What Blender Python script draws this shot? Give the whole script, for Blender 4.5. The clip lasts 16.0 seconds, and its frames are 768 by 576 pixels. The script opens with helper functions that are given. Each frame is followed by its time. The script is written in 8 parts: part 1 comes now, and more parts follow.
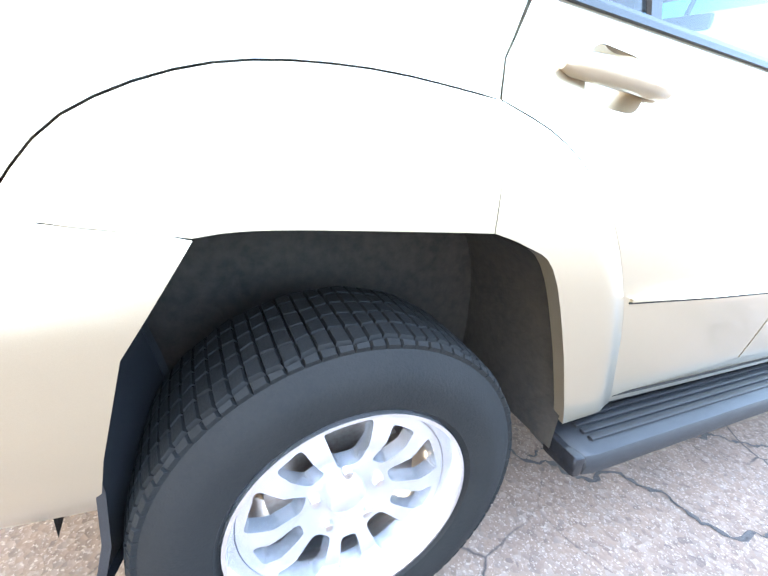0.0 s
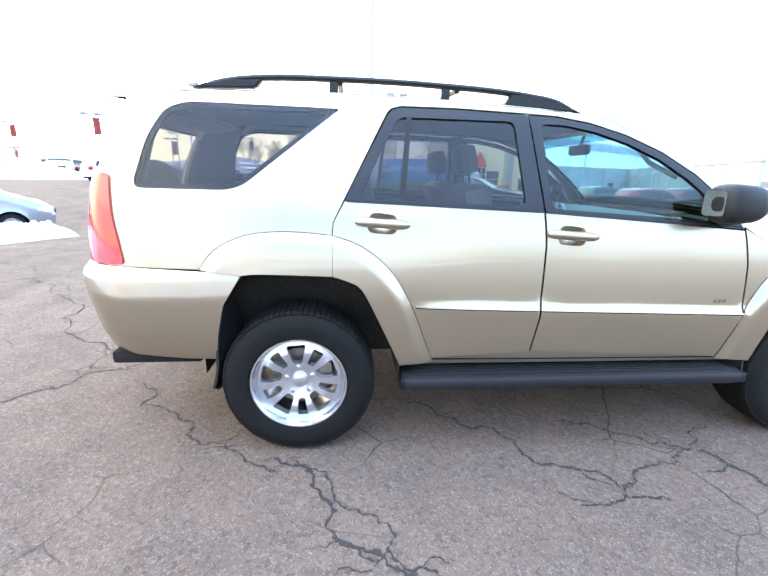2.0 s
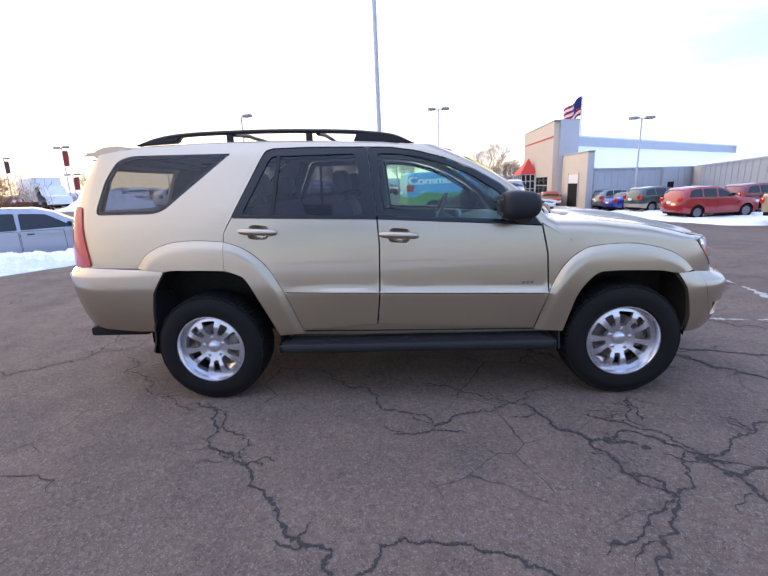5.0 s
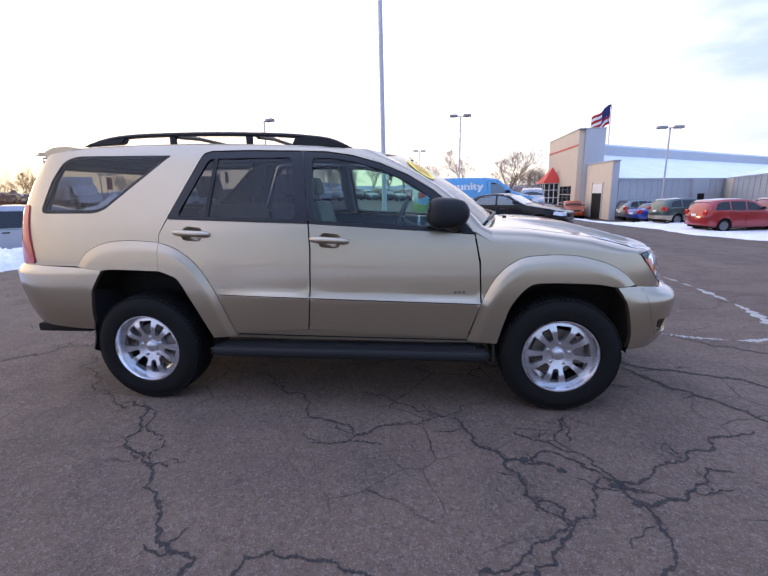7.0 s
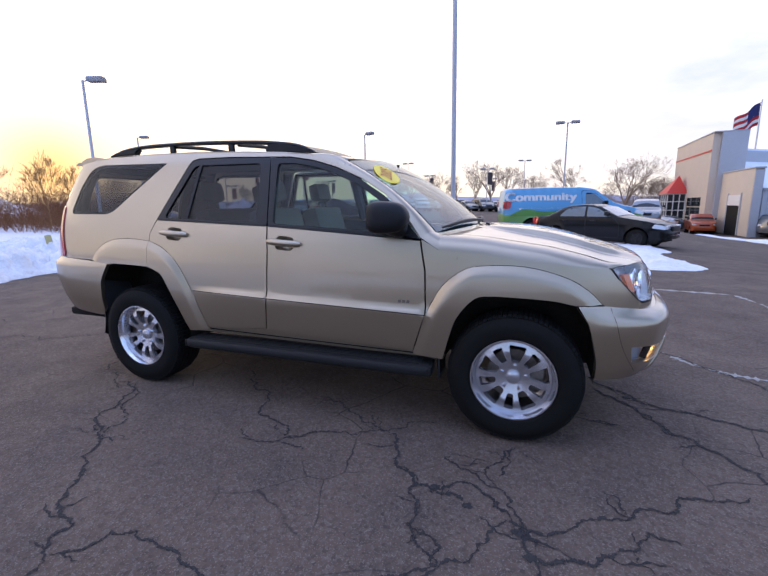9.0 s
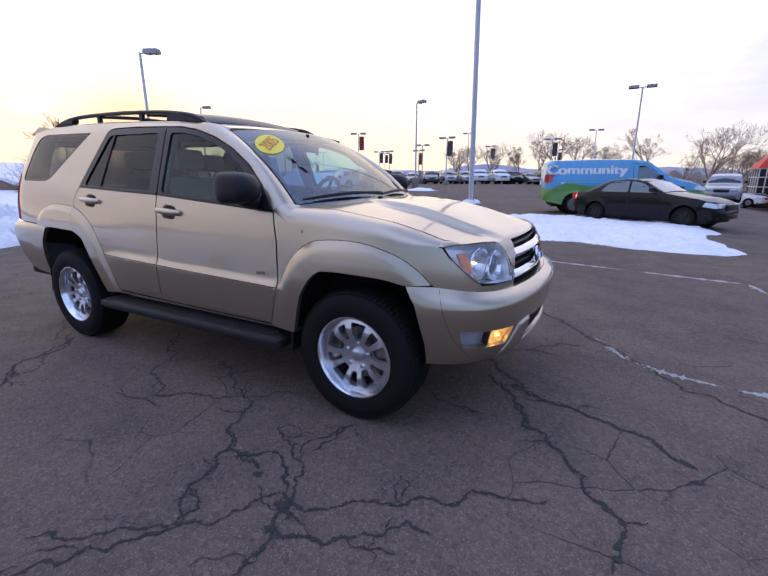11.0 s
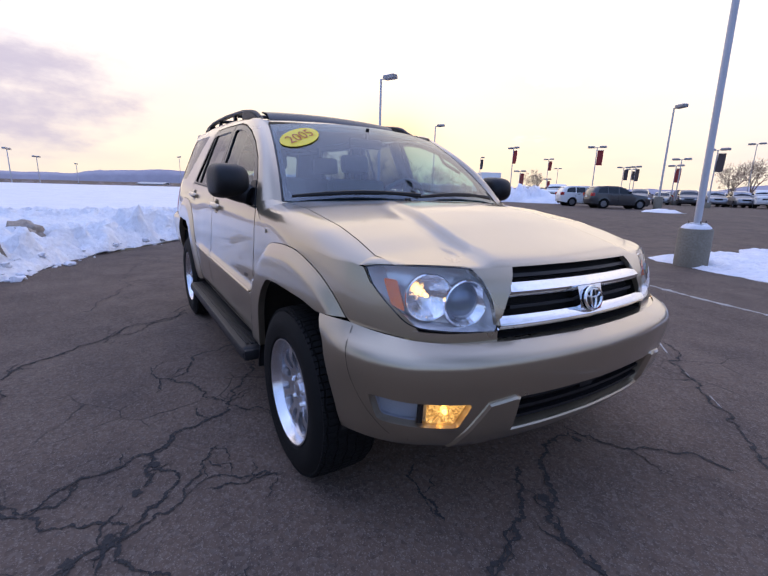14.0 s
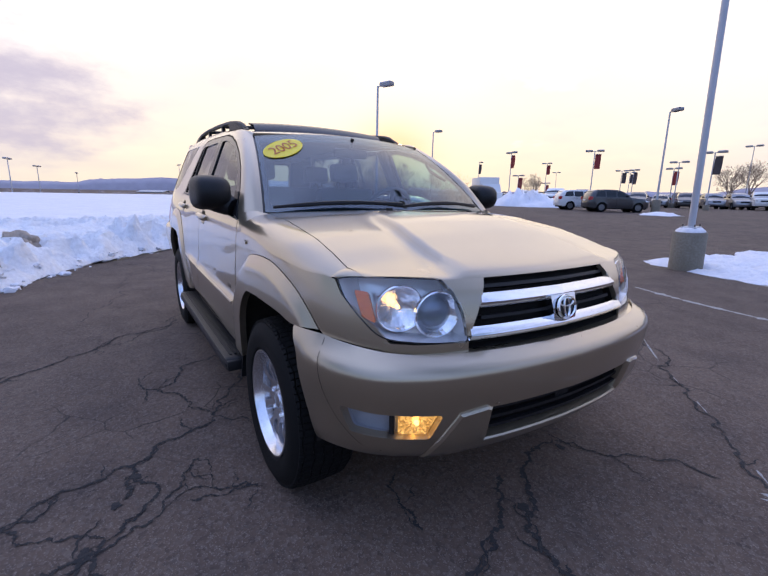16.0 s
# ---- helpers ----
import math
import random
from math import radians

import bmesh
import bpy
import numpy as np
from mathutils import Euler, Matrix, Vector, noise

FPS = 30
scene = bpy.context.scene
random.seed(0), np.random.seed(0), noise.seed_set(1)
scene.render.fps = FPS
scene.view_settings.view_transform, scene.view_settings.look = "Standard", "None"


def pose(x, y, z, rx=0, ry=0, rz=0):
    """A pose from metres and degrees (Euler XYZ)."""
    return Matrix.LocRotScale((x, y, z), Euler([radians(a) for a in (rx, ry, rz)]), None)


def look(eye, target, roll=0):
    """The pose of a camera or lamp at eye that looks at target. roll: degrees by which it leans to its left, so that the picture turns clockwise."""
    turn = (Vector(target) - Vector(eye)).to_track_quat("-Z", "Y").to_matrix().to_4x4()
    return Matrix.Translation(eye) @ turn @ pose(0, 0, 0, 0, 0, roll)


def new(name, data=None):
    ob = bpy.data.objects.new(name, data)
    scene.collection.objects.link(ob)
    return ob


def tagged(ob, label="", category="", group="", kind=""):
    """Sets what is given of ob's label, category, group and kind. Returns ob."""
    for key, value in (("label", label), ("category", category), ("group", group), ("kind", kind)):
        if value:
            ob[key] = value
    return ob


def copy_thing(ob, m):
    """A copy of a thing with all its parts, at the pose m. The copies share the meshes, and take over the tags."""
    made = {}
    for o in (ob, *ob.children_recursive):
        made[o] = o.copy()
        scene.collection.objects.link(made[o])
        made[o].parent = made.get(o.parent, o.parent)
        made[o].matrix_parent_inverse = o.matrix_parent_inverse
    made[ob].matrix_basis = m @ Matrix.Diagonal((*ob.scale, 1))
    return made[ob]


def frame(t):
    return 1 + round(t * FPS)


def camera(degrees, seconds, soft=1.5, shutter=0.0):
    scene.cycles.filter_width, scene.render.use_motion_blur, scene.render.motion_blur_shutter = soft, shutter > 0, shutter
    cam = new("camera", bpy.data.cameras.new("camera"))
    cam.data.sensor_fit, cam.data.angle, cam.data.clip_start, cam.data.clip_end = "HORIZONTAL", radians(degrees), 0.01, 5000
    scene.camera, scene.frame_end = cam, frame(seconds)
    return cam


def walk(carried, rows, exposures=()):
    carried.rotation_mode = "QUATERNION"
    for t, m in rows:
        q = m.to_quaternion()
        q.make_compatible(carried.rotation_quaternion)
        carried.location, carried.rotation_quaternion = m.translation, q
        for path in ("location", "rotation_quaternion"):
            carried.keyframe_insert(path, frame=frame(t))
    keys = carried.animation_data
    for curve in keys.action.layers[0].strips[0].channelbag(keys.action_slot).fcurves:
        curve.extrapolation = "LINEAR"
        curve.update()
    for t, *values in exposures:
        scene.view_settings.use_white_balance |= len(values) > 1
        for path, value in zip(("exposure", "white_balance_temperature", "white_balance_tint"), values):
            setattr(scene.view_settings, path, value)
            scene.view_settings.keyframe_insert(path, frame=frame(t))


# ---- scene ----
cam = camera(84.05, 16.0)
PATH = [
    (0, (-0.256, -1.420, 1.053), (0.564, 0.239, 0.293), 6.1),
    (0.5, (-0.140, -1.806, 1.184), (0.349, 0.054, 0.635), 0.9),
    (1, (0.031, -2.225, 1.241), (0.308, -0.319, 0.702), 0.1),
    (1.5, (0.104, -2.533, 1.358), (0.332, -0.616, 0.836), 0.1),
    (2, (0.240, -2.835, 1.370), (0.404, -0.913, 0.844), 1.1),
    (2.5, (0.496, -3.064, 1.398), (0.454, -1.141, 0.851), 3.0),
    (3, (0.600, -3.258, 1.429), (0.503, -1.328, 0.915), 1.0),
    (3.5, (0.721, -3.456, 1.405), (0.593, -1.515, 0.938), -1.2),
    (4, (0.879, -3.545, 1.436), (0.745, -1.601, 0.984), -1.7),
    (4.5, (1.132, -3.585, 1.418), (0.968, -1.638, 0.992), -1.6),
    (5, (1.364, -3.606, 1.400), (1.251, -1.664, 0.935), -2.3),
    (7.5, (2.099, -3.440, 1.376), (1.799, -1.510, 0.945), -0.5),
    (8, (2.304, -3.342, 1.359), (1.877, -1.433, 0.942), -0.9),
    (8.5, (2.624, -3.263, 1.324), (2.079, -1.373, 0.958), -1.5),
    (9, (2.871, -3.244, 1.325), (2.195, -1.401, 0.942), -0.7),
    (9.5, (3.153, -3.139, 1.299), (2.487, -1.297, 0.895), -0.7),
    (10, (3.447, -3.053, 1.324), (2.742, -1.233, 0.885), 0.2),
    (12.5, (4.366, -1.995, 1.266), (3.035, -0.603, 0.727), -0.4),
    (13, (4.385, -1.774, 1.233), (2.951, -0.489, 0.694), 1.1),
    (13.5, (4.408, -1.600, 1.227), (2.868, -0.431, 0.716), -0.2),
    (14, (4.457, -1.468, 1.238), (2.810, -0.429, 0.784), 1.7),
    (14.5, (4.472, -1.406, 1.249), (2.808, -0.394, 0.794), 2.4),
    (15, (4.482, -1.387, 1.253), (2.834, -0.353, 0.787), 2.7),
    (15.5, (4.497, -1.392, 1.259), (2.838, -0.366, 0.820), 1.2),
    (16, (4.514, -1.387, 1.264), (2.860, -0.348, 0.834), 1.1),
]
EXPOSURE = [
    (0.0, 3.78, 6750, 3), (0.5, 3.35, 6760, 3), (1.0, 2.93, 6770, 4), (1.5, 2.58, 6780, 4), (2.0, 2.24, 6780, 6), (3.0, 1.72, 6760, 11), (3.5, 1.47, 6730, 13), (4.0, 1.23, 6690, 16), (5.0, 0.74, 6570, 19),
    (7.5, 0.36, 6380, 22), (9.0, 0.13, 6220, 23), (12.5, -0.11, 6120, 24), (16.0, -0.22, 6120, 24),
]
walk(cam, [(t, look(eye, target, roll)) for t, eye, target, roll in PATH], EXPOSURE)

# ---------------------------------------------------------------- world and light
SUN_AZ, SUN_EL = radians(-57.0), radians(3.5)          # clockwise from +y
SUN_DIR = Vector((math.sin(SUN_AZ) * math.cos(SUN_EL), math.cos(SUN_AZ) * math.cos(SUN_EL), math.sin(SUN_EL)))


def build_world():
    world = bpy.data.worlds.new("winter_dusk_sky")
    scene.world = world
    world.use_nodes = True
    nt = world.node_tree
    nt.nodes.clear()
    n = nt.nodes.new
    out, bg = n("ShaderNodeOutputWorld"), n("ShaderNodeBackground")
    sky = n("ShaderNodeTexSky")
    sky.sky_type, sky.sun_disc = "NISHITA", False
    sky.sun_elevation, sky.sun_rotation = radians(7.0), SUN_AZ
    sky.air_density, sky.dust_density, sky.ozone_density = 1.0, 2.0, 2.0
    co = n("ShaderNodeTexCoord")
    sep = n("ShaderNodeSeparateXYZ")
    nt.links.new(co.outputs["Generated"], sep.inputs[0])

    def math_node(op, a, b=None, c=None):
        m = n("ShaderNodeMath")
        m.operation = op
        for i, v in enumerate((a, b, c)):
            if v is None:
                continue
            if isinstance(v, (int, float)):
                m.inputs[i].default_value = v
            else:
                nt.links.new(v, m.inputs[i])
        return m.outputs[0]

    # flattened cloud sheets: the direction over its height
    up = math_node("ADD", math_node("MAXIMUM", sep.outputs[2], 0.0), 0.16)
    flat = n("ShaderNodeCombineXYZ")
    nt.links.new(math_node("DIVIDE", sep.outputs[0], up), flat.inputs[0])
    nt.links.new(math_node("DIVIDE", sep.outputs[1], up), flat.inputs[1])
    big = n("ShaderNodeTexNoise")
    big.inputs["Scale"].default_value, big.inputs["Detail"].default_value, big.inputs["Roughness"].default_value = 0.75, 7, 0.55
    nt.links.new(flat.outputs[0], big.inputs["Vector"])
    cover = n("ShaderNodeMapRange")
    cover.inputs["From Min"].default_value, cover.inputs["From Max"].default_value = 0.36, 0.56
    nt.links.new(big.outputs["Fac"], cover.inputs["Value"])
    # more open sky away from the sun
    dot = n("ShaderNodeVectorMath")
    dot.operation = "DOT_PRODUCT"
    dot.inputs[1].default_value = SUN_DIR
    nt.links.new(co.outputs["Generated"], dot.inputs[0])
    toward = n("ShaderNodeMapRange")
    toward.inputs["From Min"].default_value, toward.inputs["From Max"].default_value = -0.45, 0.9
    nt.links.new(dot.outputs["Value"], toward.inputs["Value"])
    veil = math_node("MINIMUM", math_node("ADD", math_node("MULTIPLY", cover.outputs[0], 0.75), math_node("MULTIPLY", toward.outputs[0], 0.85)), 0.97)
    # cloud brightness: thick bases are grey, thin veils bright
    tone = n("ShaderNodeTexNoise")
    tone.inputs["Scale"].default_value, tone.inputs["Detail"].default_value = 1.1, 6
    nt.links.new(flat.outputs[0], tone.inputs["Vector"])
    ramp = n("ShaderNodeValToRGB")
    ramp.color_ramp.elements[0].position, ramp.color_ramp.elements[0].color = 0.35, (0.76, 0.78, 0.90, 1)
    ramp.color_ramp.elements[1].position, ramp.color_ramp.elements[1].color = 0.58, (1.0, 0.97, 0.96, 1)
    nt.links.new(tone.outputs["Fac"], ramp.inputs[0])
    # the glow of the low sun through the veil
    near = math_node("POWER", math_node("MAXIMUM", dot.outputs["Value"], 0.0), 5.0)
    low = math_node("POWER", math_node("SUBTRACT", 1.0, math_node("MINIMUM", math_node("ABSOLUTE", sep.outputs[2]), 1.0)), 5.5)
    glow = math_node("MULTIPLY", near, low)
    core = math_node("MULTIPLY", math_node("POWER", math_node("MAXIMUM", dot.outputs["Value"], 0.0), 280.0), 0.9)

    def mix(kind, f, a, b):
        m = n("ShaderNodeMix")
        m.data_type, m.blend_type = "RGBA", kind
        for sock, v in ((m.inputs["Factor"], f), (m.inputs["A"], a), (m.inputs["B"], b)):
            if isinstance(v, (int, float)):
                sock.default_value = v
            elif isinstance(v, tuple):
                sock.default_value = v
            else:
                nt.links.new(v, sock)
        return m.outputs["Result"]

    # overcast sheets are dimmer near the horizon than overhead
    lift = math_node("ADD", math_node("MULTIPLY", math_node("MAXIMUM", sep.outputs[2], 0.0), 0.65), 0.82)
    skyc = mix("MULTIPLY", 1.0, sky.outputs[0], (SKY_GAIN, SKY_GAIN, SKY_GAIN, 1))
    cloud = mix("MULTIPLY", 1.0, ramp.outputs[0], (CLOUD_GAIN, CLOUD_GAIN, CLOUD_GAIN, 1))
    grey = n("ShaderNodeCombineColor")
    for i in range(3):
        nt.links.new(lift, grey.inputs[i])
    cloud = mix("MULTIPLY", 1.0, cloud, grey.outputs[0])
    # cloud overhead and turned from the sun takes the blue of the clear sky
    high = n("ShaderNodeMapRange")
    high.interpolation_type = "SMOOTHSTEP"
    high.inputs["From Min"].default_value, high.inputs["From Max"].default_value = 0.42, 0.88
    nt.links.new(sep.outputs[2], high.inputs["Value"])
    sunward = math_node("MULTIPLY", toward.outputs[0], math_node("SUBTRACT", 1.0, math_node("MULTIPLY", high.outputs[0], 0.8)))
    hue = mix("MIX", sunward, (0.46, 0.67, 1.10, 1), (1.14, 1.07, 0.84, 1))
    cloud = mix("MULTIPLY", 1.0, cloud, hue)
    both = mix("MIX", veil, skyc, cloud)
    warm = mix("MIX", math_node("MULTIPLY", glow, 0.8), both, (1.5, 1.17, 0.62, 1))
    warm = mix("MIX", core, warm, (1.5, 0.86, 0.24, 1))
    # a paler band over the whole horizon
    band = math_node("MULTIPLY", math_node("POWER", math_node("SUBTRACT", 1.0, math_node("MINIMUM", math_node("ABSOLUTE", sep.outputs[2]), 1.0)), 9.0), 0.65)
    # the horizon is warm under the sun and lavender opposite it
    round_ = n("ShaderNodeMapRange")
    round_.inputs["From Min"].default_value, round_.inputs["From Max"].default_value = -0.30, 0.45
    nt.links.new(dot.outputs["Value"], round_.inputs["Value"])
    side_hue = mix("MIX", round_.outputs[0], (0.68, 0.78, 1.0, 1), (1.18, 1.04, 0.68, 1))
    final = mix("MIX", math_node("MULTIPLY", band, math_node("SUBTRACT", 1.0, core)), warm, side_hue)
    # a lavender bank of cloud low over the snow field
    wide = n("ShaderNodeCombineXYZ")
    nt.links.new(sep.outputs[0], wide.inputs[0])
    nt.links.new(sep.outputs[1], wide.inputs[1])
    nt.links.new(math_node("MULTIPLY", sep.outputs[2], 2.6), wide.inputs[2])
    unit = n("ShaderNodeVectorMath")
    unit.operation = "NORMALIZE"
    nt.links.new(wide.outputs[0], unit.inputs[0])
    aim = n("ShaderNodeVectorMath")
    aim.operation = "DOT_PRODUCT"
    aim.inputs[1].default_value = Vector((math.sin(radians(-103)), math.cos(radians(-103)), 0.36)).normalized()
    nt.links.new(unit.outputs[0], aim.inputs[0])
    puff = n("ShaderNodeTexNoise")
    puff.inputs["Scale"].default_value, puff.inputs["Detail"].default_value, puff.inputs["Roughness"].default_value = 7.0, 6, 0.6
    nt.links.new(wide.outputs[0], puff.inputs["Vector"])
    bank = n("ShaderNodeMapRange")
    bank.interpolation_type = "SMOOTHSTEP"
    bank.inputs["From Min"].default_value, bank.inputs["From Max"].default_value, bank.inputs["To Max"].default_value = 0.955, 1.0, 0.8
    nt.links.new(math_node("ADD", aim.outputs["Value"], math_node("MULTIPLY", math_node("SUBTRACT", puff.outputs["Fac"], 0.5), 0.10)), bank.inputs["Value"])
    final = mix("MIX", bank.outputs[0], final, (0.66, 0.62, 0.70, 1))
    nt.links.new(final, bg.inputs["Color"])
    bg.inputs["Strength"].default_value = 1.0
    nt.links.new(bg.outputs[0], out.inputs[0])


SKY_GAIN, CLOUD_GAIN = 0.30, 1.4
build_world()
sun = new("sun", bpy.data.lights.new("sun", "SUN"))
sun.data.energy, sun.data.angle, sun.data.color = 0.5, radians(10), (1.0, 0.74, 0.45)
sun.matrix_world = look(SUN_DIR * 60, (0, 0, 0))

# ---------------------------------------------------------------- materials


def material(name, color=(0.5, 0.5, 0.5), rough=0.5, metal=0.0, coat=0.0, grain=None, tint=None, bump=0.0, bump_scale=200.0, spec=0.5, rough_var=0.0, object_random=0.0):
    """Principled material. grain: (scale, second scale); tint: the colour that the grain mixes in."""
    m = bpy.data.materials.new(name)
    m.use_nodes = True
    nt = m.node_tree
    b = nt.nodes["Principled BSDF"]
    b.inputs["Base Color"].default_value = (*color, 1)
    b.inputs["Roughness"].default_value, b.inputs["Metallic"].default_value = rough, metal
    b.inputs["Coat Weight"].default_value, b.inputs["Coat Roughness"].default_value = coat, 0.08
    b.inputs["Specular IOR Level"].default_value = spec
    co = nt.nodes.new("ShaderNodeTexCoord")
    if grain:
        tint = tint or tuple(0.6 * c for c in color)
        mixes = (0.45, 0.55)
        last = None
        for k, sc in enumerate(grain):
            nz = nt.nodes.new("ShaderNodeTexNoise")
            nz.inputs["Scale"].default_value, nz.inputs["Detail"].default_value, nz.inputs["Roughness"].default_value = sc, 6, 0.6
            nt.links.new(co.outputs["Object"], nz.inputs["Vector"])
            mr = nt.nodes.new("ShaderNodeMapRange")
            mr.inputs["From Min"].default_value, mr.inputs["From Max"].default_value, mr.inputs["To Max"].default_value = 0.35, 0.7, mixes[min(k, 1)]
            nt.links.new(nz.outputs["Fac"], mr.inputs["Value"])
            mx = nt.nodes.new("ShaderNodeMix")
            mx.data_type = "RGBA"
            nt.links.new(mr.outputs[0], mx.inputs["Factor"])
            if last is None:
                mx.inputs["A"].default_value = (*color, 1)
            else:
                nt.links.new(last, mx.inputs["A"])
            mx.inputs["B"].default_value = (*tint, 1)
            last = mx.outputs["Result"]
            if rough_var and k == 0:
                rr = nt.nodes.new("ShaderNodeMapRange")
                rr.inputs["To Min"].default_value, rr.inputs["To Max"].default_value = max(0, rough - rough_var), min(1, rough + rough_var)
                nt.links.new(nz.outputs["Fac"], rr.inputs["Value"])
                nt.links.new(rr.outputs[0], b.inputs["Roughness"])
        nt.links.new(last, b.inputs["Base Color"])
    if bump:
        nz = nt.nodes.new("ShaderNodeTexNoise")
        nz.inputs["Scale"].default_value, nz.inputs["Detail"].default_value = bump_scale, 5
        nt.links.new(co.outputs["Object"], nz.inputs["Vector"])
        bp = nt.nodes.new("ShaderNodeBump")
        bp.inputs["Strength"].default_value, bp.inputs["Distance"].default_value = bump, 0.01
        nt.links.new(nz.outputs["Fac"], bp.inputs["Height"])
        nt.links.new(bp.outputs[0], b.inputs["Normal"])
    return m


def glass(name, color, rough=0.0, gloss=0.05):
    """A thin pane: it lets light through in its tint and mirrors more at a slant, the same from both sides."""
    m = bpy.data.materials.new(name)
    m.use_nodes = True
    nt = m.node_tree
    nt.nodes.clear()
    out, mix = nt.nodes.new("ShaderNodeOutputMaterial"), nt.nodes.new("ShaderNodeMixShader")
    tr, gl, lw = nt.nodes.new("ShaderNodeBsdfTransparent"), nt.nodes.new("ShaderNodeBsdfGlossy"), nt.nodes.new("ShaderNodeLayerWeight")
    tr.inputs[0].default_value = (*color, 1)
    gl.inputs["Color"].default_value = (1, 1, 1, 1)
    gl.inputs["Roughness"].default_value = rough
    lw.inputs["Blend"].default_value = 0.5
    power, share = nt.nodes.new("ShaderNodeMath"), nt.nodes.new("ShaderNodeMath")
    power.operation, share.operation = "POWER", "MULTIPLY_ADD"
    power.inputs[1].default_value = 5.0
    share.inputs[1].default_value, share.inputs[2].default_value = 0.8 - gloss, gloss
    nt.links.new(lw.outputs["Facing"], power.inputs[0])
    nt.links.new(power.outputs[0], share.inputs[0])
    nt.links.new(share.outputs[0], mix.inputs[0])
    nt.links.new(tr.outputs[0], mix.inputs[1])
    nt.links.new(gl.outputs[0], mix.inputs[2])
    nt.links.new(mix.outputs[0], out.inputs[0])
    return m


def lit_lamp(name, deep, bright, strength):
    """A lit reflector: facets of different brightness glow in place of mirrored bulb light."""
    m = bpy.data.materials.new(name)
    m.use_nodes = True
    nt = m.node_tree
    b = nt.nodes["Principled BSDF"]
    co, vo, ramp = nt.nodes.new("ShaderNodeTexCoord"), nt.nodes.new("ShaderNodeTexVoronoi"), nt.nodes.new("ShaderNodeValToRGB")
    vo.inputs["Scale"].default_value = 130
    nt.links.new(co.outputs["Object"], vo.inputs["Vector"])
    sep = nt.nodes.new("ShaderNodeSeparateColor")
    nt.links.new(vo.outputs["Color"], sep.inputs[0])
    nt.links.new(sep.outputs[0], ramp.inputs[0])
    ramp.color_ramp.elements[0].color, ramp.color_ramp.elements[1].color = (*deep, 1), (*bright, 1)
    ramp.color_ramp.elements[0].position, ramp.color_ramp.elements[1].position = 0.25, 0.9
    nt.links.new(ramp.outputs[0], b.inputs["Emission Color"])
    b.inputs["Base Color"].default_value = (0.8, 0.7, 0.5, 1)
    b.inputs["Metallic"].default_value, b.inputs["Roughness"].default_value = 0.8, 0.2
    b.inputs["Emission Strength"].default_value = strength
    return m


def glow_material(name, color, strength):
    m = bpy.data.materials.new(name)
    m.use_nodes = True
    b = m.node_tree.nodes["Principled BSDF"]
    b.inputs["Base Color"].default_value = (*color, 1)
    b.inputs["Emission Color"].default_value = (*color, 1)
    b.inputs["Emission Strength"].default_value = strength
    return m


def paint(name, color, metal=0.0, rough=0.3, lacquer=0.03):
    """Car paint under clear lacquer, with fine flake and a little road film."""
    m = material(name, color, rough, metal, coat=1.0, grain=(1.6, 900.0), tint=tuple(0.86 * c for c in color), rough_var=0.05)
    m.node_tree.nodes["Principled BSDF"].inputs["Coat Roughness"].default_value = lacquer
    return m


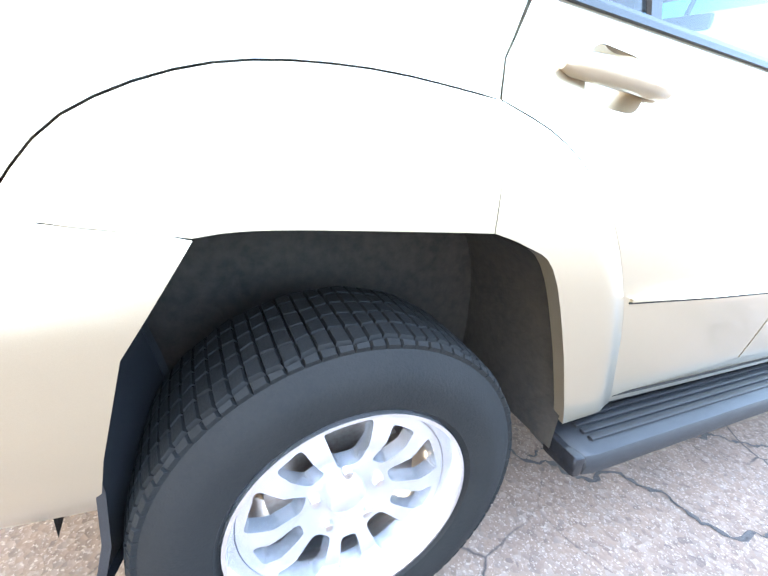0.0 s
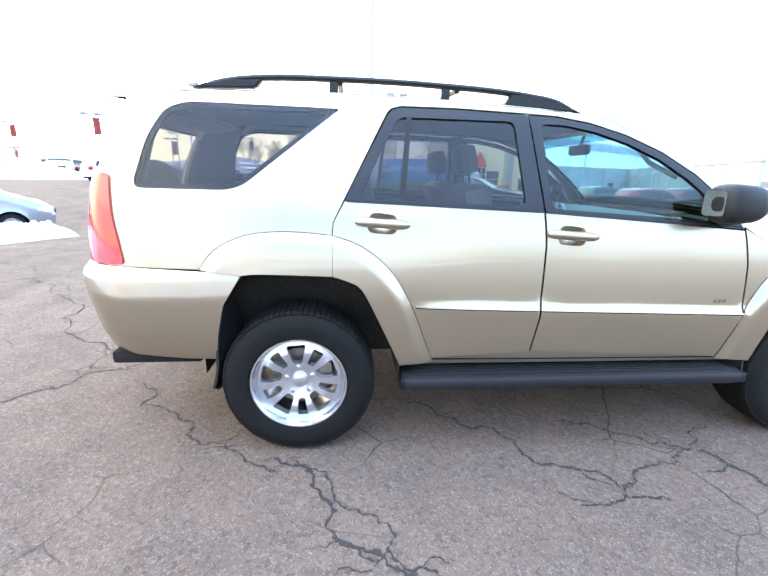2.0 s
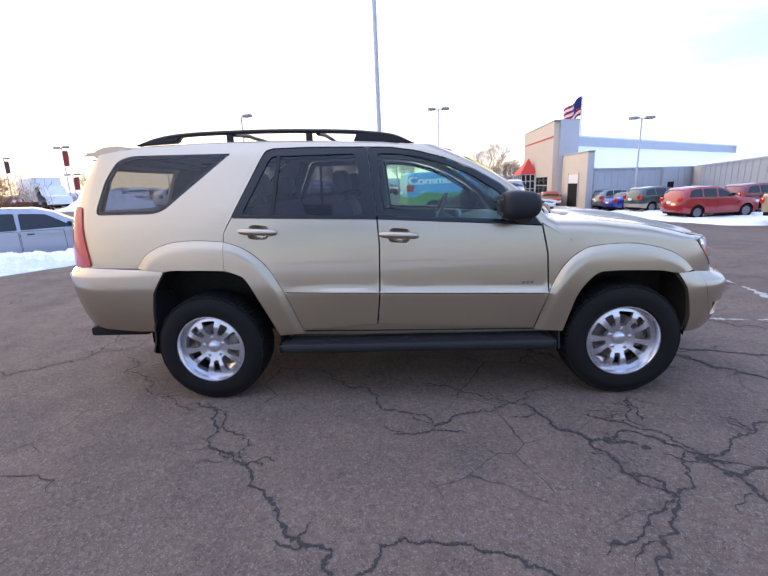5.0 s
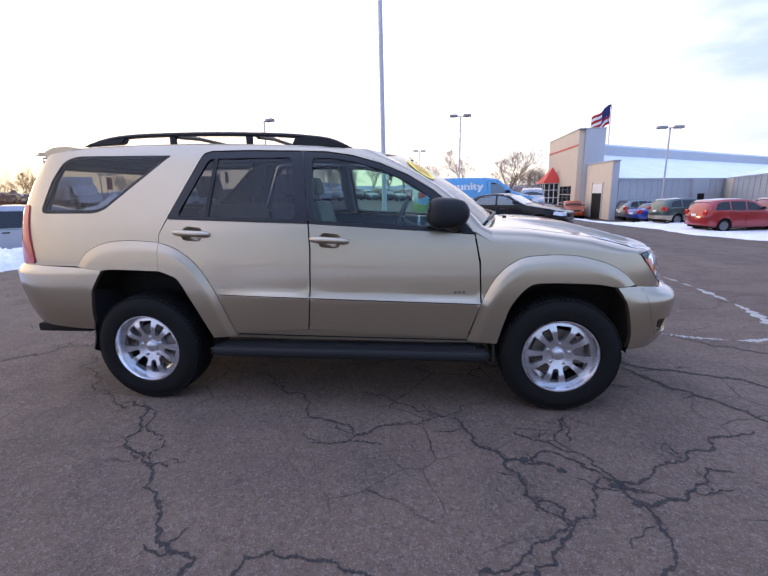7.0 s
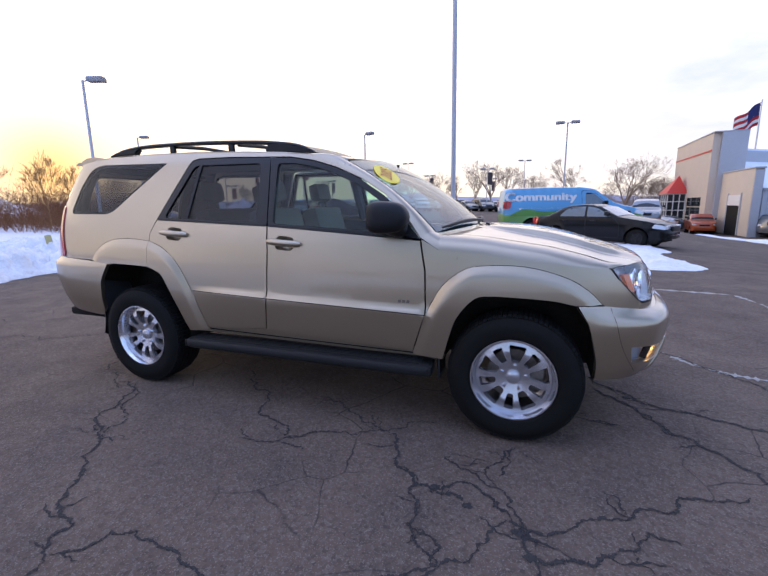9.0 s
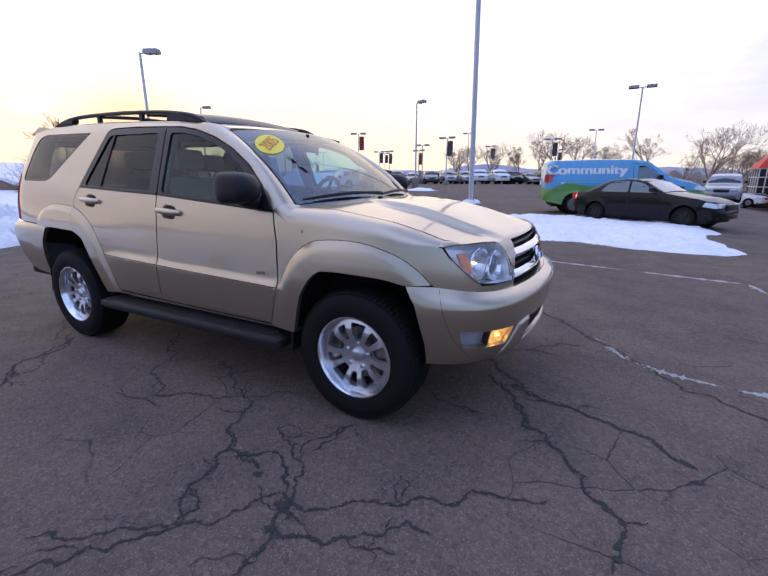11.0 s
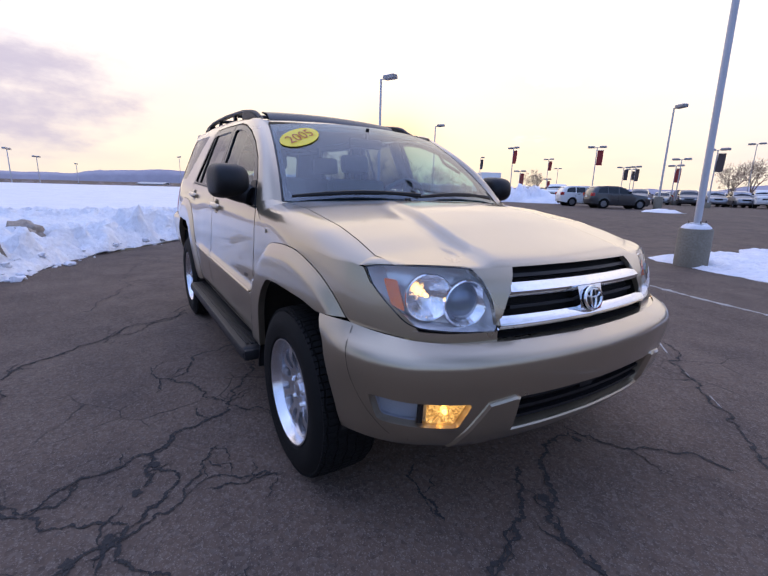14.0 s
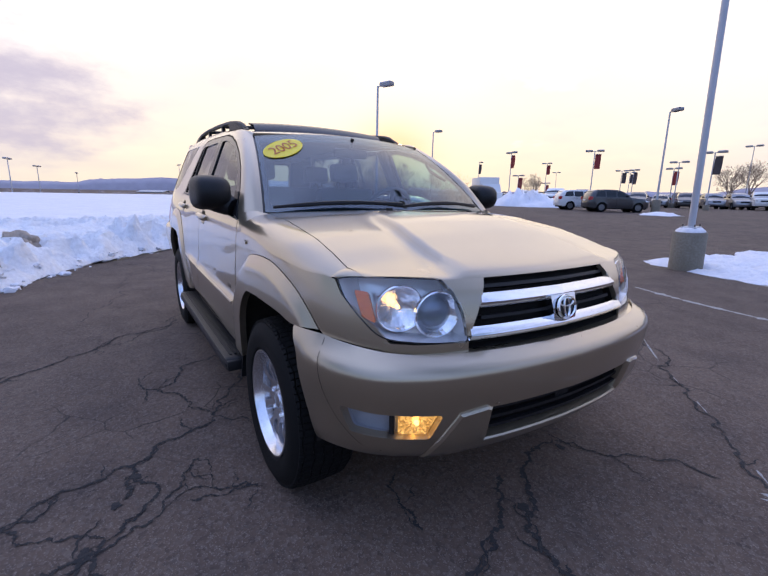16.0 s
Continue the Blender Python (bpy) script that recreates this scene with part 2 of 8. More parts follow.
def asphalt_material():
    m = bpy.data.materials.new("asphalt")
    m.use_nodes = True
    nt = m.node_tree
    n, l = nt.nodes.new, nt.links.new
    b = nt.nodes["Principled BSDF"]
    co = n("ShaderNodeTexCoord")

    def noise_tex(scale, detail=5, rough=0.6):
        t = n("ShaderNodeTexNoise")
        t.inputs["Scale"].default_value, t.inputs["Detail"].default_value, t.inputs["Roughness"].default_value = scale, detail, rough
        l(co.outputs["Object"], t.inputs["Vector"])
        return t.outputs["Fac"]

    def rng(v, a, bb, c=0.0, d=1.0):
        r = n("ShaderNodeMapRange")
        for i, x in zip((1, 2, 3, 4), (a, bb, c, d)):
            r.inputs[i].default_value = x
        l(v, r.inputs[0])
        return r.outputs[0]

    def mixc(f, a, bb, kind="MIX"):
        x = n("ShaderNodeMix")
        x.data_type, x.blend_type = "RGBA", kind
        for s, v in ((x.inputs["Factor"], f), (x.inputs["A"], a), (x.inputs["B"], bb)):
            if isinstance(v, (tuple, float, int)):
                s.default_value = v
            else:
                l(v, s)
        return x.outputs["Result"]

    stones = n("ShaderNodeTexVoronoi")
    stones.inputs["Scale"].default_value = 62
    l(co.outputs["Object"], stones.inputs["Vector"])
    fine = n("ShaderNodeTexVoronoi")
    fine.inputs["Scale"].default_value = 210
    l(co.outputs["Object"], fine.inputs["Vector"])
    big, mid = noise_tex(0.32, 4), noise_tex(2.3, 6)
    base = mixc(rng(big, 0.35, 0.65), (0.099, 0.067, 0.0505, 1), (0.136, 0.0935, 0.069, 1))
    base = mixc(rng(mid, 0.45, 0.75, 0, 0.5), base, (0.053, 0.045, 0.043, 1))
    sep = n("ShaderNodeSeparateColor")
    l(stones.outputs["Color"], sep.inputs[0])
    base = mixc(rng(sep.outputs[0], 0.55, 1.0, 0, 0.4), base, (0.19, 0.152, 0.125, 1))
    base = mixc(rng(sep.outputs[1], 0.55, 1.0, 0, 0.38), base, (0.027, 0.023, 0.024, 1))
    sep2 = n("ShaderNodeSeparateColor")
    l(fine.outputs["Color"], sep2.inputs[0])
    base = mixc(rng(sep2.outputs[0], 0.80, 1.0, 0, 0.42), base, (0.30, 0.25, 0.205, 1))
    # hairline crazing
    craze = n("ShaderNodeTexVoronoi")
    craze.feature = "DISTANCE_TO_EDGE"
    craze.inputs["Scale"].default_value = 2.2
    warp = n("ShaderNodeMix")
    warp.data_type = "VECTOR"
    wn = n("ShaderNodeTexNoise")
    wn.inputs["Scale"].default_value, wn.inputs["Detail"].default_value = 3.0, 6
    l(co.outputs["Object"], wn.inputs["Vector"])
    warp.inputs["Factor"].default_value = 0.12
    l(co.outputs["Object"], warp.inputs["A"])
    l(wn.outputs["Color"], warp.inputs["B"])
    l(warp.outputs["Result"], craze.inputs["Vector"])
    line = rng(craze.outputs["Distance"], 0.0, 0.012, 1.0, 0.0)
    where = rng(noise_tex(0.7, 3), 0.52, 0.62)
    mul = n("ShaderNodeMath")
    mul.operation = "MULTIPLY"
    l(line, mul.inputs[0])
    l(where, mul.inputs[1])
    base = mixc(mul.outputs[0], base, (0.022, 0.02, 0.02, 1))
    l(base, b.inputs["Base Color"])
    l(rng(mid, 0.3, 0.7, 0.72, 0.95), b.inputs["Roughness"])
    b.inputs["Specular IOR Level"].default_value = 0.2
    bp = n("ShaderNodeBump")
    bp.inputs["Strength"].default_value, bp.inputs["Distance"].default_value = 0.42, 0.005
    l(stones.outputs["Distance"], bp.inputs["Height"])
    bp2 = n("ShaderNodeBump")
    bp2.inputs["Strength"].default_value, bp2.inputs["Distance"].default_value = 0.3, 0.02
    l(mid, bp2.inputs["Height"])
    l(bp.outputs[0], bp2.inputs["Normal"])
    l(bp2.outputs[0], b.inputs["Normal"])
    return m


def snow_material(name="snow", color=(0.84, 0.83, 0.845), tint=(0.60, 0.60, 0.655), grain=(1.2, 9.0)):
    m = material(name, color, 0.55, grain=grain, tint=tint, bump=0.9, bump_scale=9.0, spec=0.3)
    for node in m.node_tree.nodes:
        if node.type == "BUMP":
            node.inputs["Distance"].default_value = 0.05
    return m


M_ASPHALT = asphalt_material()
M_SNOW = snow_material()
M_BANK = snow_material("ploughed_snow", (0.86, 0.855, 0.865), (0.56, 0.55, 0.565), (1.7, 16.0))
M_DIRTY = material("dirty_snow", (0.42, 0.36, 0.30), 0.8, grain=(4.0, 30.0), tint=(0.16, 0.12, 0.09), bump=0.6, bump_scale=30)
# near-black tar: the shade down in a crack is put into this colour
M_CRACK = material("crack_shadowed_tar", (0.022, 0.020, 0.021), 0.95, grain=(8.0, 60.0), tint=(0.05, 0.042, 0.035), bump=0.6, bump_scale=90)
M_LINE = material("worn_white_road_paint", (0.42, 0.40, 0.37), 0.85, grain=(7.0, 45.0), tint=(0.17, 0.155, 0.14))
M_EARTH = material("dead_grass_earth", (0.16, 0.12, 0.06), 0.95, grain=(3.0, 40.0), tint=(0.08, 0.06, 0.03), bump=0.8, bump_scale=60)
M_GOLD = paint("champagne_metallic_paint", (0.424, 0.346, 0.242), metal=0.84, rough=0.29, lacquer=0.03)
M_BLACK = material("black_trim_plastic", (0.008, 0.008, 0.009), 0.45, grain=(30.0, 400.0), tint=(0.015, 0.015, 0.016), bump=0.08, bump_scale=500, spec=0.28)
M_GLOSSBLACK = material("gloss_black", (0.006, 0.006, 0.007), 0.2, spec=0.35, grain=(5.0, 50.0), tint=(0.012, 0.012, 0.013))
M_DARK = material("dark_underbody", (0.010, 0.009, 0.009), 0.9, grain=(6.0, 50.0), tint=(0.018, 0.015, 0.012), spec=0.2)
M_LINER = material("dusty_arch_liner", (0.014, 0.012, 0.011), 0.85, grain=(5.0, 40.0), tint=(0.04, 0.032, 0.024), bump=0.3, bump_scale=60, spec=0.3)
M_RUBBER = material("tyre_rubber", (0.005, 0.005, 0.005), 0.75, grain=(9.0, 120.0), tint=(0.011, 0.010, 0.009), bump=0.15, bump_scale=250, spec=0.16)
M_ALLOY = material("machined_alloy", (0.84, 0.84, 0.87), 0.2, metal=0.95, grain=(20.0, 300.0), tint=(0.5, 0.5, 0.52), rough_var=0.06)
M_ALLOYPAINT = material("silver_painted_alloy", (0.62, 0.62, 0.65), 0.24, metal=0.85, coat=0.4, grain=(15.0, 500.0), tint=(0.52, 0.52, 0.55))
M_CHROME = material("chrome", (0.78, 0.79, 0.81), 0.07, metal=1.0, grain=(6.0, 40.0), tint=(0.70, 0.71, 0.73))
M_STEEL = material("brake_steel", (0.25, 0.23, 0.21), 0.45, metal=0.9, grain=(12.0, 90.0), tint=(0.14, 0.09, 0.06))
M_TINT = glass("tinted_rear_glass", (0.25, 0.27, 0.31), gloss=0.03)
M_TINT2 = glass("tinted_side_glass", (0.42, 0.43, 0.45), gloss=0.03)
M_GREEN = glass("green_tinted_glass", (0.58, 0.80, 0.73), gloss=0.03)
M_WIND = glass("windscreen_glass", (0.37, 0.55, 0.63), gloss=0.12)
M_CLEAR = glass("clear_lamp_lens", (0.94, 0.95, 0.96), gloss=0.05)
M_REDLENS = material("red_lamp_lens", (0.50, 0.025, 0.02), 0.12, coat=0.3, grain=(40.0, 200.0), tint=(0.30, 0.01, 0.01))
M_AMBER = material("amber_reflector", (0.90, 0.20, 0.03), 0.25, coat=0.8, grain=(60.0, 300.0), tint=(0.5, 0.07, 0.01))
M_LAMP_ON = glow_material("lit_fog_lamp_bulb", (1.0, 0.66, 0.22), 5.0)
M_LAMPLIT = lit_lamp("glowing_fog_reflector", (0.42, 0.20, 0.04), (1.0, 0.66, 0.22), 1.3)
M_LAMPBODY = material("silvered_lamp_body", (0.95, 0.95, 0.95), 0.22, metal=0.35, coat=0.8, grain=(25.0, 140.0), tint=(0.80, 0.80, 0.82), bump=0.22, bump_scale=26)
M_AMBERLENS = glass("amber_fog_lens", (1.0, 0.86, 0.55))
M_FARRIM = material("dull_grey_rim", (0.22, 0.22, 0.23), 0.4, metal=0.6, grain=(9.0, 60.0), tint=(0.15, 0.15, 0.16))
M_REFLECTOR = material("faceted_lamp_mirror", (0.95, 0.95, 0.97), 0.08, metal=0.95, grain=(30.0, 90.0), tint=(0.85, 0.85, 0.88), bump=0.25, bump_scale=34)
M_DRL = glow_material("dim_lamp_bulb", (1.0, 0.62, 0.20), 3.5)
M_PROJ = material("projector_glass", (0.10, 0.13, 0.19), 0.04, metal=0.5, coat=1.0, grain=(9.0, 40.0), tint=(0.16, 0.19, 0.24))
M_LEATHER = material("taupe_leather", (0.30, 0.275, 0.235), 0.5, grain=(7.0, 90.0), tint=(0.19, 0.17, 0.15), bump=0.15, bump_scale=160)
M_CABIN = material("grey_cabin_plastic", (0.13, 0.127, 0.12), 0.6, grain=(9.0, 120.0), tint=(0.075, 0.072, 0.068), bump=0.1, bump_scale=300)
M_CARPET = material("dark_carpet", (0.05, 0.046, 0.042), 0.95, grain=(30.0, 300.0), tint=(0.03, 0.028, 0.026))
M_STICKER = material("yellow_sticker", (0.86, 0.66, 0.01), 0.4, grain=(5.0, 60.0), tint=(0.80, 0.58, 0.01))
M_STICKERRED = material("dark_orange_print", (0.55, 0.08, 0.01), 0.5, grain=(9.0, 60.0), tint=(0.42, 0.1, 0.01))
M_GALV = material("grey_painted_pole", (0.50, 0.51, 0.54), 0.45, metal=0.2, grain=(2.0, 30.0), tint=(0.42, 0.43, 0.46))
M_LAMPHEAD = material("bronze_lamp_housing", (0.30, 0.29, 0.29), 0.5, grain=(5.0, 40.0), tint=(0.22, 0.21, 0.21))
M_CONCRETE = material("stained_concrete", (0.26, 0.23, 0.18), 0.9, grain=(3.0, 30.0), tint=(0.13, 0.105, 0.07), bump=0.4, bump_scale=60)
M_TAN = material("tan_block_wall", (0.61, 0.52, 0.42), 0.85, grain=(0.8, 9.0), tint=(0.53, 0.45, 0.36), bump=0.2, bump_scale=20)
M_GREYWALL = material("grey_metal_wall", (0.44, 0.45, 0.47), 0.6, grain=(0.6, 12.0), tint=(0.37, 0.38, 0.40))
M_ROOFSNOW = material("snowy_metal_roof", (0.74, 0.79, 0.83), 0.6, grain=(0.35, 4.0), tint=(0.50, 0.57, 0.64))
M_RED = material("red_painted_metal", (0.60, 0.045, 0.025), 0.45, grain=(2.0, 20.0), tint=(0.48, 0.03, 0.02))
M_WHITE = material("white_paint", (0.75, 0.74, 0.72), 0.5, grain=(2.0, 25.0), tint=(0.64, 0.63, 0.61))
M_FARGLASS = material("dark_window_glass", (0.02, 0.024, 0.028), 0.08, spec=0.3, grain=(1.0, 9.0), tint=(0.03, 0.034, 0.04))
M_BARK = material("bare_twigs", (0.42, 0.30, 0.21), 0.9, grain=(3.0, 25.0), tint=(0.11, 0.08, 0.055))
M_BRUSH = material("dry_brush", (0.46, 0.25, 0.08), 0.9, grain=(2.0, 15.0), tint=(0.26, 0.13, 0.05))
# the pale lavender of distance haze is mixed into the hills' own colour
M_HILL = material("hills_tinted_for_haze", (0.40, 0.37, 0.42), 1.0, grain=(0.02, 0.15), tint=(0.31, 0.29, 0.33))
M_WOODS = material("far_bare_woods", (0.28, 0.21, 0.18), 1.0, grain=(0.2, 2.0), tint=(0.12, 0.10, 0.09))

# ---------------------------------------------------------------- building helpers
from mathutils.geometry import delaunay_2d_cdt


def part(name, bm, mat, parent=None, label="", sharp=38.0, smooth=True):
    """Links a bmesh as one mesh object, under a thing or a part if one is given."""
    me = bpy.data.meshes.new(name)
    bm.normal_update()
    bm.to_mesh(me)
    bm.free()
    for m in mat if isinstance(mat, (list, tuple)) else (mat,):
        me.materials.append(m)
    if smooth:
        me.polygons.foreach_set("use_smooth", [True] * len(me.polygons))
        me.set_sharp_from_angle(angle=radians(sharp))
    ob = new(name, me)
    if parent:
        ob.parent = parent
    return tagged(ob, label)


def thing(name, label, category, group="", kind="", m=None):
    ob = new(name)
    ob.empty_display_size = 0.2
    if m is not None:
        ob.matrix_world = m
    return tagged(ob, label, category, group, kind)


def add_box(bm, x0, x1, y0, y1, z0, z1, bevel=0.0, m=None):
    vs = [bm.verts.new((x, y, z)) for x in (x0, x1) for y in (y0, y1) for z in (z0, z1)]
    fs = [bm.faces.new([vs[i] for i in f]) for f in ((0, 1, 3, 2), (4, 6, 7, 5), (0, 4, 5, 1), (2, 3, 7, 6), (0, 2, 6, 4), (1, 5, 7, 3))]
    if m is not None:
        bmesh.ops.transform(bm, matrix=m, verts=vs)
    if bevel:
        es = list({e for f in fs for e in f.edges})
        bmesh.ops.bevel(bm, geom=es, offset=bevel, segments=2, affect="EDGES", profile=0.6)
    return fs


def box(x0, x1, y0, y1, z0, z1, bevel=0.0):
    bm = bmesh.new()
    add_box(bm, x0, x1, y0, y1, z0, z1, bevel)
    return bm


def lathe(profile, seg=48, axis="y", closed=False):
    """Spins (radius, along) pairs round an axis."""
    bm = bmesh.new()
    rings = []
    for k in range(seg):
        a = 2 * math.pi * k / seg
        c, s = math.cos(a), math.sin(a)
        ring = []
        for r, h in profile:
            p = (r * c, h, r * s) if axis == "y" else (r * c, r * s, h) if axis == "z" else (h, r * c, r * s)
            ring.append(bm.verts.new(p))
        rings.append(ring)
    n = len(profile)
    for k in range(seg):
        a, b = rings[k], rings[(k + 1) % seg]
        for i in range(n if closed else n - 1):
            j = (i + 1) % n
            bm.faces.new((a[i], a[j], b[j], b[i]))
    bmesh.ops.remove_doubles(bm, verts=bm.verts, dist=1e-5)
    bmesh.ops.recalc_face_normals(bm, faces=bm.faces)
    return bm


def add_tube(bm, pts, radii, seg=8, cap=True):
    """A tube of changing radius along points."""
    pts = [Vector(p) for p in pts]
    rings, ref = [], None
    for i, p in enumerate(pts):
        d = (pts[min(i + 1, len(pts) - 1)] - pts[max(i - 1, 0)]).normalized()
        if ref is None:
            ref = d.orthogonal().normalized()
        ref = (ref - d * ref.dot(d)).normalized()
        side = d.cross(ref)
        r = radii[i] if isinstance(radii, (list, tuple)) else radii
        rings.append([bm.verts.new(p + r * (math.cos(a) * ref + math.sin(a) * side)) for a in (2 * math.pi * k / seg for k in range(seg))])
    for a, b in zip(rings, rings[1:]):
        for k in range(seg):
            bm.faces.new((a[k], a[(k + 1) % seg], b[(k + 1) % seg], b[k]))
    if cap:
        bm.faces.new(rings[0][::-1])
        bm.faces.new(rings[-1])


def tube(pts, radii, seg=8):
    bm = bmesh.new()
    add_tube(bm, pts, radii, seg)
    return bm


def inside(px, py, poly):
    px, py = np.asarray(px, float), np.asarray(py, float)
    hit = np.zeros(px.shape, bool)
    q = np.asarray(poly, float)
    for (x0, y0), (x1, y1) in zip(q, np.roll(q, -1, 0)):
        cross = (y0 > py) != (y1 > py)
        hit ^= cross & (px < (x1 - x0) * (py - y0) / (y1 - y0 + 1e-12) + x0)
    return hit


def rounded(poly, r, skip=()):
    """Rounds the corners of a polygon with about radius r."""
    out, n = [], len(poly)
    for i, p in enumerate(poly):
        a, b, c = Vector(poly[i - 1]), Vector(p), Vector(poly[(i + 1) % n])
        u, v = a - b, c - b
        d = min(r, 0.45 * u.length, 0.45 * v.length)
        if i in skip or d < 1e-4 or u.normalized().dot(v.normalized()) < -0.985:
            out.append((b.x, b.y))
            continue
        p0, p1 = b + u.normalized() * d, b + v.normalized() * d
        for t in (0.0, 0.25, 0.5, 0.75, 1.0):
            q = p0 * (1 - t) ** 2 + b * 2 * t * (1 - t) + p1 * t * t
            out.append((q.x, q.y))
    return out


def spline(pts, per=6):
    """A Catmull-Rom curve through 2D or 3D points."""
    p = [Vector(q) for q in pts]
    out = []
    for i in range(len(p) - 1):
        a, b, c, d = p[max(i - 1, 0)], p[i], p[i + 1], p[min(i + 2, len(p) - 1)]
        for k in range(per):
            t = k / per
            out.append(0.5 * (2 * b + (c - a) * t + (2 * a - 5 * b + 4 * c - d) * t * t + (3 * b - a - 3 * c + d) * t**3))
    out.append(p[-1])
    return [tuple(v) for v in out]


def sheet(outline, to3d, step=0.05, holes=(), rim=0.012, rows=(), heart=(1.2, 0.0, 0.9)):
    """A curved panel: a flat outline with holes, filled with a fine net, bent by to3d(u, v), its edges turned in by rim."""
    def dense(poly):
        out = []
        for (x0, y0), (x1, y1) in zip(poly, poly[1:] + poly[:1]):
            k = max(1, int(math.hypot(x1 - x0, y1 - y0) / step + 0.5))
            out += [(x0 + (x1 - x0) * i / k, y0 + (y1 - y0) * i / k) for i in range(k)]
        return out

    loops = [dense([tuple(p[:2]) for p in q]) for q in (outline, *holes)]
    verts, edges = [], []
    for q in loops:
        b = len(verts)
        verts += q
        edges += [(b + i, b + (i + 1) % len(q)) for i in range(len(q))]
    q = np.array(verts)
    u = np.arange(q[:, 0].min() + step / 2, q[:, 0].max(), step)
    v = np.arange(q[:, 1].min() + step / 2, q[:, 1].max(), step)
    gu, gv = (a.ravel() for a in np.meshgrid(u, v))
    for f in rows:
        near_row = np.abs(gv - np.array([f(x) for x in gu])) > 0.004 if len(gu) else np.zeros(0, bool)
        gu, gv = np.r_[gu[near_row], u], np.r_[gv[near_row], [f(x) for x in u]]
    ok = inside(gu, gv, loops[0])
    for h in loops[1:]:
        ok &= ~inside(gu, gv, h)
    gu, gv = gu[ok], gv[ok]
    if len(gu):
        gap = np.full(len(gu), 9.0)
        for a, b in edges:
            d = q[b] - q[a]
            t = np.clip(((gu - q[a][0]) * d[0] + (gv - q[a][1]) * d[1]) / (d @ d + 1e-12), 0, 1)
            gap = np.minimum(gap, np.hypot(gu - q[a][0] - t * d[0], gv - q[a][1] - t * d[1]))
        keep = gap > 0.4 * step
        verts = verts + list(zip(gu[keep], gv[keep]))
    vs, _, fs, *_ = delaunay_2d_cdt([Vector((float(a), float(b))) for a, b in verts], edges, [], 0, 1e-6)
    cu = np.array([sum(vs[i][0] for i in f) / 3 for f in fs])
    cv = np.array([sum(vs[i][1] for i in f) / 3 for f in fs])
    ok = inside(cu, cv, loops[0])
    for h in loops[1:]:
        ok &= ~inside(cu, cv, h)
    bm = bmesh.new()
    made = [bm.verts.new(to3d(p[0], p[1])) for p in vs]
    for f, k in zip(fs, ok):
        if k:
            try:
                bm.faces.new([made[i] for i in f])
            except ValueError:
                pass
    bmesh.ops.delete(bm, geom=[w for w in bm.verts if not w.link_faces], context="VERTS")
    finish(bm, heart, rim)
    return bm


def finish(bm, heart, rim=0.0):
    """Turns faces away from heart and folds open edges inwards."""
    bm.normal_update()
    hv = Vector(heart)
    if sum(f.normal.dot(f.calc_center_median() - hv) * f.calc_area() for f in bm.faces) < 0:
        bmesh.ops.reverse_faces(bm, faces=bm.faces)
        bm.normal_update()
    if rim:
        border = [e for e in bm.edges if len(e.link_faces) == 1]
        inner = {}
        for e in border:
            for w in e.verts:
                if w not in inner:
                    inner[w] = (w.co - w.normal * rim)
        inner = {w: bm.verts.new(c) for w, c in inner.items()}
        for e in border:
            loop = e.link_loops[0]
            a, b = loop.vert, loop.link_loop_next.vert
            bm.faces.new((b, a, inner[a], inner[b]))


def loft(curves, heart=(1.2, 0, 0.9), rim=0.0):
    """A skin over curves with the same number of points."""
    bm = bmesh.new()
    rows = [[bm.verts.new(p) for p in c] for c in curves]
    for a, b in zip(rows, rows[1:]):
        for i in range(len(a) - 1):
            bm.faces.new((a[i], a[i + 1], b[i + 1], b[i]))
    bmesh.ops.remove_doubles(bm, verts=bm.verts, dist=1e-6)
    finish(bm, heart, rim)
    return bm


def join(*bms):
    """Puts several bmeshes into the first."""
    first = bms[0]
    for b in bms[1:]:
        tmp = bpy.data.meshes.new("tmp")
        b.to_mesh(tmp)
        b.free()
        first.from_mesh(tmp)
        bpy.data.meshes.remove(tmp)
    return first


def mirrored(bm):
    """The same skin on the other side of the middle plane y = 0."""
    c = bm.copy()
    for w in c.verts:
        w.co.y = -w.co.y
    bmesh.ops.reverse_faces(c, faces=c.faces)
    return c


def turned(bm, m):
    bmesh.ops.transform(bm, matrix=m, verts=bm.verts)
    return bm


def text_mesh(body, size, depth=0.002):
    """Letters of the built-in font as a mesh, centred."""
    c = bpy.data.curves.new("letters", "FONT")
    c.body, c.size, c.extrude, c.align_x, c.align_y = body, size, depth, "CENTER", "CENTER"
    ob = bpy.data.objects.new("letters", c)
    me = bpy.data.meshes.new_from_object(ob)
    bpy.data.objects.remove(ob)
    bpy.data.curves.remove(c)
    bm = bmesh.new()
    bm.from_mesh(me)
    bpy.data.meshes.remove(me)
    return bm

# ---------------------------------------------------------------- the gold sport utility vehicle
# x forward from the rear axle, y to its left, z up; its right side is y < 0
PLAN = spline([(-1.07, 0), (-1.065, -0.35), (-1.03, -0.62), (-0.97, -0.76), (-0.87, -0.85), (-0.70, -0.895), (-0.3, -0.912), (0.3, -0.915), (1.2, -0.915),
               (2.0, -0.91), (2.5, -0.905), (2.85, -0.893), (3.06, -0.872), (3.23, -0.822), (3.37, -0.725), (3.465, -0.575), (3.515, -0.39), (3.54, -0.2), (3.55, 0)], 24)
_px, _py = np.array(PLAN).T
